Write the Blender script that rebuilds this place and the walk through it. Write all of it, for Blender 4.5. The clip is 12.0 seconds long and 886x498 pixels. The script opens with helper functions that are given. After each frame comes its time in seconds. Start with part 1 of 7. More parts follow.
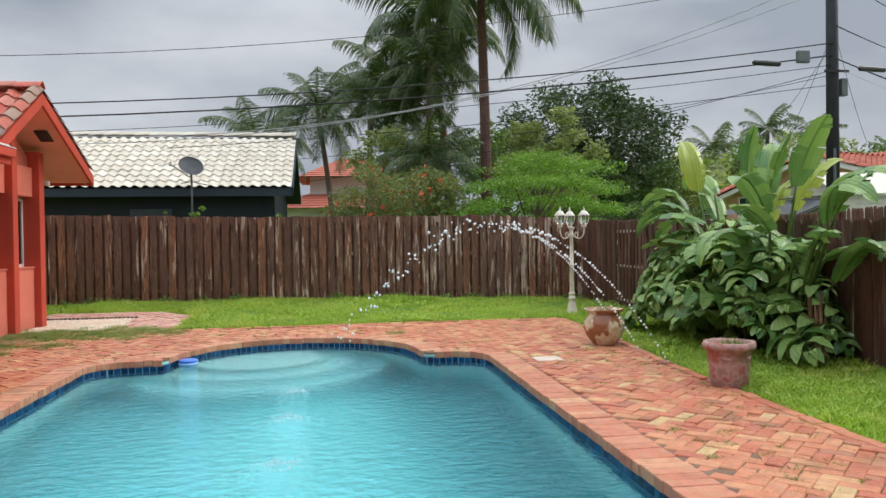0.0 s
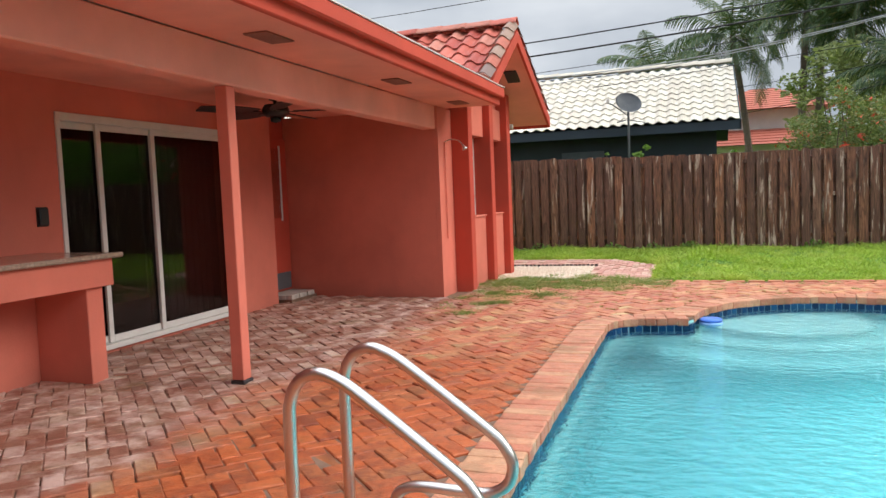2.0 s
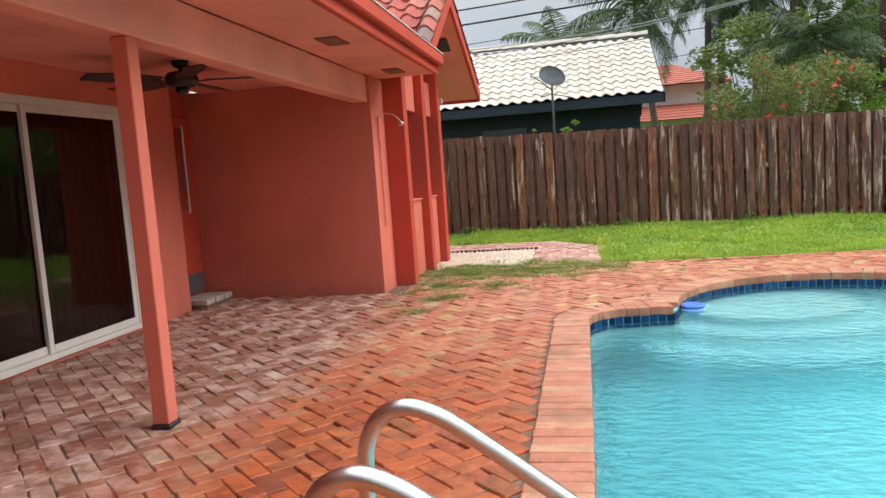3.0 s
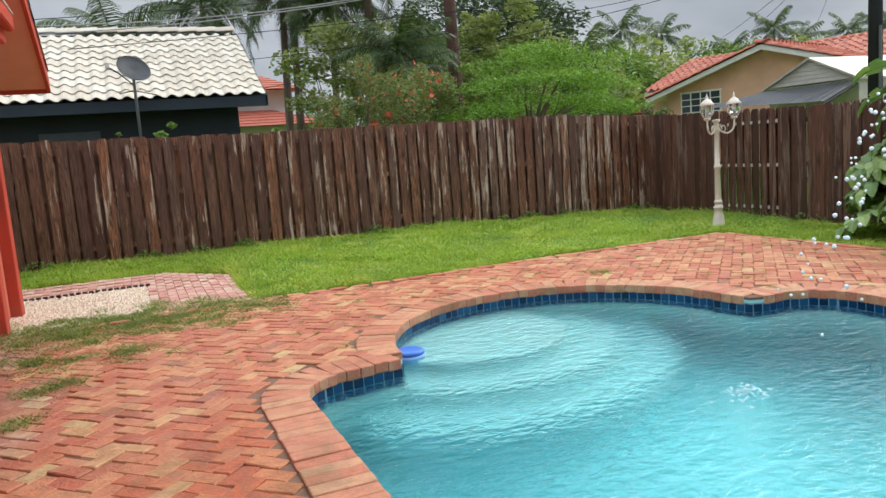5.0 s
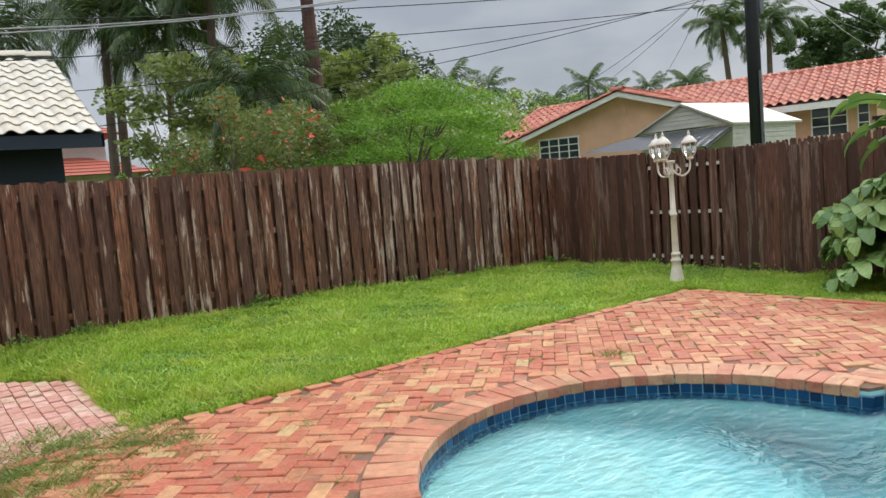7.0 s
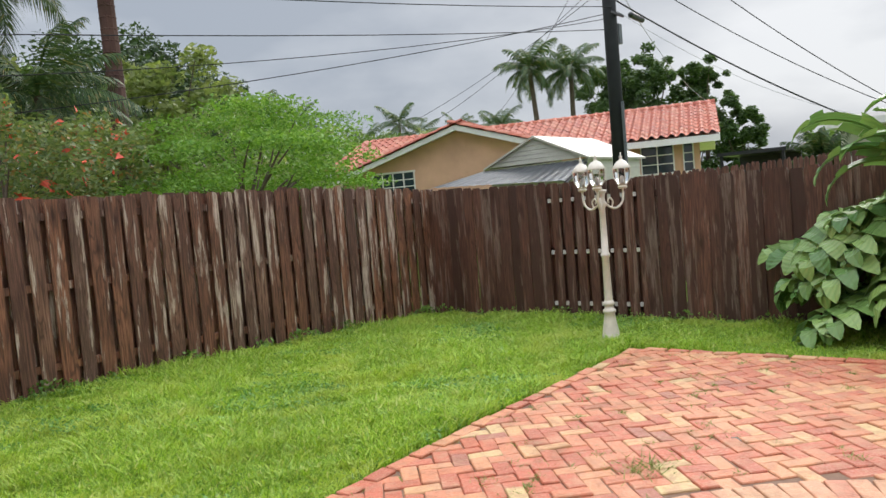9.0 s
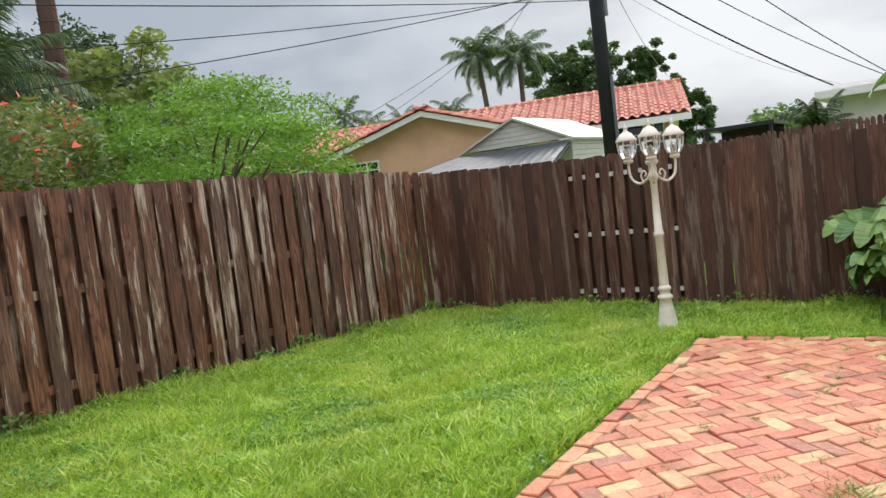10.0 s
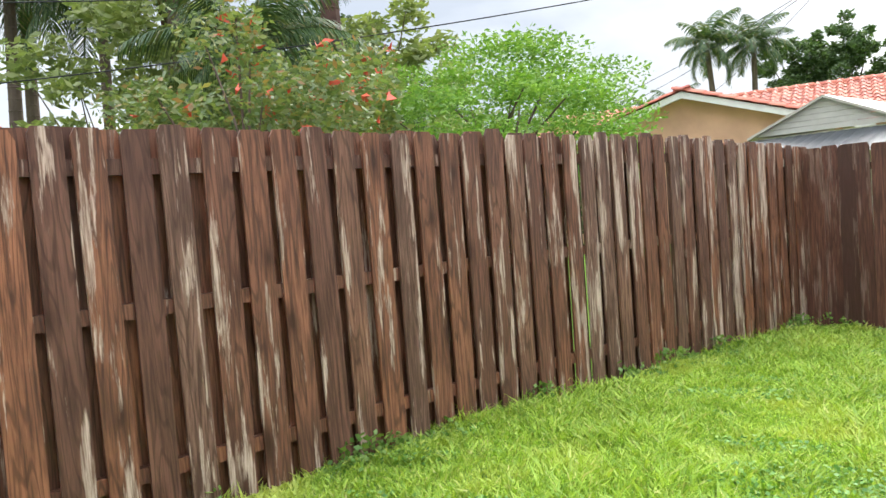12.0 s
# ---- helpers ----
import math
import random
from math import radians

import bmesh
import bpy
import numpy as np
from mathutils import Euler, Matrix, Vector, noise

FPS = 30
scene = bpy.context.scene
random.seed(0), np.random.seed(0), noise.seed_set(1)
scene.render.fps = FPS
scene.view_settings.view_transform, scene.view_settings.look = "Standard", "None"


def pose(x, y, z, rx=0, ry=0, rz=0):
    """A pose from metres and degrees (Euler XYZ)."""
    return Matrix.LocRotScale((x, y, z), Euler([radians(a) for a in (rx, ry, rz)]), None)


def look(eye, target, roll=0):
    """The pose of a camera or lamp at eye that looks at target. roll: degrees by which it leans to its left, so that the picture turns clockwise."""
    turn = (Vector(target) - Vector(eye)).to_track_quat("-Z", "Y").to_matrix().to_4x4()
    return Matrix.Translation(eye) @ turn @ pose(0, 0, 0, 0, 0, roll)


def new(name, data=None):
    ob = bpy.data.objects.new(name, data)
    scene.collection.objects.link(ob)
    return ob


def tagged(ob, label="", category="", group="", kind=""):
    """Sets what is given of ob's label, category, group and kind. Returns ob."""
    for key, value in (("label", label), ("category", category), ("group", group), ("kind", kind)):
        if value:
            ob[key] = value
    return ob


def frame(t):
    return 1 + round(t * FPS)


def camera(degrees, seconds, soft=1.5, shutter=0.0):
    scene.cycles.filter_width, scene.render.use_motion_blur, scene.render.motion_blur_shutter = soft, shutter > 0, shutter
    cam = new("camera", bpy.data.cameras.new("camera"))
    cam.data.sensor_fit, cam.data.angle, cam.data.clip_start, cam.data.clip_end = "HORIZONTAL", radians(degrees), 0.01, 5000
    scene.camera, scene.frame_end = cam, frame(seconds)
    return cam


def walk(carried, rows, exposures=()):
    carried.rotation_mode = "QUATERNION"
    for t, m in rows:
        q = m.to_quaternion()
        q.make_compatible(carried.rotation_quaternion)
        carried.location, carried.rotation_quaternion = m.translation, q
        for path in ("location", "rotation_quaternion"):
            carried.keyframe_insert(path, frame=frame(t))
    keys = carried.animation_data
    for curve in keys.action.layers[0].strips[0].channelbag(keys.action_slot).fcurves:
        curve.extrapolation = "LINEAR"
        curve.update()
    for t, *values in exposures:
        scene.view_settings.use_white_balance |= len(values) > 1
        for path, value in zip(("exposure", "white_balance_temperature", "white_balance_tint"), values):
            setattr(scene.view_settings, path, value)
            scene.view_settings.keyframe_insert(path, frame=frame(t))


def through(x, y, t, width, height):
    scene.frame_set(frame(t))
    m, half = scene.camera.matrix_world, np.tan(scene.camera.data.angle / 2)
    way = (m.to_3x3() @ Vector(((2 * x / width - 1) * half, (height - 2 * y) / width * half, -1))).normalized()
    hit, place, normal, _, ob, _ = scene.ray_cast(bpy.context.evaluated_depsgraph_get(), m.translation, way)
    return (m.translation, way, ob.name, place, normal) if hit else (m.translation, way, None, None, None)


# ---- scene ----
cam = camera(61.7, 12.0)
METRES, EYE, TILT, LEAN, TURN = 14.6, 1.5, 0.0, 0.0, -8.4
PATH = [
    (0, (-0.001, 0.202, 1.368), (0.297, 2.179, 1.34), -0.8),
    (0.5, (-0.58, 0.528, 1.312), (-0.677, 2.525, 1.267), -2.1),
    (1, (-0.993, 0.915, 1.262), (-1.268, 2.895, 1.194), -1.3),
    (1.2, (-1.201, 0.993, 1.256), (-1.492, 2.97, 1.173), -0.3),
    (1.5, (-1.441, 1.199, 1.292), (-1.843, 3.153, 1.148), -0.7),
    (2, (-1.873, 1.531, 1.321), (-2.519, 3.418, 1.175), -2.3),
    (2.1, (-1.965, 1.619, 1.311), (-2.619, 3.503, 1.154), -2.5),
    (2.5, (-2.339, 1.939, 1.321), (-2.909, 3.848, 1.147), -4.1),
    (2.7, (-2.474, 2.142, 1.308), (-2.974, 4.069, 1.12), -4.3),
    (4.5, (-3.453, 3.853, 1.4), (-3.013, 5.788, 1.151), -2.7),
    (5, (-3.527, 4.422, 1.416), (-2.771, 6.254, 1.149), -4.3),
    (5.5, (-3.557, 5.043, 1.437), (-2.611, 6.784, 1.162), -5.7),
    (6, (-3.609, 5.65, 1.472), (-2.564, 7.338, 1.225), -6.4),
    (6.5, (-3.63, 6.296, 1.472), (-2.532, 7.957, 1.285), -6.4),
    (6.7, (-3.664, 6.556, 1.492), (-2.537, 8.198, 1.31), -5.9),
    (8.5, (-2.899, 8.746, 1.368), (-1.412, 10.08, 1.274), -3.1),
    (9, (-2.775, 9.249, 1.494), (-1.208, 10.488, 1.382), -4.8),
    (9.5, (-2.626, 9.842, 1.51), (-0.988, 10.981, 1.373), -5.0),
    (10, (-2.437, 10.514, 1.45), (-0.785, 11.632, 1.307), -7.0),
    (10.5, (-2.287, 11.111, 1.497), (-0.593, 12.157, 1.304), -10.3),
    (11, (-2.172, 11.637, 1.431), (-0.543, 12.787, 1.271), -10.4),
    (11.5, (-2.018, 12.307, 1.402), (-0.527, 13.633, 1.266), -8.4),
    (12, (-2.128, 12.933, 1.416), (-0.791, 14.416, 1.31), -4.4),
]
walk(cam, [(t, look(eye, target, roll)) for t, eye, target, roll in PATH], [(0.0, -0.1), (2.5, 0.2), (5.0, -0.05), (6.7, -0.05), (8.5, 0.08), (10.0, 0.18), (10.5, 0.28), (11.0, 0.38), (11.5, 0.78), (12.0, 0.88)])

# ---- world and sun ----
world = bpy.data.worlds.new("overcast_sky")
scene.world = world
world.use_nodes = True
wn, wl = world.node_tree.nodes, world.node_tree.links
wn.clear()
sky = wn.new("ShaderNodeTexSky")
sky.sky_type, sky.sun_disc, sky.sun_elevation, sky.sun_rotation = "NISHITA", False, radians(38), radians(80)
sky.air_density, sky.dust_density, sky.ozone_density = 1.0, 4.0, 1.0
wtc = wn.new("ShaderNodeTexCoord")
wmap = wn.new("ShaderNodeMapping")
wmap.inputs["Scale"].default_value = (1.0, 1.0, 2.6)
wnoise = wn.new("ShaderNodeTexNoise")
wnoise.inputs["Scale"].default_value, wnoise.inputs["Detail"].default_value, wnoise.inputs["Roughness"].default_value = 2.2, 6.0, 0.5
wramp = wn.new("ShaderNodeValToRGB")
wramp.color_ramp.elements[0].position, wramp.color_ramp.elements[0].color = 0.36, (3.6, 4.05, 4.75, 1)
wramp.color_ramp.elements[1].position, wramp.color_ramp.elements[1].color = 0.66, (7.0, 7.35, 7.8, 1)
wmix = wn.new("ShaderNodeMix")
wmix.data_type = "RGBA"
wmix.inputs["Factor"].default_value = 0.93
wbg = wn.new("ShaderNodeBackground")
wbg.inputs["Strength"].default_value = 0.105
wout = wn.new("ShaderNodeOutputWorld")
wl.new(wtc.outputs["Generated"], wmap.inputs["Vector"])
wl.new(wmap.outputs["Vector"], wnoise.inputs["Vector"])
wl.new(wnoise.outputs["Fac"], wramp.inputs["Fac"])
wl.new(sky.outputs["Color"], wmix.inputs["A"])
wl.new(wramp.outputs["Color"], wmix.inputs["B"])
wsep = wn.new("ShaderNodeSeparateXYZ")
wup = wn.new("ShaderNodeMapRange")
wup.inputs["From Min"].default_value, wup.inputs["From Max"].default_value = 0.28, 0.95
wup.inputs["To Min"].default_value, wup.inputs["To Max"].default_value = 1.0, 4.2
wmul = wn.new("ShaderNodeVectorMath")
wmul.operation = "SCALE"
wl.new(wtc.outputs["Generated"], wsep.inputs["Vector"])
wl.new(wsep.outputs["Z"], wup.inputs["Value"])
wl.new(wmix.outputs["Result"], wmul.inputs[0])
wl.new(wup.outputs["Result"], wmul.inputs["Scale"])
wl.new(wmul.outputs["Vector"], wbg.inputs["Color"])
wl.new(wbg.outputs["Background"], wout.inputs["Surface"])
sun = new("sun", bpy.data.lights.new("sun", "SUN"))
sun.data.energy, sun.data.angle, sun.data.color = 2.0, radians(40), (1.0, 0.96, 0.9)
sun.matrix_world = look((22, 4, 17), (0, 0, 0))


# ---- materials ----
def nodes_of(name, rough=0.7, metal=0.0, spec=0.5):
    m = bpy.data.materials.new(name)
    m.use_nodes = True
    nt = m.node_tree
    b = nt.nodes["Principled BSDF"]
    b.inputs["Roughness"].default_value, b.inputs["Metallic"].default_value = rough, metal
    b.inputs["Specular IOR Level"].default_value = spec
    return m, nt, b


def tex_noise(nt, scale, detail=4.0, vec=None, rough=0.55, stretch=None, coord="Object"):
    n = nt.nodes.new("ShaderNodeTexNoise")
    n.inputs["Scale"].default_value, n.inputs["Detail"].default_value, n.inputs["Roughness"].default_value = scale, detail, rough
    if vec is None:
        vec = coords(nt, coord)
    if stretch:
        mp = nt.nodes.new("ShaderNodeMapping")
        mp.inputs["Scale"].default_value = stretch
        nt.links.new(vec, mp.inputs["Vector"])
        vec = mp.outputs["Vector"]
    nt.links.new(vec, n.inputs["Vector"])
    return n.outputs["Fac"]


def coords(nt, kind="Object"):
    if kind == "World":
        return nt.nodes.new("ShaderNodeNewGeometry").outputs["Position"]
    return nt.nodes.new("ShaderNodeTexCoord").outputs[kind]


def ramp(nt, fac, stops, interp="LINEAR"):
    r = nt.nodes.new("ShaderNodeValToRGB")
    r.color_ramp.interpolation = interp
    el = r.color_ramp.elements
    while len(el) < len(stops):
        el.new(0.5)
    for e, (p, c) in zip(el, stops):
        e.position = p
        e.color = (*c, 1) if len(c) == 3 else c
    nt.links.new(fac, r.inputs["Fac"])
    return r.outputs["Color"]


def mix(nt, fac, a, b, mode="MIX"):
    n = nt.nodes.new("ShaderNodeMix")
    n.data_type, n.blend_type = "RGBA", mode
    for key, v in (("Factor", fac), ("A", a), ("B", b)):
        if isinstance(v, (int, float)):
            n.inputs[key].default_value = v
        elif isinstance(v, tuple):
            n.inputs[key].default_value = (*v, 1)
        else:
            nt.links.new(v, n.inputs[key])
    return n.outputs["Result"]


def calc(nt, op, a, b=0.0):
    n = nt.nodes.new("ShaderNodeMath")
    n.operation = op
    for i, v in enumerate((a, b)):
        if isinstance(v, (int, float)):
            n.inputs[i].default_value = v
        else:
            nt.links.new(v, n.inputs[i])
    return n.outputs["Value"]


def bump(nt, b, height, strength=0.3, dist=0.01):
    n = nt.nodes.new("ShaderNodeBump")
    n.inputs["Strength"].default_value, n.inputs["Distance"].default_value = strength, dist
    nt.links.new(height, n.inputs["Height"])
    nt.links.new(n.outputs["Normal"], b.inputs["Normal"])


def piece_random(nt):
    """A number per piece, whether it is an object or an island of a joined mesh."""
    o = nt.nodes.new("ShaderNodeObjectInfo").outputs["Random"]
    g = nt.nodes.new("ShaderNodeNewGeometry").outputs["Random Per Island"]
    return calc(nt, "FRACT", calc(nt, "ADD", o, g))


def simple(name, color, rough=0.6, metal=0.0, var=0.15, scale=6.0, grain=60.0, relief=0.15, spec=0.5):
    m, nt, b = nodes_of(name, rough, metal, spec)
    dark = tuple(c * (1 - var) for c in color)
    light = tuple(min(1, c * (1 + var)) for c in color)
    f = tex_noise(nt, scale, 5)
    col = ramp(nt, f, [(0.3, dark), (0.7, light)])
    g = tex_noise(nt, grain, 3)
    col = mix(nt, 0.25, col, ramp(nt, g, [(0.3, tuple(c * 0.85 for c in color)), (0.7, light)]))
    nt.links.new(col, b.inputs["Base Color"])
    if relief:
        bump(nt, b, g, relief, 0.004)
    return m


def stucco_mat(name, color, dirt=0.5):
    m, nt, b = nodes_of(name, 0.75, 0, 0.3)
    f = tex_noise(nt, 1.3, 5, coord="World")
    col = ramp(nt, f, [(0.3, tuple(c * 0.86 for c in color)), (0.7, tuple(min(1, c * 1.1) for c in color))])
    st = tex_noise(nt, 3.0, 5, vec=coords(nt, "World"), stretch=(2.0, 2.0, 0.35))
    col = mix(nt, calc(nt, "MULTIPLY", ramp(nt, st, [(0.52, (0, 0, 0)), (0.75, (1, 1, 1))]), 0.25 * dirt), col, tuple(c * 0.6 for c in color))
    z = nt.nodes.new("ShaderNodeSeparateXYZ")
    nt.links.new(coords(nt, "World"), z.inputs["Vector"])
    low = nt.nodes.new("ShaderNodeMapRange")
    nt.links.new(calc(nt, "ADD", z.outputs["Z"], calc(nt, "MULTIPLY", tex_noise(nt, 5, 4, coord="World"), -0.25)), low.inputs["Value"])
    low.inputs["From Min"].default_value, low.inputs["From Max"].default_value = -0.1, 0.12
    low.inputs["To Min"].default_value, low.inputs["To Max"].default_value = 0.5, 0.0
    col = mix(nt, calc(nt, "MULTIPLY", low.outputs["Result"], dirt), col, (0.2, 0.09, 0.06))
    nt.links.new(col, b.inputs["Base Color"])
    fine = tex_noise(nt, 55, 5, coord="World")
    bump(nt, b, fine, 0.35, 0.006)
    return m


M = {}
M["stucco"] = stucco_mat("salmon_stucco", (0.62, 0.17, 0.115))
M["trim_red"] = stucco_mat("red_painted_stucco", (0.50, 0.07, 0.04))
M["soffit"] = stucco_mat("salmon_soffit", (0.80, 0.33, 0.25), 0.15)
M["white_metal"] = simple("white_aluminium", (0.66, 0.64, 0.60), 0.35, 0.0, 0.08, 5, 80, 0.05)
M["steel"] = simple("brushed_steel", (0.62, 0.60, 0.56), 0.28, 1.0, 0.1, 4, 90, 0.05)
M["dark_metal"] = simple("dark_bronze_metal", (0.03, 0.028, 0.03), 0.4, 0.3, 0.2)
M["black_plastic"] = simple("black_plastic", (0.015, 0.015, 0.016), 0.4, 0, 0.2)
M["grey_metal"] = simple("grey_metal", (0.13, 0.14, 0.15), 0.5, 0.3, 0.15)
M["vent_mesh"] = simple("painted_vent_mesh", (0.20, 0.075, 0.05), 0.7, 0, 0.3, 5, 200, 0.4)
M["granite"] = simple("speckled_granite", (0.30, 0.22, 0.17), 0.2, 0, 0.4, 40, 160, 0.05)
M["blue_plastic"] = simple("blue_plastic", (0.05, 0.17, 0.62), 0.35, 0, 0.1)
M["pale_blue_plastic"] = simple("pale_blue_plastic", (0.25, 0.45, 0.8), 0.35, 0, 0.1)
M["terracotta"] = None
M["navy"] = simple("navy_painted_wall", (0.018, 0.032, 0.045), 0.7, 0, 0.2, 2, 40)
M["cream_wall"] = stucco_mat("peach_stucco", (0.64, 0.38, 0.25), 0.2)
M["white_wall"] = stucco_mat("white_stucco", (0.72, 0.68, 0.66), 0.3)
M["white_paint"] = simple("white_painted_wood", (0.74, 0.72, 0.68), 0.5, 0, 0.08)
M["cream_siding"] = simple("cream_siding", (0.60, 0.575, 0.50), 0.5, 0, 0.1)
M["grey_sheet"] = simple("grey_roof_sheet", (0.13, 0.135, 0.15), 0.35, 0.2, 0.15)
M["beige_sheet"] = simple("beige_roof_sheet", (0.55, 0.51, 0.43), 0.45, 0, 0.1)
M["soil"] = simple("dark_soil", (0.045, 0.03, 0.02), 0.95, 0, 0.4, 8, 40, 0.6)
M["cable"] = simple("black_cable", (0.012, 0.012, 0.013), 0.6, 0, 0.2)
M["light_cable"] = simple("grey_cable", (0.33, 0.34, 0.35), 0.5, 0, 0.2)
M["pole_wood"] = simple("creosoted_pole", (0.012, 0.013, 0.016), 0.75, 0, 0.5, 3, 30, 0.4)
M["red_flower"] = simple("red_petals", (0.72, 0.10, 0.05), 0.6, 0, 0.2)


def glass_mat(name, tint=(0.9, 0.95, 0.95), rough=0.02):
    m, nt, b = nodes_of(name, rough)
    b.inputs["Base Color"].default_value = (*tint, 1)
    b.inputs["Transmission Weight"].default_value = 1.0
    b.inputs["IOR"].default_value = 1.45
    return m


M["glass"] = glass_mat("tinted_glass", (0.22, 0.20, 0.21))
M["clear_glass"] = glass_mat("clear_glass", (0.95, 0.97, 0.97), 0.05)


def brick_mat(name, stops, sheltered=True, gloss=0.42):
    m, nt, b = nodes_of(name, gloss, 0, 0.25)
    r = piece_random(nt)
    col = ramp(nt, r, stops, "CONSTANT")
    pos = coords(nt, "World")
    n1 = tex_noise(nt, 13, 7, vec=pos, rough=0.65)
    col = mix(nt, ramp(nt, n1, [(0.44, (0, 0, 0)), (0.70, (0.62, 0.62, 0.62))]), col, (0.19, 0.062, 0.035))
    worn = tex_noise(nt, 6.5, 8, vec=pos, rough=0.68)
    col = mix(nt, ramp(nt, worn, [(0.50, (0, 0, 0)), (0.66, (0.55, 0.55, 0.55))]), col, (0.58, 0.33, 0.20))
    n2 = tex_noise(nt, 70, 4, vec=pos)
    col = mix(nt, ramp(nt, n2, [(0.5, (0, 0, 0)), (0.68, (0.45, 0.45, 0.45))]), col, (0.56, 0.30, 0.19))
    s = nt.nodes.new("ShaderNodeSeparateXYZ")
    nt.links.new(pos, s.inputs["Vector"])
    wob = calc(nt, "MULTIPLY", calc(nt, "SUBTRACT", tex_noise(nt, 1.1, 5, vec=pos), 0.5), 1.6)
    if sheltered:
        dry = nt.nodes.new("ShaderNodeMapRange")
        nt.links.new(calc(nt, "ADD", s.outputs["X"], wob), dry.inputs["Value"])
        dry.inputs["From Min"].default_value, dry.inputs["From Max"].default_value = -4.85, -4.25
        dry.inputs["To Min"].default_value, dry.inputs["To Max"].default_value = 1.0, 0.0
        bloom = ramp(nt, calc(nt, "ADD", tex_noise(nt, 5.5, 8, vec=pos, rough=0.7), calc(nt, "MULTIPLY", calc(nt, "SUBTRACT", r, 0.5), 0.16)), [(0.43, (0, 0, 0)), (0.64, (1, 1, 1))])
        salt = mix(nt, bloom, (0.20, 0.092, 0.066), (0.58, 0.43, 0.37))
        col = mix(nt, calc(nt, "MULTIPLY", dry.outputs["Result"], 0.80), col, salt)
        wet = nt.nodes.new("ShaderNodeMapRange")
        nt.links.new(calc(nt, "ADD", s.outputs["Y"], calc(nt, "ADD", calc(nt, "MULTIPLY", s.outputs["X"], -0.55), calc(nt, "MULTIPLY", wob, 2.0))), wet.inputs["Value"])
        wet.inputs["From Min"].default_value, wet.inputs["From Max"].default_value = 8.2, 10.8
        wet.inputs["To Min"].default_value, wet.inputs["To Max"].default_value = 1.0, 0.0
        west = nt.nodes.new("ShaderNodeMapRange")
        nt.links.new(calc(nt, "ADD", s.outputs["X"], wob), west.inputs["Value"])
        west.inputs["From Min"].default_value, west.inputs["From Max"].default_value = -1.6, 0.8
        west.inputs["To Min"].default_value, west.inputs["To Max"].default_value = 1.0, 0.0
        wf = calc(nt, "MULTIPLY", calc(nt, "MULTIPLY", wet.outputs["Result"], west.outputs["Result"]), calc(nt, "SUBTRACT", 1.0, dry.outputs["Result"]))
        col = mix(nt, calc(nt, "MULTIPLY", wf, 0.82), col, mix(nt, ramp(nt, calc(nt, "ADD", n1, calc(nt, "MULTIPLY", r, 0.25)), [(0.48, (0, 0, 0)), (0.80, (1, 1, 1))]), (0.45, 0.105, 0.028), (0.19, 0.038, 0.014)))
    green = ramp(nt, tex_noise(nt, 2.3, 6, vec=pos), [(0.56, (0, 0, 0)), (0.72, (0.5, 0.5, 0.5))])
    col = mix(nt, green, col, (0.13, 0.10, 0.035))
    nt.links.new(col, b.inputs["Base Color"])
    nt.links.new(calc(nt, "ADD", calc(nt, "MULTIPLY", n1, 0.35), gloss - 0.15), b.inputs["Roughness"])
    bump(nt, b, calc(nt, "ADD", calc(nt, "ADD", n2, n1), worn), 0.8, 0.007)
    return m


M["brick"] = brick_mat("clay_paver", [(0.0, (0.54, 0.19, 0.10)), (0.16, (0.47, 0.13, 0.07)), (0.34, (0.58, 0.26, 0.13)), (0.5, (0.43, 0.12, 0.07)),
                                       (0.62, (0.55, 0.21, 0.11)), (0.78, (0.60, 0.33, 0.16)), (0.86, (0.50, 0.14, 0.08)), (0.93, (0.56, 0.40, 0.19)), (0.97, (0.34, 0.12, 0.08))])
M["coping"] = brick_mat("coping_brick", [(0.0, (0.54, 0.22, 0.13)), (0.2, (0.49, 0.17, 0.10)), (0.4, (0.58, 0.28, 0.16)), (0.6, (0.52, 0.20, 0.12)), (0.8, (0.56, 0.30, 0.17))], False)
M["pink_paver"] = brick_mat("pink_paver", [(0.0, (0.60, 0.34, 0.28)), (0.3, (0.66, 0.42, 0.35)), (0.6, (0.56, 0.29, 0.24)), (0.85, (0.64, 0.46, 0.36))], False, 0.6)


def tile_mat(name, stops, rough=0.6, streak=0.4, streak_col=(0.05, 0.04, 0.035)):
    m, nt, b = nodes_of(name, rough, 0, 0.25)
    col = ramp(nt, piece_random(nt), stops, "CONSTANT")
    n = tex_noise(nt, 7, 5, coord="World")
    col = mix(nt, ramp(nt, n, [(0.5, (0, 0, 0)), (0.75, (streak,) * 3)]), col, streak_col)
    nt.links.new(col, b.inputs["Base Color"])
    bump(nt, b, tex_noise(nt, 60, 3, coord="World"), 0.3, 0.004)
    return m


M["red_tile"] = tile_mat("red_roof_tile", [(0, (0.42, 0.09, 0.06)), (0.3, (0.50, 0.13, 0.09)), (0.55, (0.36, 0.07, 0.05)), (0.8, (0.46, 0.17, 0.12))])
M["rake_tile"] = tile_mat("weathered_rake_tile", [(0, (0.40, 0.11, 0.07)), (0.35, (0.30, 0.19, 0.14)), (0.6, (0.42, 0.22, 0.15)), (0.8, (0.20, 0.13, 0.11))])
M["white_tile"] = tile_mat("white_roof_tile", [(0, (0.65, 0.59, 0.48)), (0.3, (0.59, 0.53, 0.43)), (0.6, (0.68, 0.63, 0.53)), (0.85, (0.61, 0.55, 0.45))], 0.6, 0.4, (0.42, 0.37, 0.29))
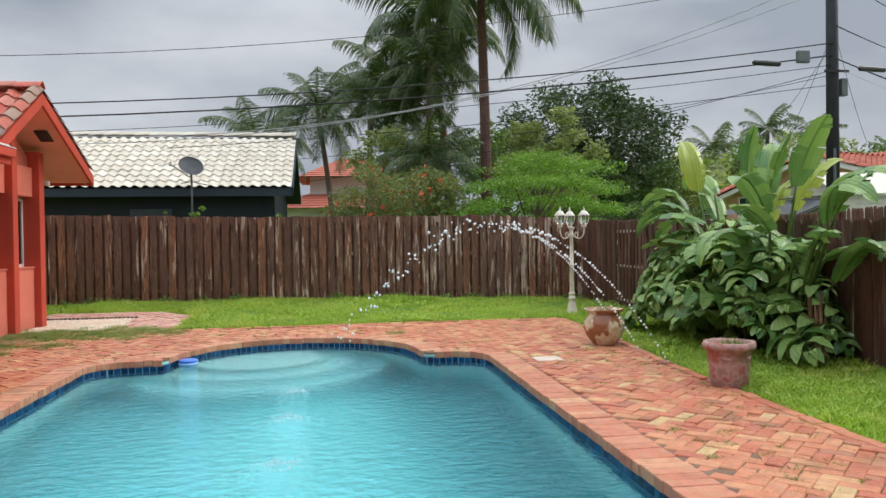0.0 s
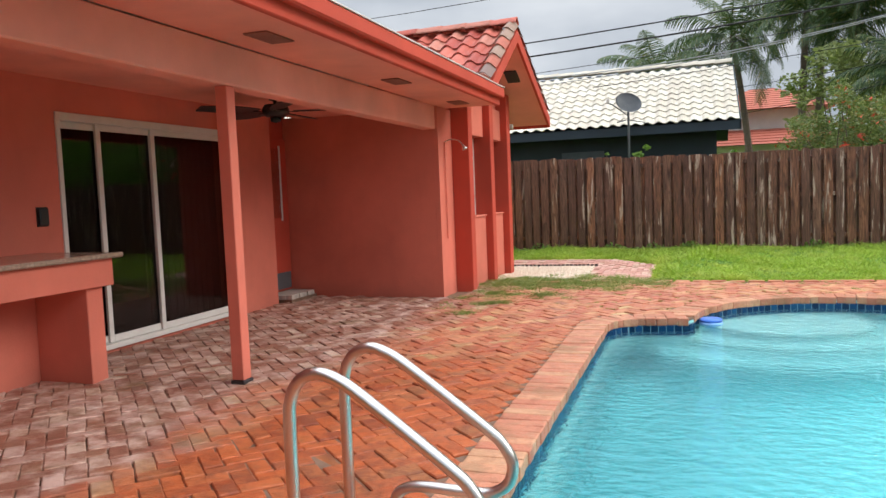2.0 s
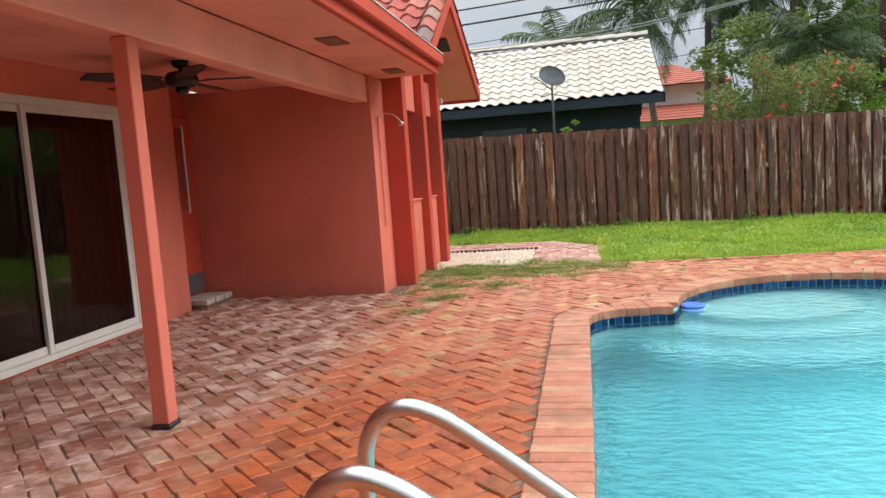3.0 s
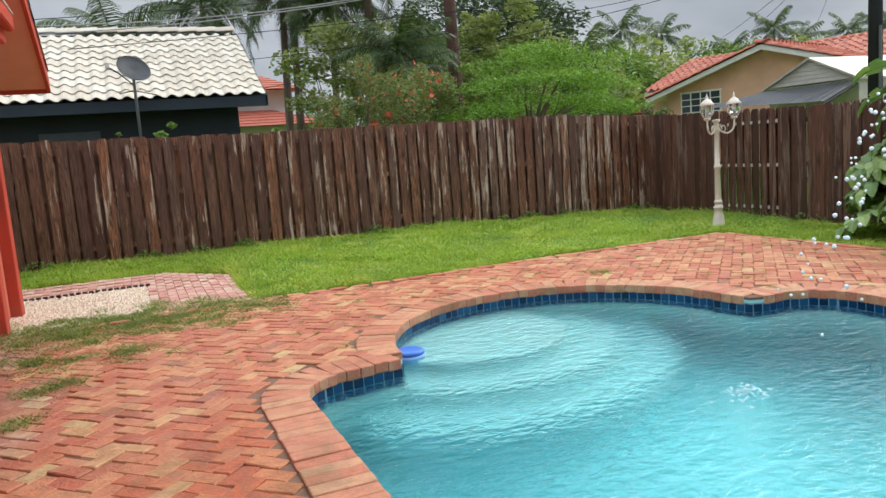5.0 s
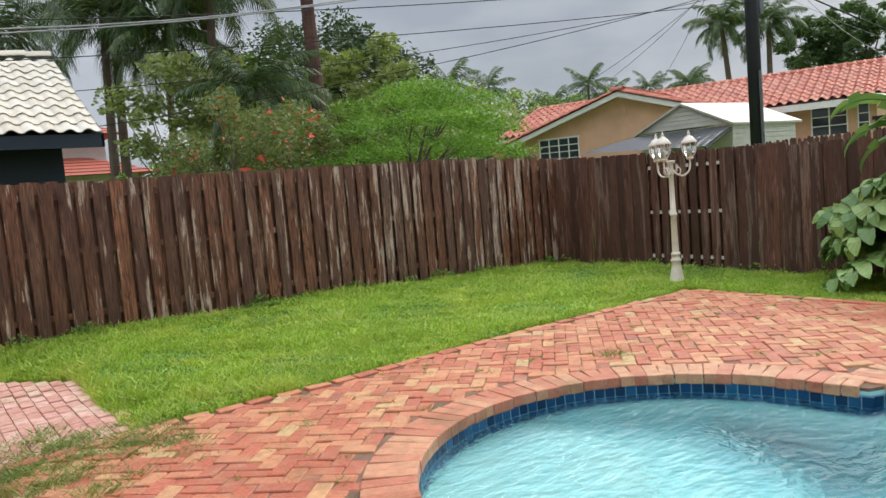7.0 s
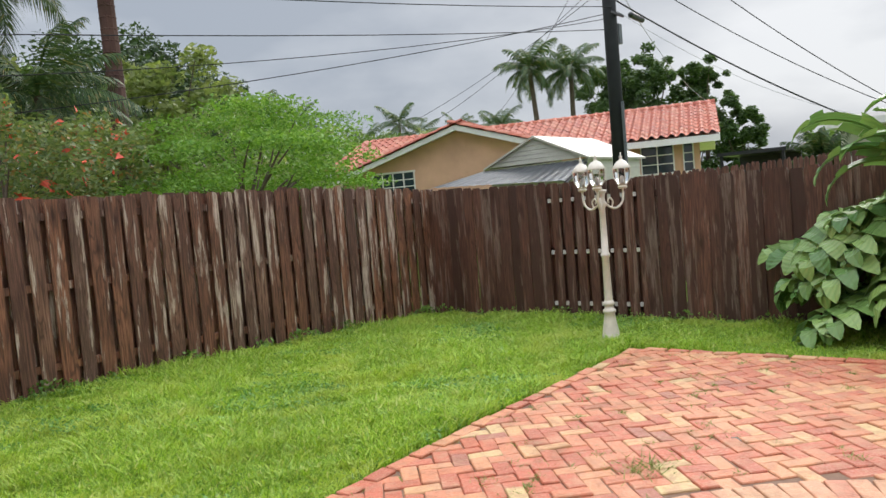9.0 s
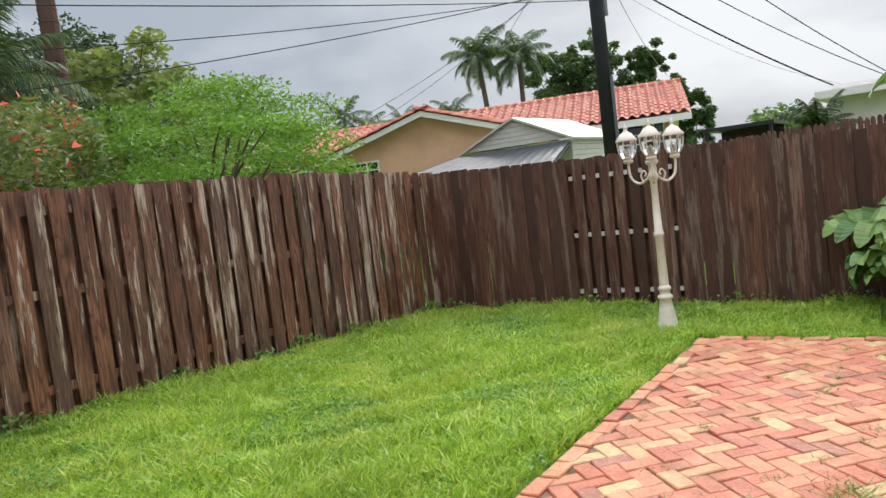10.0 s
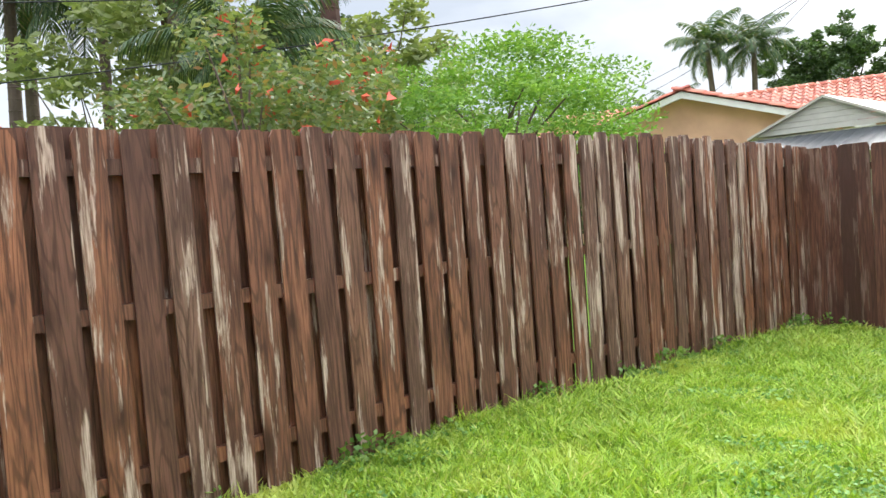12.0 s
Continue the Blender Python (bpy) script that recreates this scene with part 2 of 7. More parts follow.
M["far_red_tile"] = tile_mat("orange_roof_tile", [(0, (0.40, 0.105, 0.06)), (0.3, (0.45, 0.13, 0.075)), (0.55, (0.36, 0.09, 0.055)), (0.8, (0.43, 0.15, 0.09))], 0.6, 0.15)
M["pool_tile"] = tile_mat("blue_pool_tile", [(0, (0.006, 0.035, 0.10)), (0.3, (0.008, 0.052, 0.14)), (0.6, (0.005, 0.026, 0.075)), (0.85, (0.014, 0.08, 0.18))], 0.12, 0.0)


def wood_mat(name, stops, bare=0.5):
    m, nt, b = nodes_of(name, 0.55, 0, 0.35)
    r = piece_random(nt)
    base = ramp(nt, r, stops)
    oc = coords(nt, "World")
    cmb = nt.nodes.new("ShaderNodeCombineXYZ")
    nt.links.new(calc(nt, "MULTIPLY", r, 37.0), cmb.inputs["X"])
    nt.links.new(calc(nt, "MULTIPLY", r, 91.0), cmb.inputs["Z"])
    va = nt.nodes.new("ShaderNodeVectorMath")
    va.operation = "ADD"
    nt.links.new(oc, va.inputs[0])
    nt.links.new(cmb.outputs["Vector"], va.inputs[1])
    v = va.outputs["Vector"]
    grain = tex_noise(nt, 14, 6, vec=v, stretch=(4.5, 4.5, 0.28), rough=0.6)
    col = mix(nt, ramp(nt, grain, [(0.36, (0.8, 0.8, 0.8)), (0.6, (0, 0, 0))]), base, (0.05, 0.022, 0.013))
    fig = tex_noise(nt, 1.5, 2, vec=v, stretch=(5.0, 5.0, 0.42), rough=0.4)
    rings = calc(nt, "SINE", calc(nt, "MULTIPLY", fig, 95.0))
    col = mix(nt, ramp(nt, rings, [(0.55, (0, 0, 0)), (0.95, (0.55, 0.55, 0.55))]), col, (0.05, 0.022, 0.013))
    big = tex_noise(nt, 1.7, 5, vec=v, stretch=(1.6, 1.6, 0.7))
    col = mix(nt, ramp(nt, big, [(0.35, (0.6, 0.6, 0.6)), (0.6, (0, 0, 0))]), col, (0.06, 0.03, 0.022))
    worn = tex_noise(nt, 4.0, 9, vec=v, stretch=(3.2, 3.2, 0.30), rough=0.62)
    which = calc(nt, "MULTIPLY", calc(nt, "FRACT", calc(nt, "MULTIPLY", r, 13.7)), 0.10)
    xs = nt.nodes.new("ShaderNodeSeparateXYZ")
    nt.links.new(oc, xs.inputs["Vector"])
    wr = nt.nodes.new("ShaderNodeMapRange")
    nt.links.new(xs.outputs["X"], wr.inputs["Value"])
    wr.inputs["From Min"].default_value, wr.inputs["From Max"].default_value = -3.0, 4.0
    wr.inputs["To Min"].default_value, wr.inputs["To Max"].default_value = -0.035, 0.022
    mask = ramp(nt, calc(nt, "ADD", calc(nt, "ADD", worn, which), wr.outputs["Result"]), [(0.62, (0, 0, 0)), (0.66, (bare, bare, bare))])
    col = mix(nt, mask, col, mix(nt, ramp(nt, tex_noise(nt, 22, 6, vec=v, stretch=(4, 4, 0.22), rough=0.65), [(0.38, (0, 0, 0)), (0.62, (1, 1, 1))]), (0.20, 0.125, 0.085), (0.66, 0.53, 0.42)))
    kn = nt.nodes.new("ShaderNodeTexVoronoi")
    kn.inputs["Scale"].default_value = 2.1
    mp = nt.nodes.new("ShaderNodeMapping")
    mp.inputs["Scale"].default_value = (2.3, 2.3, 0.85)
    nt.links.new(v, mp.inputs["Vector"])
    nt.links.new(mp.outputs["Vector"], kn.inputs["Vector"])
    col = mix(nt, ramp(nt, kn.outputs["Distance"], [(0.06, (0.92, 0.92, 0.92)), (0.12, (0.55, 0.55, 0.55)), (0.26, (0, 0, 0))]), col, (0.045, 0.018, 0.010))
    nt.links.new(col, b.inputs["Base Color"])
    bump(nt, b, grain, 0.5, 0.008)
    return m


M["fence"] = wood_mat("stained_weathered_pine", [(0.0, (0.21, 0.095, 0.055)), (0.2, (0.31, 0.135, 0.075)), (0.4, (0.17, 0.085, 0.058)), (0.6, (0.28, 0.13, 0.078)), (0.78, (0.37, 0.155, 0.078)), (0.9, (0.25, 0.15, 0.105)), (1.0, (0.20, 0.10, 0.065))], 0.88)
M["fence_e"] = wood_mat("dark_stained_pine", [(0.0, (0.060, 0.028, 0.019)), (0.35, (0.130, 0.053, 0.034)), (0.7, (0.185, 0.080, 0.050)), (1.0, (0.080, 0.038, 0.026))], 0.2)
M["fence_reed"] = wood_mat("reddish_thin_slats", [(0.0, (0.17, 0.075, 0.055)), (0.5, (0.23, 0.10, 0.07)), (1.0, (0.15, 0.07, 0.05))], 0.1)
M["spacer"] = simple("pale_rail_end", (0.50, 0.46, 0.41), 0.8, 0, 0.2)
M["bark"] = simple("palm_bark", (0.12, 0.085, 0.065), 0.9, 0, 0.35, 3, 25, 0.8)
M["bark_red"] = simple("reddish_palm_bark", (0.10, 0.050, 0.040), 0.9, 0, 0.35, 3, 25, 0.8)
M["dead_leaf"] = simple("dead_leaf", (0.20, 0.11, 0.055), 0.85, 0, 0.35, 5, 40, 0.4)


def leaf_mat(name, stops, gloss=0.4, through=0.4, patch=None):
    m, nt, b = nodes_of(name, gloss, 0, 0.4)
    col = ramp(nt, piece_random(nt), stops)
    f = tex_noise(nt, 0.9, 4, coord="World")
    col = mix(nt, ramp(nt, f, [(0.35, (0.3, 0.3, 0.3)), (0.65, (0, 0, 0))]), col, tuple(c * 0.6 for c in stops[0][1]))
    if patch:
        col = mix(nt, ramp(nt, tex_noise(nt, 1.4, 6, coord="World"), [(0.52, (0, 0, 0)), (0.70, (0.75, 0.75, 0.75))]), col, patch)
    nt.links.new(col, b.inputs["Base Color"])
    tr = nt.nodes.new("ShaderNodeBsdfTranslucent")
    nt.links.new(mix(nt, 1.0, col, (1.0, 1.1, 0.5), "MULTIPLY"), tr.inputs["Color"])
    ms = nt.nodes.new("ShaderNodeMixShader")
    ms.inputs["Fac"].default_value = through
    nt.links.new(b.outputs["BSDF"], ms.inputs[1])
    nt.links.new(tr.outputs["BSDF"], ms.inputs[2])
    nt.links.new(ms.outputs["Shader"], nt.nodes["Material Output"].inputs["Surface"])
    return m


M["leaf_dark"] = leaf_mat("dark_leaves", [(0, (0.05, 0.095, 0.035)), (0.5, (0.09, 0.15, 0.05)), (1, (0.14, 0.20, 0.075))])
M["leaf_deep"] = leaf_mat("deep_green_leaves", [(0, (0.035, 0.065, 0.028)), (0.5, (0.055, 0.095, 0.038)), (1, (0.09, 0.13, 0.05))], 0.5, 0.25)
M["leaf_mid"] = leaf_mat("mid_green_leaves", [(0, (0.09, 0.16, 0.04)), (0.5, (0.15, 0.24, 0.055)), (1, (0.22, 0.30, 0.09))])
M["leaf_feather"] = leaf_mat("feathery_leaves", [(0, (0.12, 0.25, 0.04)), (0.5, (0.21, 0.37, 0.06)), (1, (0.32, 0.48, 0.10))], 0.5)
M["leaf_bright"] = leaf_mat("bright_green_leaves", [(0, (0.11, 0.22, 0.045)), (0.5, (0.19, 0.32, 0.07)), (1, (0.30, 0.42, 0.11))])
M["leaf_olive"] = leaf_mat("olive_leaves", [(0, (0.19, 0.24, 0.09)), (0.5, (0.30, 0.35, 0.14)), (1, (0.42, 0.45, 0.20))])
M["leaf_shrub"] = leaf_mat("shrub_leaves", [(0, (0.12, 0.18, 0.07)), (0.5, (0.20, 0.26, 0.10)), (0.85, (0.30, 0.32, 0.13)), (1, (0.42, 0.20, 0.10))])
M["palm_leaf"] = leaf_mat("palm_leaflets", [(0, (0.035, 0.07, 0.030)), (0.5, (0.065, 0.115, 0.042)), (0.85, (0.12, 0.17, 0.06)), (1, (0.28, 0.23, 0.10))], 0.5, 0.28)
M["grass"] = leaf_mat("lawn_blades", [(0, (0.19, 0.33, 0.045)), (0.5, (0.37, 0.53, 0.07)), (0.85, (0.55, 0.68, 0.12)), (1, (0.66, 0.60, 0.26))], 0.5, 0.42, (0.56, 0.58, 0.14))
M["clover"] = leaf_mat("clover_leaves", [(0, (0.11, 0.25, 0.06)), (0.6, (0.20, 0.38, 0.09)), (1, (0.34, 0.52, 0.12))], 0.5, 0.35)
M["weed"] = leaf_mat("weed_blades", [(0, (0.12, 0.20, 0.04)), (0.6, (0.22, 0.32, 0.07)), (1, (0.40, 0.38, 0.15))], 0.5, 0.3)


def big_leaf_mat(name, a, c):
    m, nt, b = nodes_of(name, 0.28, 0, 0.5)
    r = piece_random(nt)
    col = mix(nt, r, a, c)
    w = nt.nodes.new("ShaderNodeTexWave")
    w.bands_direction = "Y"
    w.inputs["Scale"].default_value, w.inputs["Distortion"].default_value = 9.0, 1.0
    nt.links.new(coords(nt, "Object"), w.inputs["Vector"])
    col = mix(nt, calc(nt, "MULTIPLY", w.outputs["Fac"], 0.3), col, tuple(min(1, v * 1.6) for v in a))
    nt.links.new(col, b.inputs["Base Color"])
    bump(nt, b, w.outputs["Fac"], 0.3, 0.01)
    tr = nt.nodes.new("ShaderNodeBsdfTranslucent")
    nt.links.new(col, tr.inputs["Color"])
    ms = nt.nodes.new("ShaderNodeMixShader")
    ms.inputs["Fac"].default_value = 0.25
    nt.links.new(b.outputs["BSDF"], ms.inputs[1])
    nt.links.new(tr.outputs["BSDF"], ms.inputs[2])
    nt.links.new(ms.outputs["Shader"], nt.nodes["Material Output"].inputs["Surface"])
    return m


M["banana_leaf"] = big_leaf_mat("paddle_leaf", (0.09, 0.20, 0.05), (0.28, 0.42, 0.10))
M["yellow_leaf"] = big_leaf_mat("yellowing_paddle_leaf", (0.30, 0.38, 0.05), (0.38, 0.42, 0.08))
M["philo_leaf"] = big_leaf_mat("lobed_leaf", (0.07, 0.17, 0.04), (0.38, 0.52, 0.16))


def ground_mat():
    m, nt, b = nodes_of("lawn_soil", 0.95, 0, 0.2)
    f = tex_noise(nt, 1.5, 6, coord="World")
    col = ramp(nt, f, [(0.3, (0.13, 0.24, 0.03)), (0.6, (0.21, 0.34, 0.04)), (0.8, (0.30, 0.32, 0.08))])
    g = tex_noise(nt, 70, 5, coord="World")
    col = mix(nt, ramp(nt, g, [(0.4, (0.6, 0.6, 0.6)), (0.6, (0, 0, 0))]), col, (0.04, 0.07, 0.015))
    nt.links.new(col, b.inputs["Base Color"])
    bump(nt, b, g, 0.8, 0.03)
    return m


M["ground"] = ground_mat()
M["sand"] = simple("paver_joint_sand", (0.17, 0.10, 0.065), 0.95, 0, 0.4, 6, 50, 0.6)
M["gravel"] = tile_mat("white_gravel", [(0, (0.72, 0.62, 0.48)), (0.3, (0.60, 0.46, 0.33)), (0.55, (0.80, 0.73, 0.60)), (0.85, (0.50, 0.34, 0.23))], 0.8, 0.0)


def depth_tint_plaster_mat():
    m, nt, b = nodes_of("depth_tinted_plaster", 0.6, 0, 0.3)
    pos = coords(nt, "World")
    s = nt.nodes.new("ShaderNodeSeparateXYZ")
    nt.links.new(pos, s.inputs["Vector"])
    # Red lost to deep water is painted into the plaster, bluer towards the floor.
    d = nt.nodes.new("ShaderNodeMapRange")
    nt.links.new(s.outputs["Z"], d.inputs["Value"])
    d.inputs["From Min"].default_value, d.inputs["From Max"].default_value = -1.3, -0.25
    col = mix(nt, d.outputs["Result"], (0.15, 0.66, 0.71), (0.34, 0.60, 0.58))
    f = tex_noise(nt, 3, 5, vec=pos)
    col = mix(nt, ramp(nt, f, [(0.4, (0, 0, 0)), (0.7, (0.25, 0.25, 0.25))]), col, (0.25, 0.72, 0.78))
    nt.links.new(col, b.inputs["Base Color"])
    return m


M["plaster"] = depth_tint_plaster_mat()


def water_mat():
    m, nt, b = nodes_of("pool_water", 0.04)
    b.inputs["Base Color"].default_value = (0.86, 0.99, 1.0, 1)
    b.inputs["Transmission Weight"].default_value = 1.0
    b.inputs["IOR"].default_value = 1.33
    pos = coords(nt, "World")
    n1 = tex_noise(nt, 7.5, 4, vec=pos, stretch=(1.0, 1.4, 1.0), rough=0.55)
    n2 = tex_noise(nt, 16, 3, vec=pos, stretch=(1.0, 1.4, 1.0))
    bump(nt, b, calc(nt, "ADD", n1, calc(nt, "MULTIPLY", n2, 0.35)), 1.0, 0.042)
    return m


M["water"] = water_mat()
M["droplet"] = simple("aerated_water_drops", (0.86, 0.88, 0.90), 0.15, 0, 0.05, relief=0)
M["foam"] = simple("white_foam", (0.42, 0.66, 0.70), 0.3, 0, 0.1)
M["lamp_white"] = simple("ivory_lamp_enamel", (0.66, 0.60, 0.50), 0.4, 0, 0.15, 8, 60, 0.1)


def pot_mat():
    m, nt, b = nodes_of("glazed_pot", 0.14, 0, 0.6)
    f = tex_noise(nt, 3.3, 3, coord="Object")
    col = ramp(nt, f, [(0.44, (0.26, 0.10, 0.04)), (0.49, (0.62, 0.54, 0.36))])
    nt.links.new(mix(nt, ramp(nt, tex_noise(nt, 14, 4), [(0.45, (0, 0, 0)), (0.7, (0.6, 0.6, 0.6))]), col, (0.30, 0.10, 0.03)), b.inputs["Base Color"])
    return m


def terracotta_mat():
    m, nt, b = nodes_of("mottled_terracotta", 0.8, 0, 0.3)
    f = tex_noise(nt, 9, 6, coord="Object")
    col = ramp(nt, f, [(0.42, (0.30, 0.17, 0.14)), (0.5, (0.42, 0.26, 0.23)), (0.6, (0.34, 0.12, 0.09))])
    nt.links.new(col, b.inputs["Base Color"])
    bump(nt, b, f, 0.3, 0.01)
    return m


M["pot"], M["terracotta"] = pot_mat(), terracotta_mat()


# ---- mesh helpers ----
def thing(name, loc=(0, 0, 0), label="", category="", group="", kind=""):
    e = new(name)
    e.location = loc
    e.empty_display_size = 0.2
    return tagged(e, label, category, group, kind)


def mesh_from(name, bm, material, smooth=False):
    me = bpy.data.meshes.new(name)
    bm.normal_update()
    bm.to_mesh(me)
    bm.free()
    for mm in material if isinstance(material, (list, tuple)) else [material]:
        me.materials.append(mm)
    if smooth:
        me.polygons.foreach_set("use_smooth", [True] * len(me.polygons))
    return me


def part(name, bm, material, parent=None, label="", smooth=False, kind=""):
    ob = new(name, mesh_from(name, bm, material, smooth) if isinstance(bm, bmesh.types.BMesh) else bm)
    ob.parent = parent
    return tagged(ob, label, kind=kind)


def structure(name, bm, material, label="", category="", smooth=False):
    ob = new(name, mesh_from(name, bm, material, smooth))
    return tagged(ob, label, category, kind="structure")


def add_box(bm, x0, x1, y0, y1, z0, z1, m=None, bevel=0.0):
    vs = [bm.verts.new((x, y, z)) for z in (z0, z1) for x, y in ((x0, y0), (x1, y0), (x1, y1), (x0, y1))]
    fs = [(0, 3, 2, 1), (4, 5, 6, 7), (0, 1, 5, 4), (1, 2, 6, 5), (2, 3, 7, 6), (3, 0, 4, 7)]
    faces = [bm.faces.new([vs[i] for i in f]) for f in fs]
    if m is not None:
        for v in vs:
            v.co = m @ v.co
    if bevel:
        edges = list({e for f in faces for e in f.edges})
        bmesh.ops.bevel(bm, geom=edges, offset=bevel, segments=1, affect="EDGES", profile=0.5)
    return faces


def box(*a, bevel=0.0, m=None):
    bm = bmesh.new()
    add_box(bm, *a, bevel=bevel, m=m)
    return bm


def lathe(bm, profile, seg=16, center=(0, 0, 0), closed=False):
    rings = []
    for r, z in profile:
        rings.append([bm.verts.new((center[0] + r * math.cos(2 * math.pi * i / seg), center[1] + r * math.sin(2 * math.pi * i / seg), center[2] + z)) for i in range(seg)])
    for a, b in zip(rings, rings[1:]):
        for i in range(seg):
            j = (i + 1) % seg
            bm.faces.new((a[i], a[j], b[j], b[i]))
    if closed:
        bm.faces.new(list(reversed(rings[0])))
        bm.faces.new(rings[-1])


def tube(bm, pts, r, seg=8, taper=None, caps=True):
    pts = [Vector(p) for p in pts]
    rings = []
    ref = Vector((0, 0, 1))
    for i, p in enumerate(pts):
        d = (pts[min(i + 1, len(pts) - 1)] - pts[max(i - 1, 0)]).normalized()
        if abs(d.dot(ref)) > 0.95:
            side = d.cross(Vector((1, 0, 0))).normalized() if i == 0 else (side - d * side.dot(d)).normalized()
        else:
            side = d.cross(ref).normalized()
            if rings and side.dot(last) < 0:
                side = -side
        last = side
        up = d.cross(side).normalized()
        rr = r if taper is None else r + (taper - r) * i / (len(pts) - 1)
        rings.append([bm.verts.new(p + (side * math.cos(2 * math.pi * k / seg) + up * math.sin(2 * math.pi * k / seg)) * rr) for k in range(seg)])
    for a, b in zip(rings, rings[1:]):
        for i in range(seg):
            j = (i + 1) % seg
            bm.faces.new((a[i], a[j], b[j], b[i]))
    if caps:
        bm.faces.new(list(reversed(rings[0])))
        bm.faces.new(rings[-1])


def smooth_path(pts, n=6):
    """Catmull-Rom through the points."""
    pts = [Vector(p) for p in pts]
    q = [pts[0]] + pts + [pts[-1]]
    out = []
    for i in range(1, len(q) - 2):
        for k in range(n):
            t = k / n
            a, b, c, d = q[i - 1], q[i], q[i + 1], q[i + 2]
            out.append(0.5 * ((2 * b) + (-a + c) * t + (2 * a - 5 * b + 4 * c - d) * t * t + (-a + 3 * b - 3 * c + d) * t ** 3))
    out.append(pts[-1])
    return out


def raw_mesh(name, verts, faces_per, material, n_per, smooth=False):
    """A mesh of many alike little faces: verts is an array, each face taking n_per verts in turn."""
    me = bpy.data.meshes.new(name)
    nf = len(verts) // n_per
    me.vertices.add(len(verts))
    me.vertices.foreach_set("co", np.asarray(verts, dtype=np.float32).ravel())
    me.loops.add(nf * n_per)
    me.loops.foreach_set("vertex_index", np.arange(nf * n_per, dtype=np.int32))
    me.polygons.add(nf)
    me.polygons.foreach_set("loop_start", np.arange(0, nf * n_per, n_per, dtype=np.int32))
    me.update(calc_edges=True)
    me.materials.append(material)
    return me


rng = np.random.default_rng(7)


def smoothstep(a, b, v):
    t = np.clip((v - a) / (b - a), 0, 1)
    return t * t * (3 - 2 * t)


def rise(x, y):
    """The lawn's height above the deck: it climbs a little towards the far corner beside the house."""
    return 0.12 * smoothstep(13.0, 16.3, np.asarray(y, float)) * smoothstep(5.5, 0.5, np.asarray(x, float)) - 0.02


# ---- pool outline ----
def arc(cx, cy, r, a0, a1, n):
    return [(cx + r * math.cos(radians(a0 + (a1 - a0) * i / n)), cy + r * math.sin(radians(a0 + (a1 - a0) * i / n))) for i in range(n + 1)]


POOL = (arc(-2.30, 3.7, 0.4, 270, 180, 5) + arc(-2.30, 8.70, 0.4, 180, 90, 6) + [(-1.96, 9.16)]
        + arc(-0.43, 9.20, 1.48, 178, 4, 26) + [(1.10, 9.04), (1.22, 8.99)] + arc(1.4, 8.60, 0.4, 80, 0, 6) + arc(1.4, 3.7, 0.4, 0, -90, 5))
POOL = POOL[::-1]  # counter-clockwise


def resample(poly, step):
    out, pts = [], poly + [poly[0]]
    lens = [math.dist(a, b) for a, b in zip(pts, pts[1:])]
    total = sum(lens)
    n = round(total / step)
    i, acc = 0, 0.0
    for k in range(n):
        s = total * k / n
        while acc + lens[i] < s:
            acc += lens[i]
            i += 1
        t = (s - acc) / lens[i]
        a, b = pts[i], pts[i + 1]
        d = ((b[0] - a[0]) / lens[i], (b[1] - a[1]) / lens[i])
        out.append(((a[0] + (b[0] - a[0]) * t, a[1] + (b[1] - a[1]) * t), d))
    return out, total / n


def offset(poly, d):
    out = []
    for i, p in enumerate(poly):
        a, b = Vector(poly[i - 1]), Vector(poly[(i + 1) % len(poly)])
        t = (b - a).normalized()
        out.append((p[0] + t.y * d, p[1] - t.x * d))
    return out


def inside(x, y, poly):
    """Whether points lie in the polygon (arrays)."""
    x, y = np.asarray(x, float), np.asarray(y, float)
    res = np.zeros(x.shape, bool)
    for (ax, ay), (bx, by) in zip(poly, poly[1:] + poly[:1]):
        hit = (ay > y) != (by > y)
        with np.errstate(divide="ignore", invalid="ignore"):
            xc = (bx - ax) * (y - ay) / (by - ay + 1e-12) + ax
        res ^= hit & (x < xc)
    return res


COPE = offset(POOL, 0.29)
DECK = [(-6.95, -1.5), (3.6, -1.5), (3.5, 5.0), (3.6, 7.8), (3.83, 10.0), (3.86, 12.3), (0.5, 12.30), (-1.0, 12.22), (-2.40, 12.22), (-3.45, 12.10), (-4.9, 12.08), (-4.75, 10.52), (-6.95, 10.52)]


def fill(name, outer, holes, z, material, label="", height=None, cat=""):
    bm = bmesh.new()
    for loop in [outer] + holes:
        vs = [bm.verts.new((x, y, z)) for x, y in loop]
        for a, b in zip(vs, vs[1:] + vs[:1]):
            bm.edges.new((a, b))
    bmesh.ops.triangle_fill(bm, use_beauty=True, edges=bm.edges[:])
    bmesh.ops.recalc_face_normals(bm, faces=bm.faces[:])
    if bm.faces and bm.faces[0].normal.z < 0:
        bmesh.ops.reverse_faces(bm, faces=bm.faces[:])
    return structure(name, bm, material, label, cat)


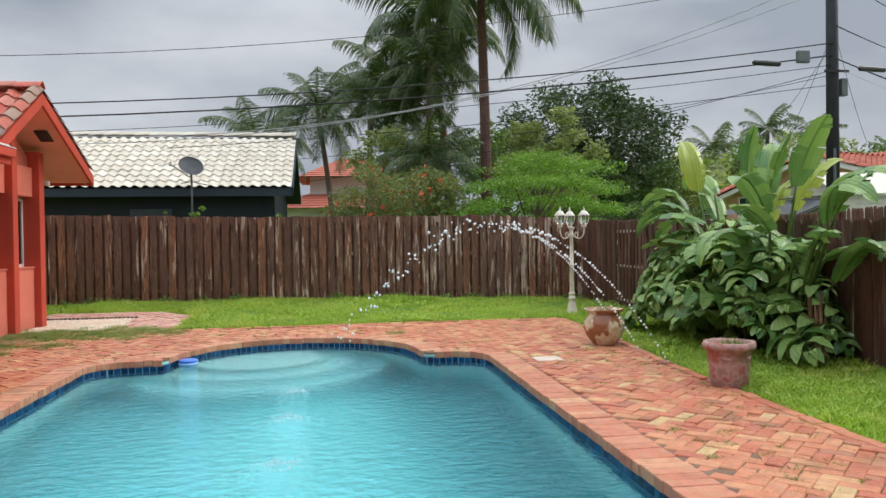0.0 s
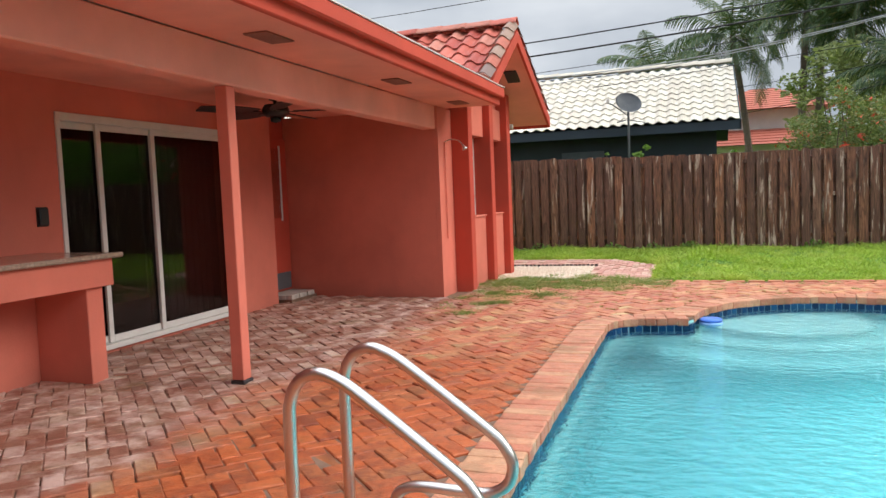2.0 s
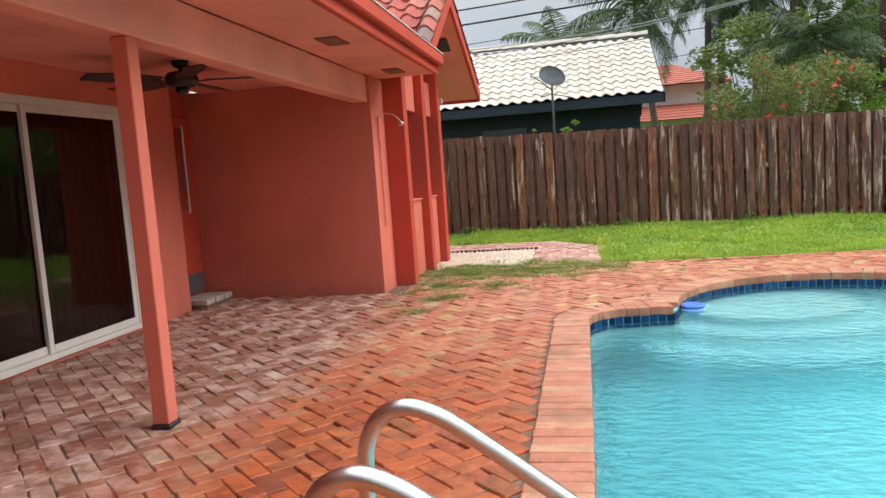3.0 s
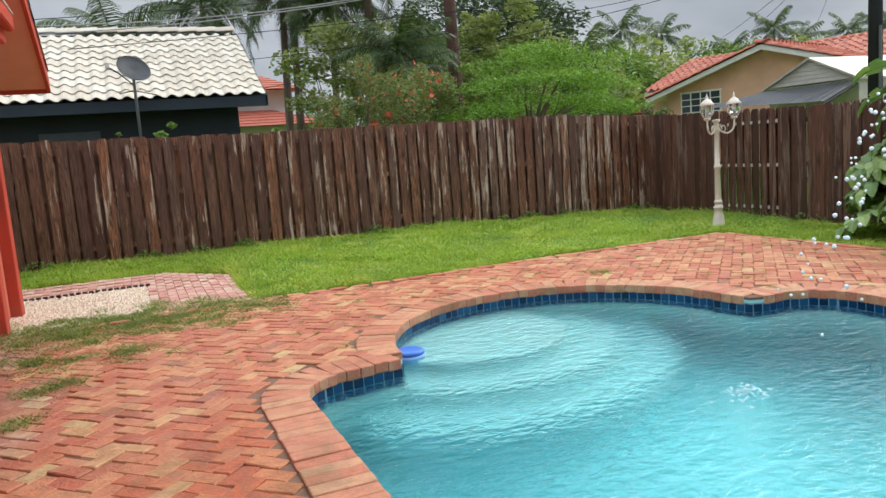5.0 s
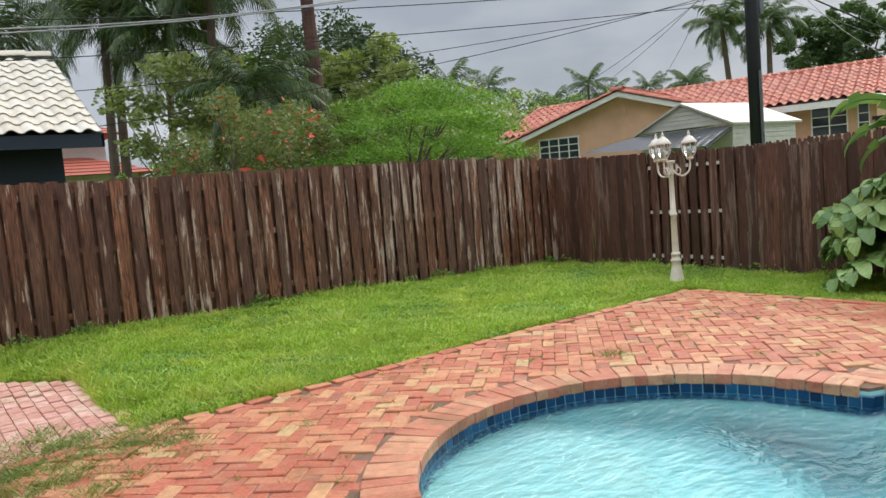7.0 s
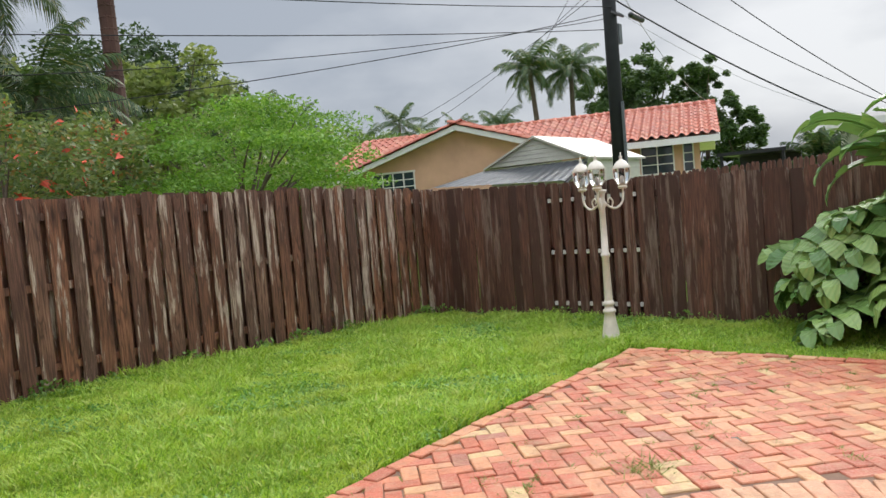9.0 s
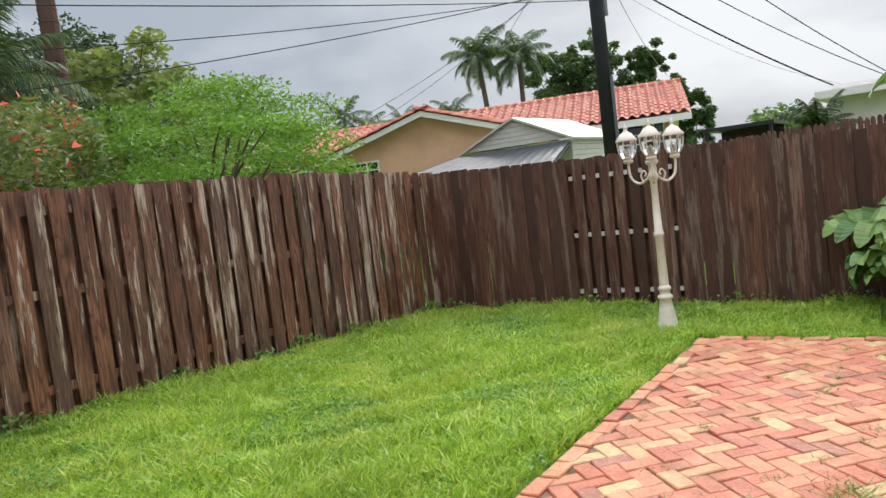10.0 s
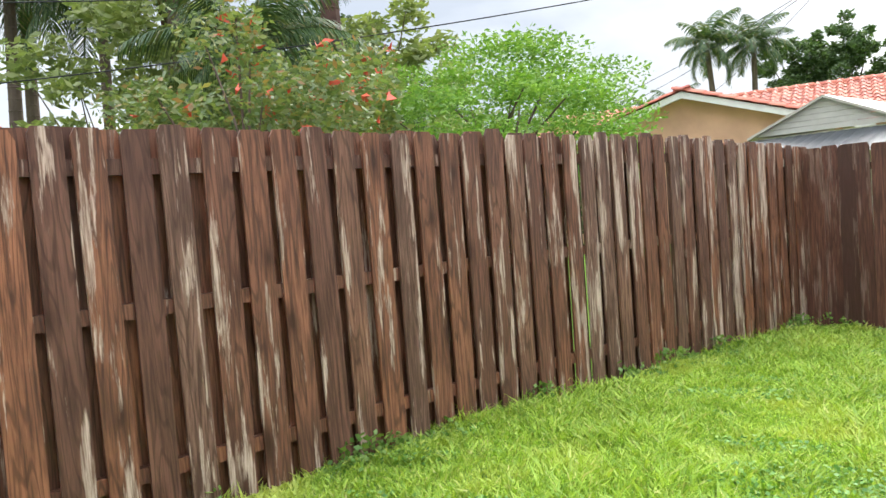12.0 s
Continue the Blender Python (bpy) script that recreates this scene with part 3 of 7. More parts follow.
# ---- ground ----
def build_ground():
    xs = np.concatenate([[-400, -150, -60, -25, -12], np.arange(-8, 8.01, 0.5), [12, 25, 60, 150, 400]])
    ys = np.concatenate([[-400, -150, -60, -25], np.arange(-6, 19.01, 0.5), [22, 30, 60, 150, 400]])
    bm = bmesh.new()
    grid = [[bm.verts.new((x, y, float(rise(x, y)) if abs(x) < 8 and y < 19 else (0.12 if y > 19 else -0.02))) for x in xs] for y in ys]
    for j in range(len(ys) - 1):
        for i in range(len(xs) - 1):
            x0, x1, y0, y1 = xs[i], xs[i + 1], ys[j], ys[j + 1]
            if x0 >= -7.5 and x1 <= 3.4 and y0 >= -1.5 and y1 <= 12:
                continue
            bm.faces.new((grid[j][i], grid[j][i + 1], grid[j + 1][i + 1], grid[j + 1][i]))
    lo = [v for v in bm.verts if not v.link_faces]
    bmesh.ops.delete(bm, geom=lo, context="VERTS")
    structure("ground", bm, M["ground"], "green lawn soil reaching out under the whole neighbourhood", "ground")


build_ground()
fill("paver_bed", [(-7.3, -1.6), (3.57, -1.6), (3.47, 5.0), (3.57, 7.8), (3.80, 10.0), (3.82, 12.26), (0.5, 12.26), (-1.0, 12.18), (-2.40, 12.18), (-3.45, 12.08), (-4.95, 12.06), (-5.0, 10.7), (-7.3, 10.7)],
     [offset(POOL, 0.02)], -0.004, M["sand"], "dark sandy bed showing in the joints between the clay pavers", cat="paving")

# ---- pool ----
WATER_Z = -0.125


def build_pool():
    bm = bmesh.new()
    lin = POOL
    tops = [bm.verts.new((x, y, -0.02)) for x, y in lin]
    low = [bm.verts.new((x, y, -1.25)) for x, y in lin]
    for i in range(len(lin)):
        j = (i + 1) % len(lin)
        bm.faces.new((tops[i], low[i], low[j], tops[j]))
    bm.faces.new(low)
    structure("pool_basin", bm, M["plaster"], "turquoise swimming pool basin, water-depth tint painted into the plaster", "swimming pool", True)
    for k, (r, z) in enumerate(((1.75, -0.78), (1.30, -0.55), (0.85, -0.34))):
        bm = bmesh.new()
        prof = [(0.02, z), (r - 0.03, z), (r, z - 0.02), (r, -1.24)]
        rings = []
        for rr, zz in prof:
            rings.append([bm.verts.new((-0.98 + rr * math.cos(a), 10.18 + rr * math.sin(a), zz)) for a in np.linspace(-math.pi, math.pi, 30)])
        for a, b in zip(rings, rings[1:]):
            for i in range(29):
                bm.faces.new((a[i + 1], a[i], b[i], b[i + 1]))
        structure("pool_step", bm, M["plaster"], "curved pale entry step under the water, depth tint painted in plaster", "pool step")
    # water surface, cut to the outline
    bm = bmesh.new()
    f = bm.faces.new([bm.verts.new((x, y, WATER_Z)) for x, y in offset(POOL, -0.006)])
    bmesh.ops.triangulate(bm, faces=[f])
    w = structure("pool_water", bm, M["water"], "rippled clear blue pool water", "water")
    w["kind"] = "structure"
    w.visible_shadow = False


build_pool()

# ---- fences ----
N_A, N_B = (-7.6, 16.52), (5.60, 16.06)


def board_mesh(name, w, t, h, mat, dog=0.03):
    bm = bmesh.new()
    pts = [(-w / 2, 0), (w / 2, 0), (w / 2, h - dog), (w / 2 - dog * 0.9, h), (-w / 2 + dog * 0.9, h), (-w / 2, h - dog)]
    f = [bm.verts.new((x, -t / 2, z)) for x, z in pts]
    b = [bm.verts.new((x, t / 2, z)) for x, z in pts]
    bm.faces.new(f)
    bm.faces.new(b[::-1])
    for i in range(6):
        j = (i + 1) % 6
        bm.faces.new((f[j], f[i], b[i], b[j]))
    return mesh_from(name, bm, mat)


def fence_run(name, a, b, pitch, width, mat, base, top, label, both=True, group="", skip=None, seed=1, jitter=0.01, phase=0.0, fracs=(0.10, 0.50, 0.88)):
    """Boards on both sides of three rails; base and top are functions of the place."""
    r = random.Random(seed)
    d = Vector((b[0] - a[0], b[1] - a[1]))
    length = d.length
    d.normalize()
    nrm = Vector((-d.y, d.x))
    ang = math.atan2(d.y, d.x)
    root = thing(name, (0, 0, 0), label, "fence", kind="structure")
    n = int(length / pitch) + 1
    variants = [board_mesh("board", width * s, 0.018, 1.0, mat, dg) for s, dg in ((1.0, 0.022), (0.97, 0.018), (1.03, 0.026), (0.94, 0.02))]
    for side in ((-1, 1) if both else (-1,)):
        for i in range(n):
            s = (i + (0.5 if side < 0 else 1.0)) * pitch + phase + r.uniform(-jitter, jitter)
            if s > length:
                continue
            p = Vector(a) + d * s + nrm * ((0.034 + (0.015 * (i % 2) if not both else 0)) * side)
            if skip and skip(p.x, p.y):
                continue
            z0, z1 = base(p.x, p.y), top(p.x, p.y) + r.gauss(0, 0.011)
            ob = part("fence_board", variants[r.randrange(4)], None, root)
            ob.location = (p.x, p.y, z0)
            ob.rotation_euler = (r.uniform(-0.006, 0.006), r.uniform(-0.008, 0.008), ang)
            ob.scale = (r.uniform(0.95, 1.04) * (1.19 if both and side > 0 else 1.0), 1, z1 - z0)
    for frac in fracs:
        bm = bmesh.new()
        segs = 12
        prev = None
        for k in range(segs + 1):
            p = Vector(a) + d * (length * k / segs)
            z = base(p.x, p.y) + frac * (top(p.x, p.y) - base(p.x, p.y))
            ring = [bm.verts.new((p.x + nrm.x * o, p.y + nrm.y * o, z + h)) for o, h in ((-0.024, -0.035), (0.024, -0.035), (0.024, 0.035), (-0.024, 0.035))]
            if prev:
                for q in range(4):
                    w = (q + 1) % 4
                    bm.faces.new((prev[q], prev[w], ring[w], ring[q]))
            else:
                bm.faces.new(ring)
            prev = ring
        bm.faces.new(prev[::-1])
        part("fence_rail", bm, mat, root)
    return root


def n_base(x, y):
    return float(np.interp(x, [-7.6, 0.5, 3.5, 5.5], [0.12, 0.11, 0.05, -0.02]))


def n_top(x, y):
    return float(np.interp(x, [-7.6, -5, -1.5, 1.0, 3.5, 5.5], [1.97, 1.94, 1.875, 1.88, 1.86, 1.77]))


def e_top(x, y):
    return float(np.interp(y, [-8, 7.4, 9.7, 12.5, 14, 16], [1.50, 1.51, 1.57, 1.65, 1.68, 1.76]))


def e_base(x, y):
    return -0.03


fence_run("fence_north", N_A, N_B, 0.1824, 0.138, M["fence"], n_base, n_top, "weathered brown stained shadow-box board fence with peeling pale streaks along the lawn", seed=3, jitter=0.007, phase=0.0365, fracs=(0.13, 0.545, 0.905))
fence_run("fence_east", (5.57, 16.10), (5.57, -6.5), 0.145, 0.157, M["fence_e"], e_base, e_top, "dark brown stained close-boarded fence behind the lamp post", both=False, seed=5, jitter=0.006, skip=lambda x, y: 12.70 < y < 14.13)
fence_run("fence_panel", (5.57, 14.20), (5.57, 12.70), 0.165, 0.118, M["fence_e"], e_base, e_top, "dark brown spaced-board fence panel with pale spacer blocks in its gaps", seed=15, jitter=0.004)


def corner_and_spacers():
    c = thing("fence_post", (5.60, 16.08, -0.03), "dark stained square fence corner post", "fence post")
    part("post", box(-0.07, 0.07, -0.06, 0.06, 0, 1.80, bevel=0.006), M["fence_e"], c)
    r = random.Random(3)
    for z in (1.46, 0.80, 0.145):
        for k in range(1, 9):
            y = 14.20 - 0.165 * k + r.uniform(-0.006, 0.006)
            b = thing("rail_spacer", (5.553, y, z), "small pale square spacer block on the fence rail", "fence spacer", "fence spacers")
            part("block", box(-0.022, 0.0, -0.023, 0.023, -0.025, 0.025, bevel=0.003), M["spacer"], b)


corner_and_spacers()
fence_run("fence_neighbour", (9.0, 14.9), (9.0, 8.0), 0.075, 0.066, M["fence_reed"], e_base, lambda x, y: float(np.interp(y, [8, 11.4, 13.8, 15], [1.83, 1.80, 1.75, 1.70])), "reddish-brown thin slatted fence in the next yard", both=False, seed=9, jitter=0.003)
fence_run("fence_south", (5.4, -6.5), (-12, -6.5), 0.3, 0.16, M["fence_e"], e_base, e_top, "dark brown stained board fence closing the yard", seed=6)

# ---- the house ----
ST, TR, SO = M["stucco"], M["trim_red"], M["soffit"]
RZ, RY = 3.66, 12.15  # ridge height and place of the wing
SLOPE, RUN = {-1: 0.60, 1: 0.44}, {-1: 1.62, 1: 2.35}  # south and north slopes of its roof


def build_house():
    house = thing("house", (0, 0, 0), "salmon-pink stucco house with a covered porch and a red tiled wing", "house", kind="structure")
    WX, T = -6.95, 0.2

    def wall(x0, x1, y0, y1, z0, z1, mat=ST, name="wall", label=""):
        return part(name, box(x0, x1, y0, y1, z0, z1), mat, house, label)

    D0, D1, DT = 6.44, 8.86, 2.15
    wall(WX - T, WX, -6.4, D0, -0.05, 2.75)
    wall(WX - T, WX, D0, D1, DT, 2.75)
    wall(WX - T, WX, D0, D1, -0.05, 0.035)
    wall(WX - T, WX, D1, 9.78, -0.05, 2.75)
    wall(-7.32, -7.202, 9.78, 10.6, 0.0, 2.75, TR, label="red painted recessed entry wall")
    # wing
    wall(-7.2, -5.02, 10.52, 10.70, -0.05, 2.44)
    wall(-7.2, -5.02, 13.45, 13.62, -0.05, 2.60)
    part("corner_strip", box(-5.018, -4.96, 10.52, 11.07, -0.05, 2.44), ST, house, "salmon stucco corner strip with the shower pipe")
    for y0, y1, n in ((11.08, 11.26, 0), (12.20, 12.38, 1), (13.24, 13.44, 2)):
        sd = -1 if y0 < RY else 1
        top = 2.62 if n == 0 else RZ - SLOPE[sd] * abs(y0 - RY) - 0.30
        part("pilaster", box(-5.18, -4.72, y0, y1, -0.05, top, bevel=0.008), TR, house, "red painted stucco pilaster")
    for y0, y1 in ((11.26, 12.20), (12.38, 13.24)):
        part("window_parapet", box(-5.12, -4.83, y0 + .001, y1 - .001, -0.05, 0.98, bevel=0.006), ST, house, "light salmon stucco panel below the window")
        part("window_header", box(-5.12, -4.83, y0 + .001, y1 - .001, 2.14, 2.62, bevel=0.006), ST, house, "light salmon stucco panel above the window")
        win = part("window", box(-5.02, -4.98, y0 + 0.002, y0 + 0.05, 0.99, 2.13), M["white_metal"], house, "narrow window with a white metal frame")
        for q in ((y1 - 0.05, y1 - 0.002, 0.99, 2.13), (y0 + 0.051, y1 - 0.051, 0.99, 1.05), (y0 + 0.051, y1 - 0.051, 2.07, 2.13), (y0 + 0.42, y0 + 0.46, 1.051, 2.069)):
            part("window_frame", box(-5.02, -4.98, *q), M["white_metal"], win)
        part("window_pane", box(-5.004, -4.998, y0 + 0.051, y1 - 0.051, 1.051, 2.069), M["glass"], win)
        part("window_sill", box(-4.979, -4.81, y0 + 0.002, y1 - 0.002, 0.981, 1.005, bevel=0.004), ST, win)
        # added black sheet stands in for the dark interior behind the panes
        wall(-5.5, -5.45, y0, y1, 0.9, 2.2, M["black_plastic"], "blind", "black sheet added behind the window for a dark interior")
    # gable wall above the pilasters
    bm = bmesh.new()
    tri = [(11.08, 2.60), (13.62, 2.60), (RY, RZ - 0.25)]
    f = [bm.verts.new((-4.90, y, z)) for y, z in tri]
    b = [bm.verts.new((-5.05, y, z)) for y, z in tri]
    bm.faces.new(f), bm.faces.new(b[::-1])
    for i in range(3):
        bm.faces.new((f[(i + 1) % 3], f[i], b[i], b[(i + 1) % 3]))
    part("gable_wall", bm, ST, house)
    # wing roof: two slopes with underside, rake boards, tiles
    for sgn in (-1, 1):
        run, SL = RUN[sgn], SLOPE[sgn]
        bm = bmesh.new()
        y1 = RY + sgn * run
        z1 = RZ - 0.16 - SL * run
        vs = []
        for x in (-8.3, -4.29):
            vs.append([bm.verts.new((x, RY, RZ - 0.16)), bm.verts.new((x, y1, z1)), bm.verts.new((x, y1, z1 + 0.09)), bm.verts.new((x, RY, RZ - 0.05))])
        a, c = vs
        bm.faces.new(a), bm.faces.new(c[::-1])
        for i in range(4):
            j = (i + 1) % 4
            bm.faces.new((a[j], a[i], c[i], c[j]))
        bmesh.ops.recalc_face_normals(bm, faces=bm.faces[:])
        part("roof_deck", bm, SO, house, "salmon painted gable overhang")
        bm = bmesh.new()
        vs = []
        for x in (-4.288, -4.25):
            vs.append([bm.verts.new((x, RY, RZ - 0.20)), bm.verts.new((x, y1, z1 - 0.05)), bm.verts.new((x, y1, z1 + 0.12)), bm.verts.new((x, RY, RZ - 0.03))])
        a, c = vs
        bm.faces.new(a), bm.faces.new(c[::-1])
        for i in range(4):
            j = (i + 1) % 4
            bm.faces.new((a[j], a[i], c[i], c[j]))
        bmesh.ops.recalc_face_normals(bm, faces=bm.faces[:])
        part("rake_board", bm, TR, house, "salmon red rake board")
        if sgn > 0:
            part("eave_board", box(-8.3, -4.29, y1 + 0.002, y1 + 0.03, z1 - 0.05, z1 + 0.12), TR, house)
        # soffit vent
        m = Matrix.Translation((-4.55, RY + sgn * 0.85, RZ - 0.17 - SL * 0.85)) @ Matrix.Rotation(-sgn * math.atan(SL), 4, "X")
        part("soffit_vent", box(-0.10, 0.10, -0.16, 0.16, -0.02, -0.004, m=m), M["black_plastic"], house, "dark soffit vent")
    # small flood lamp at the far eave
    fl = part("flood_lamp", box(-4.80, -4.72, 13.64, 13.72, 2.36, 2.44, bevel=0.01), M["white_metal"], house, "small white flood lamp under the far eave")
    # porch: ceiling, beam, soffit, fascia and gutter
    c = structure("ceiling", box(WX, -5.16, -6.4, 10.518, 2.42, 2.47), SO, "salmon painted porch ceiling", "ceiling")
    part("porch_beam", box(-5.16, -4.99, -6.4, 10.518, 2.155, 2.45, bevel=0.01), SO, house, "salmon painted porch beam")
    part("porch_soffit", box(-4.988, -4.30, -6.4, 10.95, 2.452, 2.48), SO, house, "salmon painted overhanging soffit")
    bm = bmesh.new()
    add_box(bm, -7.4, -4.25, -6.5, 10.95, -0.03, 0.03)
    bmesh.ops.rotate(bm, verts=bm.verts[:], cent=(-4.25, 0, 0), matrix=Matrix.Rotation(radians(5), 3, "Y"))
    bmesh.ops.translate(bm, verts=bm.verts[:], vec=(0, 0, 2.675))
    part("porch_roof", bm, M["white_wall"], house, "flat pale porch roof")
    bm = bmesh.new()
    add_box(bm, -4.30, -4.25, -6.5, 10.97, 2.44, 2.57, bevel=0.008)
    add_box(bm, -4.249, -4.18, -6.5, 10.97, 2.53, 2.655, bevel=0.014)
    part("fascia", bm, TR, house, "salmon red fascia with a gutter along the porch roof")
    part("drip_edge", box(-4.36, -4.175, -6.5, 10.97, 2.657, 2.668), M["white_metal"], house, "white metal drip edge")
    for y in (3.0, 5.9, 8.2, 10.2):
        part("soffit_vent", box(-4.72, -4.54, y, y + 0.36, 2.440, 2.450), M["vent_mesh"], house, "dark soffit vent")
    post = part("porch_post", box(-5.10, -5.00, 6.08, 6.18, 0.03, 2.154, bevel=0.006), ST, house, "square salmon painted porch post")
    part("post_base", box(-5.11, -4.99, 6.07, 6.19, 0.0, 0.030, bevel=0.006), M["dark_metal"], house, "rusty steel post base")
    # sliding door
    door = thing("door_1", (0, 0, 0), "white aluminium three-panel sliding glass door with dark tinted glass", "door", kind="structure")
    door.parent = house
    W = M["white_metal"]
    fx0, fx1 = WX - 0.09, WX + 0.015
    part("frame", box(fx0, fx1, D0, D0 + 0.045, 0.036, DT - 0.001, bevel=0.004), W, door)
    part("frame", box(fx0, fx1, D1 - 0.045, D1, 0.036, DT - 0.001, bevel=0.004), W, door)
    part("frame", box(fx0, fx1, D0 + 0.046, D1 - 0.046, DT - 0.07, DT - 0.001, bevel=0.004), W, door)
    part("threshold", box(fx0, fx1 + 0.02, D0 + 0.046, D1 - 0.046, 0.036, 0.085, bevel=0.004), W, door)
    for k, (a, c) in enumerate(((D0 + 0.047, 6.98), (6.91, 7.65), (7.59, D1 - 0.047))):
        x = WX - 0.075 + 0.028 * k
        p = part("sliding_panel", box(x, x + 0.025, a, a + 0.055, 0.087, DT - 0.072, bevel=0.003), W, door, "sliding glass panel")
        part("stile", box(x, x + 0.025, c - 0.055, c, 0.087, DT - 0.072, bevel=0.003), W, p)
        part("bottom_rail", box(x, x + 0.025, a + 0.056, c - 0.056, 0.087, 0.15, bevel=0.003), W, p)
        part("top_rail", box(x, x + 0.025, a + 0.056, c - 0.056, DT - 0.13, DT - 0.072, bevel=0.003), W, p)
        part("pane", box(x + 0.009, x + 0.015, a + 0.056, c - 0.056, 0.151, DT - 0.131), M["glass"], p)
    # unseen room added behind the door, its darkness put into the wall colour
    dk = simple("shade_dark_room_wall", (0.05, 0.04, 0.04), 0.9, 0, 0.2)
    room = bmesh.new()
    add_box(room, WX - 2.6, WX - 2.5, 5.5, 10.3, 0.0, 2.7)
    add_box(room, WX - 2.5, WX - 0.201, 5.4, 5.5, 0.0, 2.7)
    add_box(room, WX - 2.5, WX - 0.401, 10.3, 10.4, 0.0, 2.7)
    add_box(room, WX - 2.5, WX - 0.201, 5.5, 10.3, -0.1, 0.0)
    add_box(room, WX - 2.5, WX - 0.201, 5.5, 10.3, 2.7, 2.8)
    structure("room_wall", room, dk, "added room walls behind the sliding door, unlit darkness painted in", "wall")
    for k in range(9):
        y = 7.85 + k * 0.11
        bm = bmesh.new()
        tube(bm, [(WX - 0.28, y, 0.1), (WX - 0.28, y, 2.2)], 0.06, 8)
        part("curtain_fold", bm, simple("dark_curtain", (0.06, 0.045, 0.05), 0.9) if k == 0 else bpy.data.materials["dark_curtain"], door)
    # entry door in the recess
    e = thing("door_2", (0, 0, 0), "red painted entry door with a narrow glazed pane", "door", kind="structure")
    e.parent = house
    part("leaf", box(-7.20, -7.16, 9.82, 10.50, 0.12, 2.15, bevel=0.004), TR, e)
    part("pane", box(-7.158, -7.152, 9.95, 10.30, 1.1, 2.02), M["clear_glass"], e, "frosted door pane")
    part("pane_frame", box(-7.159, -7.145, 9.92, 9.949, 1.06, 2.06), M["white_metal"], e)
    part("pane_frame", box(-7.159, -7.145, 10.301, 10.33, 1.06, 2.06), M["white_metal"], e)
    part("kick_plate", box(-7.159, -7.15, 9.86, 10.46, 0.14, 0.36), M["grey_metal"], e, "grey metal kick plate")
    step = thing("doorstep", (0, 0, 0), "low whitewashed brick doorstep with mossy joints", "step", kind="structure")
    part("core", box(-7.199, -6.80, 9.85, 10.51, 0.0, 0.045), M["sand"], step)
    g = simple("whitewashed_brick", (0.45, 0.40, 0.35), 0.8, 0, 0.3)
    bmesh_b = mesh_from("brick", box(-0.048, 0.048, -0.1, 0.1, 0, 0.06, bevel=0.006), g)
    for k in range(3):
        for q in range(4):
            o = part("brick", bmesh_b, None, step)
            o.location = (-7.14 + q * 0.095, 9.96 + k * 0.21, 0.046)
            o.scale = (1, 0.88, 1)
    # back and side of the house
    wall(-13, -7.21, 13.45, 13.62, -0.05, 2.6)
    wall(-13, -12.8, -6.4, 13.44, -0.05, 2.6)
    return house


def s_tile_mesh(name, w, length, amp, mat, seg=8, barrel=False):
    """A clay roof tile with an S or barrel profile, lying along +y (downhill is -y)."""
    bm = bmesh.new()
    th = 0.014
    rows = []
    for y, lift in ((0, 0.026), (length, 0.0)):
        top, bot = [], []
        for i in range(seg + 1):
            u = i / seg
            if barrel:
                z = amp * math.sin(math.pi * u)
            else:
                z = amp * (math.sin(math.pi * u / 0.62) if u < 0.62 else -0.28 * math.sin(math.pi * (u - 0.62) / 0.38))
            top.append(bm.verts.new(((u - 0.5) * w, y, z + lift + th)))
            bot.append(bm.verts.new(((u - 0.5) * w, y, z + lift)))
        rows.append((top, bot))
    (t0, b0), (t1, b1) = rows
    for i in range(seg):
        bm.faces.new((t0[i], t0[i + 1], t1[i + 1], t1[i]))
        bm.faces.new((b0[i + 1], b0[i], b1[i], b1[i + 1]))
        bm.faces.new((b0[i], b0[i + 1], t0[i + 1], t0[i]))
        bm.faces.new((t1[i], t1[i + 1], b1[i + 1], b1[i]))
    return mesh_from(name, bm, mat, False)


def tile_slope(root, eave, along, uphill, width, run, mat, tw=0.26, tl=0.40, amp=0.045, singles=300, order=None, seed=2):
    """Tiles in courses on one slope: eave is the lower corner, along and uphill are unit vectors."""
    r = random.Random(seed)
    along, uphill = Vector(along).normalized(), Vector(uphill).normalized()
    nrm = along.cross(uphill).normalized()
    if nrm.z < 0:
        nrm = -nrm
    base = Matrix((uphill.cross(nrm), uphill, nrm)).transposed().to_4x4()
    me = s_tile_mesh("tile", tw * 1.04, tl * 1.06, amp, mat)
    nx, ny = int(width / tw), int(run / tl + 0.5)
    cells = [(i, j) for j in range(ny) for i in range(nx)]
    if order:
        cells.sort(key=lambda c: order(c, nx, ny))
    joined = bmesh.new()
    for k, (i, j) in enumerate(cells):
        p = Vector(eave) + along * ((i + 0.5) * tw) + uphill * (j * tl - 0.03) + nrm * (0.015 + r.uniform(0, 0.006))
        m = Matrix.Translation(p) @ base @ Matrix.Rotation(r.uniform(-0.015, 0.015), 4, "Z")
        if k < singles:
            o = part("tile", me, None, root)
            o.matrix_basis = m
        else:
            old = len(joined.verts)
            joined.from_mesh(me)
            joined.verts.ensure_lookup_table()
            for v in joined.verts[old:]:
                v.co = m @ v.co
    if len(joined.verts):
        part("tiles", joined, mat, root, kind="stuff")
    else:
        joined.free()


HOUSE = build_house()


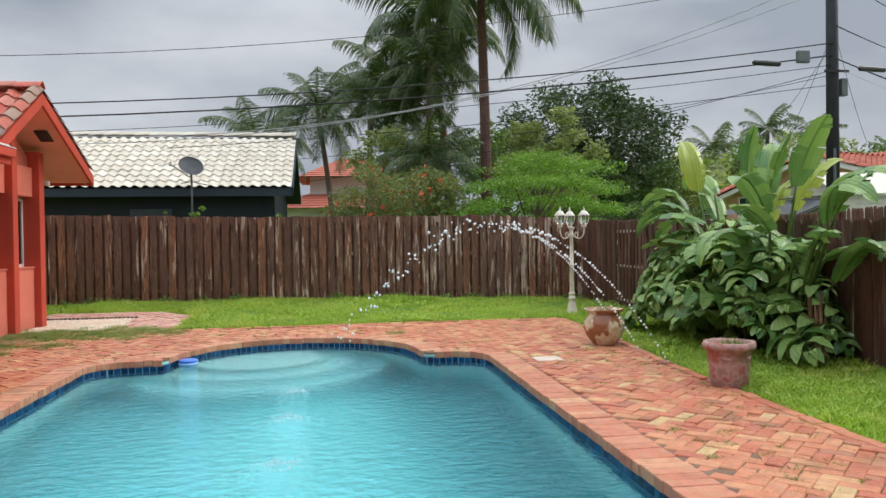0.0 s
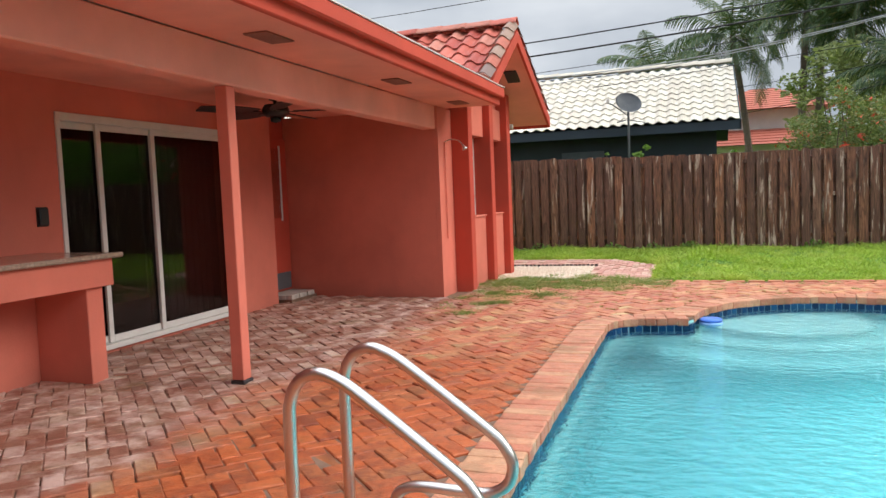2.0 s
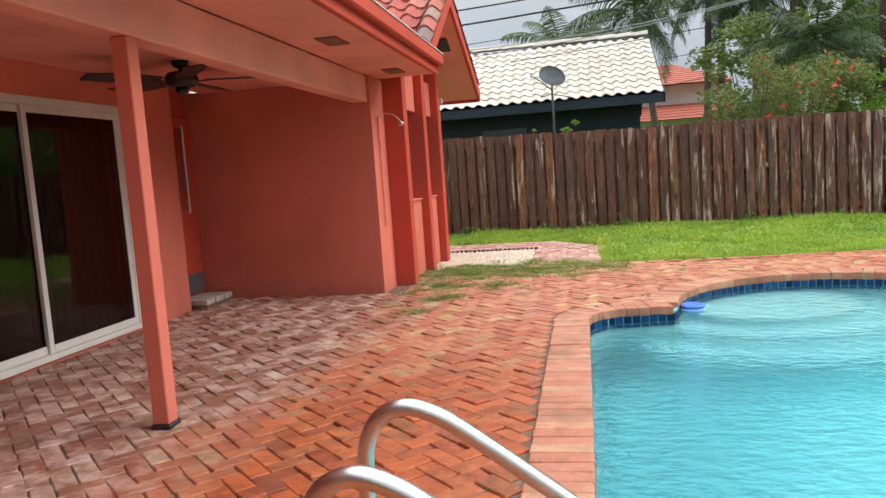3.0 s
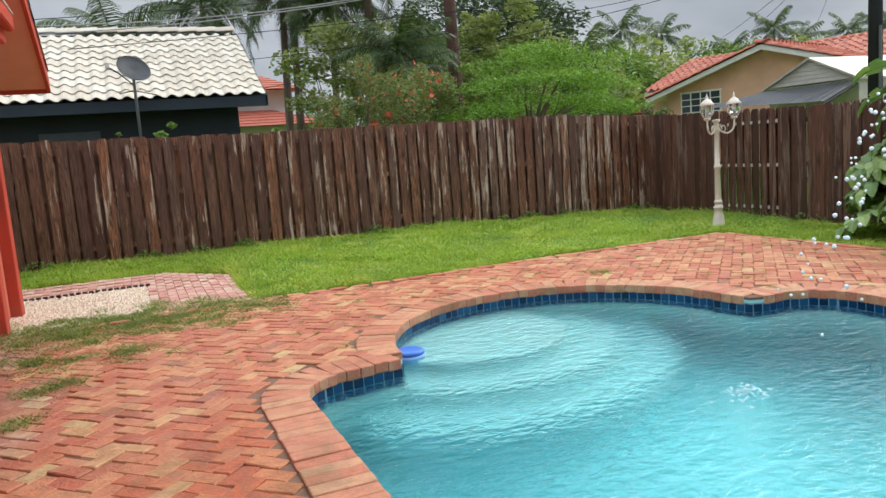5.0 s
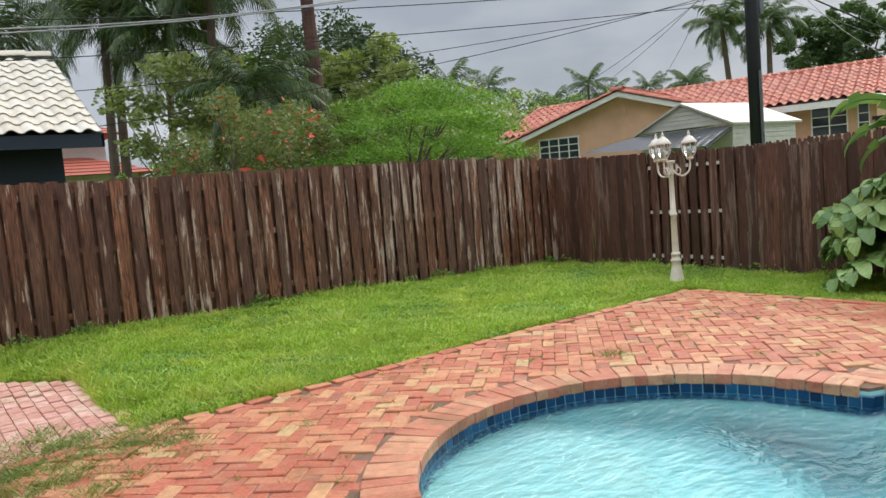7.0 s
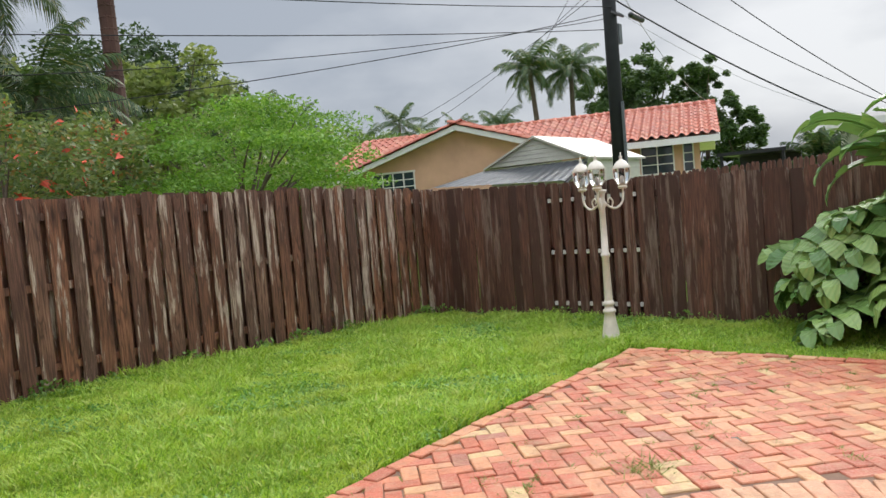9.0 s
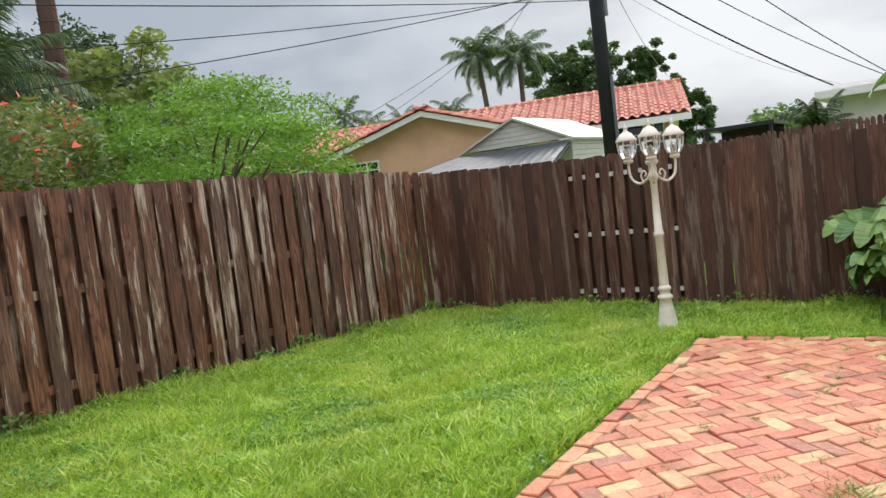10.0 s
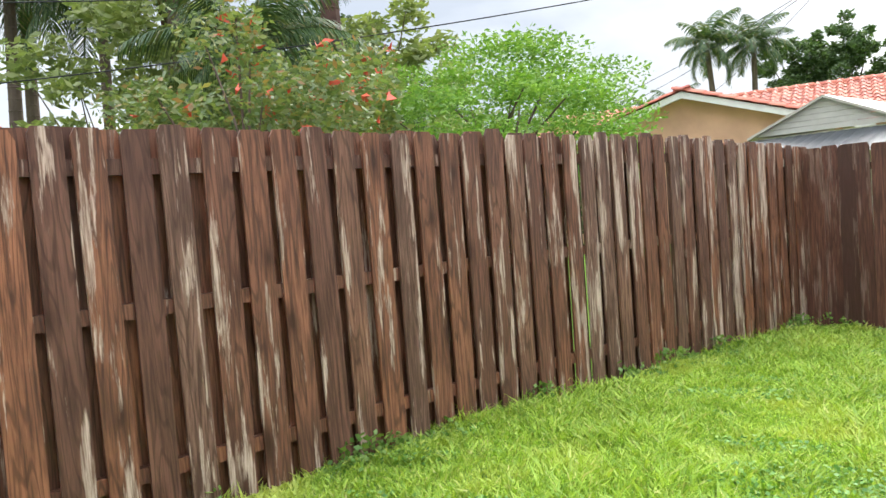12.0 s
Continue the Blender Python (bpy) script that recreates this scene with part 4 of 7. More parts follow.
def wing_tiles():
    root = thing("wing_roof", (0, 0, 0), "red clay S-tile gable roof over the wing", "roof", kind="structure")
    for sgn, x0, al, single in ((-1, -8.20, (1, 0, 0), 300), (1, -4.47, (-1, 0, 0), 0)):
        sl, rn = SLOPE[sgn], RUN[sgn]
        tile_slope(root, (x0, RY + sgn * rn, RZ - 0.035 - sl * rn), al, (0, -sgn, sl), 3.73, rn * math.hypot(1, sl) - 0.05, M["red_tile"], 0.248, 0.33, 0.05, single)
    cap = s_tile_mesh("tile", 0.22, 0.40, 0.085, M["red_tile"], 8, True)
    for k in range(10):
        o = part("ridge_tile", cap, None, root)
        o.matrix_basis = Matrix.Translation((-4.25 - k * 0.38, RY, RZ + 0.03)) @ Matrix.Rotation(radians(90), 4, "Z") @ Matrix.Rotation(radians(2), 4, "X")
    rake = s_tile_mesh("tile", 0.20, 0.34, 0.085, M["rake_tile"], 8, True)
    for sgn in (-1, 1):
        sl, rn = SLOPE[sgn], RUN[sgn]
        n = int(rn * math.hypot(1, sl) / 0.30)
        for k in range(n):
            d = rn * (1 - k / n)
            o = part("rake_tile", rake, None, root)
            up = Vector((0, -sgn, sl)).normalized()
            nr = Vector((0, sl * sgn, 1)).normalized()
            o.matrix_basis = Matrix.Translation((-4.34, RY + sgn * d, RZ + 0.015 - sl * d)) @ Matrix((up.cross(nr), up, nr)).transposed().to_4x4()


wing_tiles()


# ---- bar counter ----
def build_counter():
    c = thing("bar_counter", (-6.85, 5.0, 0), "salmon stucco outdoor bar counter with a speckled granite top", "counter")
    I = Matrix.Translation((6.85 + 0.0, -5.0, 0)) @ Matrix.Translation((0, 0, 0))
    part("apron", box(-6.68, -6.13, 3.2, 6.10, 0.73, 0.94, m=I, bevel=0.006), ST, c)
    part("side_panel", box(-6.68, -6.17, 5.86, 6.02, 0, 0.729, m=I, bevel=0.006), ST, c)
    part("side_panel", box(-6.68, -6.17, 3.4, 3.56, 0, 0.729, m=I, bevel=0.006), ST, c)
    part("back_panel", box(-6.80, -6.681, 3.2, 6.02, 0, 0.94, m=I), ST, c)
    part("worktop", box(-6.94, -6.08, 3.15, 6.17, 0.941, 0.98, m=I, bevel=0.01), M["granite"], c, "speckled brown granite slab")
    s = thing("wall_outlet", (-6.95, 6.24, 1.27), "black weatherproof outlet box on the stucco wall", "electrical outlet")
    part("cover", box(0, 0.035, -0.045, 0.045, -0.07, 0.07, bevel=0.008), M["black_plastic"], s)
    part("backplate", box(0.0, 0.008, -0.055, 0.055, -0.08, 0.08), M["dark_metal"], s)


build_counter()


# ---- ceiling fan ----
def build_fan(x, y):
    f = thing("ceiling_fan", (x, y, 2.42), "dark bronze ceiling fan with five blades under the porch ceiling", "ceiling fan")
    bm = bmesh.new()
    lathe(bm, [(0.0, 0), (0.07, 0), (0.06, -0.05), (0.02, -0.06), (0.02, -0.10)], 16)
    part("canopy", bm, M["dark_metal"], f, smooth=True)
    bm = bmesh.new()
    lathe(bm, [(0.02, -0.09), (0.11, -0.10), (0.14, -0.14), (0.14, -0.19), (0.10, -0.22), (0.0, -0.225)], 20)
    part("motor", bm, M["dark_metal"], f, smooth=True)
    bm = bmesh.new()
    lathe(bm, [(0.0, -0.226), (0.06, -0.228), (0.05, -0.27), (0.0, -0.285)], 16)
    part("light_cap", bm, M["dark_metal"], f, smooth=True)
    for k in range(5):
        a = radians(72 * k + 20)
        bm = bmesh.new()
        n = 8
        for q in range(2):
            pass
        top = []
        for i in range(n + 1):
            u = i / n
            w = 0.05 + 0.03 * math.sin(math.pi * min(1, u * 1.1)) + 0.015 * u
            top.append((0.19 + 0.62 * u, w * 1.25))
        ring = [(px, pw) for px, pw in top] + [(px, -pw) for px, pw in reversed(top)]
        up = [bm.verts.new((px, py, 0.004 + py * 0.18)) for px, py in ring]
        dn = [bm.verts.new((px, py, -0.004 + py * 0.18)) for px, py in ring]
        bm.faces.new(up)
        bm.faces.new(dn[::-1])
        for i in range(len(ring)):
            j = (i + 1) % len(ring)
            bm.faces.new((up[j], up[i], dn[i], dn[j]))
        o = part("blade", bm, M["dark_metal"], f)
        o.matrix_basis = Matrix.Translation((0, 0, -0.165)) @ Matrix.Rotation(a, 4, "Z")
        o2 = part("blade_arm", box(0.12, 0.24, -0.015, 0.015, -0.012, -0.005), M["dark_metal"], f)
        o2.matrix_basis = o.matrix_basis.copy()


build_fan(-6.0, 8.38)


# ---- outdoor shower ----
def build_shower():
    s = thing("outdoor_shower", (-4.96, 10.72, 2.0), "chrome outdoor shower head with a surface pipe on the wall", "shower")
    bm = bmesh.new()
    tube(bm, [(0.02, 0, -1.25), (0.02, 0, 0.0)], 0.009, 8)
    tube(bm, [(0.02, 0.0, -0.13), (0.02, 0.06, -0.13)], 0.009, 6)
    part("pipe", bm, M["stucco"], s, "salmon painted pipe")
    bm = bmesh.new()
    tube(bm, smooth_path([(0.02, 0, 0.0), (0.10, 0.01, 0.03), (0.20, 0.02, 0.01), (0.26, 0.02, -0.05)], 5), 0.008, 8)
    part("arm", bm, M["steel"], s, "chrome arm", True)
    bm = bmesh.new()
    lathe(bm, [(0.0, 0.03), (0.012, 0.028), (0.016, 0.0), (0.034, -0.03), (0.034, -0.045), (0, -0.045)], 14)
    o = part("shower_head", bm, M["steel"], s, "chrome shower head", True)
    o.matrix_basis = Matrix.Translation((0.27, 0.02, -0.07)) @ Matrix.Rotation(radians(-25), 4, "Y")


build_shower()


# ---- pool handrails ----
def build_rail(y):
    r = thing("pool_handrail", (-3.29, y, 0), "bent stainless steel pool handrail with white flanges on the deck", "handrail", "pool handrails")
    path = [(0, 0, 0.02), (0, 0, 0.25), (0, 0, 0.50), (0.01, 0, 0.60), (0.05, 0, 0.67), (0.12, 0, 0.70), (0.20, 0, 0.68), (0.30, 0, 0.62), (0.60, 0, 0.40), (0.68, 0, 0.33), (0.72, 0, 0.25), (0.70, 0, 0.17), (0.63, 0, 0.125), (0.52, 0, 0.12), (0.34, 0, 0.125), (0.26, 0, 0.11), (0.215, 0, 0.07), (0.20, 0, 0.0)]
    pts = []
    for i, p in enumerate(path):
        pts.append(p)
    bm = bmesh.new()
    tube(bm, smooth_path(pts, 4), 0.024, 12)
    part("rail", bm, M["steel"], r, "", True)
    for x in (0, 0.20):
        bm = bmesh.new()
        lathe(bm, [(0.026, 0.03), (0.034, 0.028), (0.05, 0.016), (0.062, 0.006), (0.062, -0.002)], 20, (x, 0, 0))
        part("flange", bm, M["white_metal"], r, "white flange", True)


for y in (3.86, 4.31):
    build_rail(y)


# ---- lamp post ----
def build_lamp():
    L = thing("garden_lamp_post", (4.13, 12.62, -0.01), "ivory garden lamp post with three lanterns at the lawn's edge", "lamp post")
    I = M["lamp_white"]
    bm = bmesh.new()
    lathe(bm, [(0.0, 0), (0.105, 0), (0.105, 0.03), (0.09, 0.05), (0.083, 0.10), (0.062, 0.22), (0.052, 0.29), (0.066, 0.30), (0.066, 0.325), (0.048, 0.335), (0.045, 0.37), (0.058, 0.38), (0.058, 0.40), (0.042, 0.42)], 16)
    part("base", bm, I, L, smooth=True)
    bm = bmesh.new()
    lathe(bm, [(0.042, 0.42), (0.036, 0.86), (0.046, 0.87), (0.046, 0.90), (0.035, 0.91), (0.030, 1.36), (0.044, 1.38), (0.044, 1.42), (0.034, 1.44), (0.034, 1.50), (0.055, 1.52), (0.055, 1.545), (0.0, 1.55)], 16)
    part("shaft", bm, I, L, smooth=True)

    def lantern(x, y, z, parent):
        ln = part("lantern", (lambda b: (lathe(b, [(0.0, 0), (0.035, 0.0), (0.05, 0.02), (0.04, 0.035), (0.055, 0.05), (0.0, 0.05)], 12), b)[1])(bmesh.new()), I, parent, "lantern with glass panes")
        bm = bmesh.new()
        lathe(bm, [(0.05, 0.051), (0.078, 0.10), (0.088, 0.17), (0.086, 0.205)], 8)
        part("glass", bm, M["clear_glass"], ln, smooth=False)
        for k in range(8):
            a = math.pi * 2 * k / 8
            bm = bmesh.new()
            tube(bm, [(rr * math.cos(a), rr * math.sin(a), zz) for rr, zz in ((0.052, 0.05), (0.081, 0.10), (0.091, 0.17), (0.089, 0.206))], 0.0045, 5)
            part("cage_bar", bm, I, ln)
        bm = bmesh.new()
        lathe(bm, [(0.095, 0.204), (0.098, 0.215), (0.07, 0.245), (0.05, 0.275), (0.022, 0.29), (0.014, 0.31), (0.02, 0.322), (0.009, 0.335), (0.003, 0.37), (0, 0.372)], 14)
        part("cap", bm, I, ln, smooth=True)
        bm = bmesh.new()
        lathe(bm, [(0.0, 0.06), (0.02, 0.062), (0.022, 0.12), (0.0, 0.14)], 10)
        part("bulb_holder", bm, M["white_metal"], ln, smooth=True)
        ln.location = (x, y, z)

    for k in range(3):
        a = radians(78 + 120 * k)
        ca, sa = math.cos(a), math.sin(a)
        bm = bmesh.new()
        pr = [(0.03, 1.42), (0.08, 1.37), (0.15, 1.35), (0.215, 1.40), (0.235, 1.48), (0.235, 1.545)]
        tube(bm, smooth_path([(q * ca, q * sa, z) for q, z in pr], 5), 0.012, 8)
        pr = [(0.10, 1.36), (0.12, 1.42), (0.09, 1.46), (0.065, 1.43), (0.08, 1.41)]
        tube(bm, smooth_path([(q * ca, q * sa, z) for q, z in pr], 5), 0.008, 6)
        part("arm", bm, I, L, smooth=True)
        lantern(0.235 * ca, 0.235 * sa, 1.54, L)


build_lamp()


# ---- pots ----
def build_pots():
    p = thing("glazed_urn", (3.38, 9.12, 0), "round brown and cream glazed ceramic urn with a wide lip", "plant pot")
    bm = bmesh.new()
    lathe(bm, [(0.0, 0.0), (0.12, 0.0), (0.15, 0.03), (0.22, 0.12), (0.255, 0.22), (0.25, 0.31), (0.20, 0.38), (0.19, 0.41), (0.245, 0.445), (0.25, 0.46), (0.235, 0.462), (0.175, 0.41), (0.18, 0.36), (0.0, 0.35)], 32)
    part("body", bm, M["pot"], p, smooth=True)
    bm = bmesh.new()
    lathe(bm, [(0.0, 0.375), (0.16, 0.365), (0.178, 0.36)], 20)
    part("soil", bm, M["soil"], p)
    v = []
    r = random.Random(4)
    for k in range(90):
        a, q = r.uniform(0, 6.28), r.uniform(0, 0.14)
        b = Vector((q * math.cos(a), q * math.sin(a), 0.37))
        t = b + Vector((r.uniform(-.08, .08), r.uniform(-.08, .08), r.uniform(0.04, 0.13)))
        s = Vector((r.uniform(-.012, .012), r.uniform(-.012, .012), 0))
        v += [b - s, b + s, t]
    o = new("weeds", raw_mesh("weeds", [tuple(q) for q in v], None, M["weed"], 3))
    o.parent = p
    tagged(o, "small weeds in the pot", kind="stuff")
    p = thing("terracotta_planter", (3.55, 6.45, 0), "weathered pinkish terracotta planter with a scalloped rim at the deck edge", "plant pot")
    bm = bmesh.new()
    n = 32
    prof = [(0.0, 0.0), (0.155, 0.0), (0.165, 0.02), (0.18, 0.20), (0.195, 0.33), (0.225, 0.34), (0.235, 0.36), (0.23, 0.40), (0.20, 0.405), (0.185, 0.37), (0.18, 0.33), (0.0, 0.33)]
    rings = []
    for i, (rr, z) in enumerate(prof):
        ring = []
        for k in range(n):
            a = 2 * math.pi * k / n
            w = 1 + (0.045 * math.cos(8 * a) if 5 <= i <= 8 else 0.0)
            sq = 1 + 0.05 * math.cos(4 * a)
            ring.append(bm.verts.new((rr * w * sq * math.cos(a), rr * w * sq * math.sin(a), z)))
        rings.append(ring)
    for a, b in zip(rings, rings[1:]):
        for k in range(n):
            bm.faces.new((a[k], a[(k + 1) % n], b[(k + 1) % n], b[k]))
    bmesh.ops.remove_doubles(bm, verts=bm.verts[:], dist=0.0005)
    part("body", bm, M["terracotta"], p, smooth=True)
    for k in range(5):
        a = radians(20 + 72 * k)
        bm = bmesh.new()
        pts = [(0.17 + 0.045 * math.cos(t), 0.045 * math.sin(t), 0) for t in np.linspace(0, 2 * math.pi, 14)]
        tube(bm, pts, 0.018, 6, caps=False)
        o = part("rim_scroll", bm, M["terracotta"], p, "rolled scroll on the rim", True)
        o.matrix_basis = Matrix.Rotation(a, 4, "Z") @ Matrix.Translation((0, 0, 0.385)) @ Matrix.Rotation(radians(35), 4, "Y") @ Matrix.Translation((0, 0, 0))
    bm = bmesh.new()
    lathe(bm, [(0.0, 0.345), (0.17, 0.338)], 20)
    part("soil", bm, M["soil"], p)
    v = []
    for k in range(120):
        a, q = r.uniform(0, 6.28), r.uniform(0, 0.16)
        b = Vector((q * math.cos(a), q * math.sin(a), 0.34))
        t = b + Vector((r.uniform(-.07, .07), r.uniform(-.07, .07), r.uniform(0.03, 0.10)))
        s = Vector((r.uniform(-.014, .014), r.uniform(-.014, .014), 0))
        v += [b - s, b + s, t]
    o = new("weeds", raw_mesh("weeds", [tuple(q) for q in v], None, M["weed"], 3))
    o.parent = p
    tagged(o, "small weeds in the pot", kind="stuff")


build_pots()


# ---- float, skimmer lid ----
def build_float():
    f = thing("chlorine_floater", (-1.74, 9.56, WATER_Z), "round blue floating chlorine dispenser by the pool wall", "pool floater")
    bm = bmesh.new()
    lathe(bm, [(0.0, -0.10), (0.06, -0.10), (0.065, 0.0)], 24)
    part("basket", bm, M["pale_blue_plastic"], f, smooth=True)
    bm = bmesh.new()
    lathe(bm, [(0.06, 0.0), (0.105, 0.002), (0.115, 0.012), (0.115, 0.028), (0.105, 0.034)], 28)
    part("ring", bm, M["pale_blue_plastic"], f, "pale blue float ring", True)
    bm = bmesh.new()
    lathe(bm, [(0.104, 0.0345), (0.112, 0.042), (0.112, 0.058), (0.095, 0.070), (0.03, 0.074), (0.0, 0.070)], 28)
    part("cap", bm, M["blue_plastic"], f, "deep blue cap", True)
    s = thing("skimmer_lid", (2.38, 8.23, 0.0), "pale rectangular skimmer lid set in the brick deck", "lid")
    part("lid", box(-0.15, 0.15, -0.13, 0.13, 0.0, 0.012, bevel=0.005), simple("beige_plastic", (0.62, 0.52, 0.42), 0.5), s)
    d = thing("deck_drain", (1.6, 10.6, 0.0), "small dark round drain cover in the brick paving", "drain")
    bm = bmesh.new()
    lathe(bm, [(0.0, 0.008), (0.06, 0.008), (0.07, 0.002)], 18)
    part("cover", bm, M["dark_metal"], d)


build_float()


# ---- fountain jets ----
def build_jets():
    r = random.Random(11)
    ico = bmesh.new()
    bmesh.ops.create_icosphere(ico, subdivisions=1, radius=1)
    vs = [v.co.copy() for v in ico.verts]
    fs = [[v.index for v in f.verts] for f in ico.faces]
    ico.free()
    for x0, y, y1 in ((3.62, 7.85, 7.6), (3.62, 8.6, 7.45), (3.70, 9.3, 7.3)):
        j = thing("water_jet", (x0, y, 0.0), "thin arcing jet of water breaking into drops over the pool", "water jet", "pool fountain jets")
        verts = []
        N = 140
        for k in range(N):
            u = k / N
            if u > 0.93:
                continue
            x = -3.9 * u
            z = 1.56 * (1 - (2 * u - 1) ** 2) * 1.0 - 0.1 * u
            late = smoothstep(0.30, 0.55, u)
            if r.random() < 0.15 + 0.25 * late + 0.3 * u * late:
                continue
            sp = 0.004 + 0.055 * late * (0.5 + u)
            c = Vector((x, r.gauss(0, sp) + (y1 - y) * u, z + r.gauss(0, sp)))
            s = (0.006 + 0.0062 * late) * r.uniform(0.7, 1.45)
            st = Vector((s * (1.0 if late > 0.5 else 2.0), s, s * (1.0 if late > 0.5 else 2.0)))
            for f in fs:
                for q in f:
                    verts.append(c + Vector((vs[q].x * st.x, vs[q].y * st.y, vs[q].z * st.z)))
        o = new("spray", raw_mesh("spray", [tuple(v) for v in verts], None, M["droplet"], 3))
        o.parent = j
        tagged(o, kind="stuff")
        bm = bmesh.new()
        lathe(bm, [(0.0, 0.02), (0.008, 0.02), (0.012, 0.0)], 8)
        part("nozzle", bm, M["grey_metal"], j)
    for y in (7.6, 6.5, 5.2):
        s = thing("splash", (-0.38, y, WATER_Z), "white splash of bubbles and foam where the water falls", "water splash", "pool splashes")
        verts = []
        for k in range(150):
            a, q = r.uniform(0, 6.28), abs(r.gauss(0, 0.13))
            c = Vector((q * math.cos(a), q * math.sin(a) * 0.7, max(0, r.gauss(0.004, 0.012)) + 0.05 * math.exp(-(q / 0.06) ** 2) * r.random()))
            sz = r.uniform(0.003, 0.008)
            for f in fs:
                for t in f:
                    verts.append(c + Vector((vs[t].x * sz * 1.6, vs[t].y * sz * 1.6, vs[t].z * sz * 0.5)))
        o = new("foam", raw_mesh("foam", [tuple(v) for v in verts], None, M["foam"], 3))
        o.parent = s
        tagged(o, kind="stuff")


build_jets()


# ---- neighbours ----
def build_white_house():
    h = thing("neighbour_house", (0, 0, 0), "dark navy neighbour house with a white S-tile roof behind the fence", "house")
    # gable ridge runs along the fence
    xr, ye, zr, ze, yr = -0.95, 18.95, 4.32, 2.68, 22.0
    part("wall", box(-14, xr - 0.45, ye + 0.55, 25.0, 0.1, 2.66), M["navy"], h)
    up = Vector((0, yr - ye, zr - ze))
    run = up.length
    bm = bmesh.new()
    for sgn in (-1, 1):
        y0 = yr + sgn * (yr - ye)
        vs = [bm.verts.new(p) for p in ((-14, yr, zr), (xr, yr, zr), (xr, y0, ze), (-14, y0, ze), (-14, yr, zr - 0.12), (xr, yr, zr - 0.12), (xr, y0, ze - 0.12), (-14, y0, ze - 0.12))]
        for f in ((0, 1, 2, 3), (7, 6, 5, 4), (1, 5, 6, 2), (3, 2, 6, 7), (0, 3, 7, 4)):
            bm.faces.new([vs[i] for i in f])
    bmesh.ops.recalc_face_normals(bm, faces=bm.faces[:])
    part("roof_deck", bm, M["navy"], h)
    part("fascia", box(-14, xr + 0.03, ye - 0.04, ye - 0.005, ze - 0.20, ze - 0.005), M["navy"], h, "navy fascia board")
    bm = bmesh.new()
    pts = [(ye - 0.04, ze - 0.20), (ye - 0.04, ze + 0.0), (yr, zr + 0.0), (yr, zr - 0.25)]
    a = [bm.verts.new((xr + 0.002, y, z)) for y, z in pts]
    b = [bm.verts.new((xr + 0.04, y, z)) for y, z in pts]
    bm.faces.new(a), bm.faces.new(b[::-1])
    for i in range(4):
        j = (i + 1) % 4
        bm.faces.new((a[j], a[i], b[i], b[j]))
    bmesh.ops.recalc_face_normals(bm, faces=bm.faces[:])
    part("rake_board", bm, M["navy"], h)
    bm = bmesh.new()
    tri = [(ye + 0.6, 2.6), (2 * yr - ye - 0.6, 2.6), (yr, zr - 0.15)]
    f = [bm.verts.new((xr - 0.44, y, z)) for y, z in tri]
    b = [bm.verts.new((xr - 0.6, y, z)) for y, z in tri]
    bm.faces.new(f), bm.faces.new(b[::-1])
    for i in range(3):
        bm.faces.new((f[(i + 1) % 3], f[i], b[i], b[(i + 1) % 3]))
    part("gable_wall", bm, M["navy"], h)
    tile_slope(h, (xr, ye - 0.03, ze + 0.0), (-1, 0, 0), up, 12.5, run, M["white_tile"], 0.25, 0.33, 0.042, 300, lambda c, nx, ny: c[0] * 10 + c[1])
    cap = s_tile_mesh("tile", 0.26, 0.42, 0.10, M["white_tile"], 6, True)
    for k in range(31):
        o = part("ridge_tile", cap, None, h)
        o.matrix_basis = Matrix.Translation((xr - k * 0.4, yr, zr + 0.03)) @ Matrix.Rotation(radians(90), 4, "Z")
    part("door", box(-4.9, -3.9, ye + 0.50, ye + 0.549, 0.1, 2.2), simple("grey_door", (0.07, 0.09, 0.11), 0.6), h, "dark grey side door")


build_white_house()


def build_dish():
    d = thing("satellite_dish", (-3.24, 18.45, 0.1), "grey satellite dish on a pole behind the fence", "satellite dish")
    bm = bmesh.new()
    tube(bm, [(0, 0, 0), (0, 0, 2.72), (0.0, -0.02, 2.98)], 0.025, 8)
    part("mast", bm, M["grey_metal"], d, smooth=True)
    bm = bmesh.new()
    n = 24
    rings = []
    for r, z in ((0.0, 0.0), (0.1, 0.006), (0.2, 0.025), (0.28, 0.05), (0.29, 0.06)):
        rings.append([bm.verts.new((r * math.cos(2 * math.pi * k / n), r * 0.92 * math.sin(2 * math.pi * k / n), z)) for k in range(n)])
    for a, b in zip(rings, rings[1:]):
        for k in range(n):
            bm.faces.new((a[k], a[(k + 1) % n], b[(k + 1) % n], b[k]))
    bmesh.ops.solidify(bm, geom=bm.faces[:], thickness=0.008)
    o = part("reflector", bm, M["grey_metal"], d, smooth=True)
    m = Matrix.Translation((0.0, -0.10, 3.03)) @ Vector((0.40, -0.80, 0.55)).to_track_quat("Z", "Y").to_matrix().to_4x4()
    o.matrix_basis = m
    bm = bmesh.new()
    tube(bm, [(0, -0.02, 2.78), (-0.22, -0.40, 2.95), (-0.38, -0.42, 3.06)], 0.012, 6)
    tube(bm, [(-0.02, -0.01, 2.70), (0.35, 0.05, 2.62)], 0.010, 6)
    tube(bm, [(-0.02, -0.01, 2.70), (-0.25, 0.05, 2.66)], 0.010, 6)
    part("feed_arm", bm, M["grey_metal"], d)
    part("feed_horn", box(-0.42, -0.35, -0.46, -0.38, 3.03, 3.13, bevel=0.01), M["white_metal"], d)


build_dish()


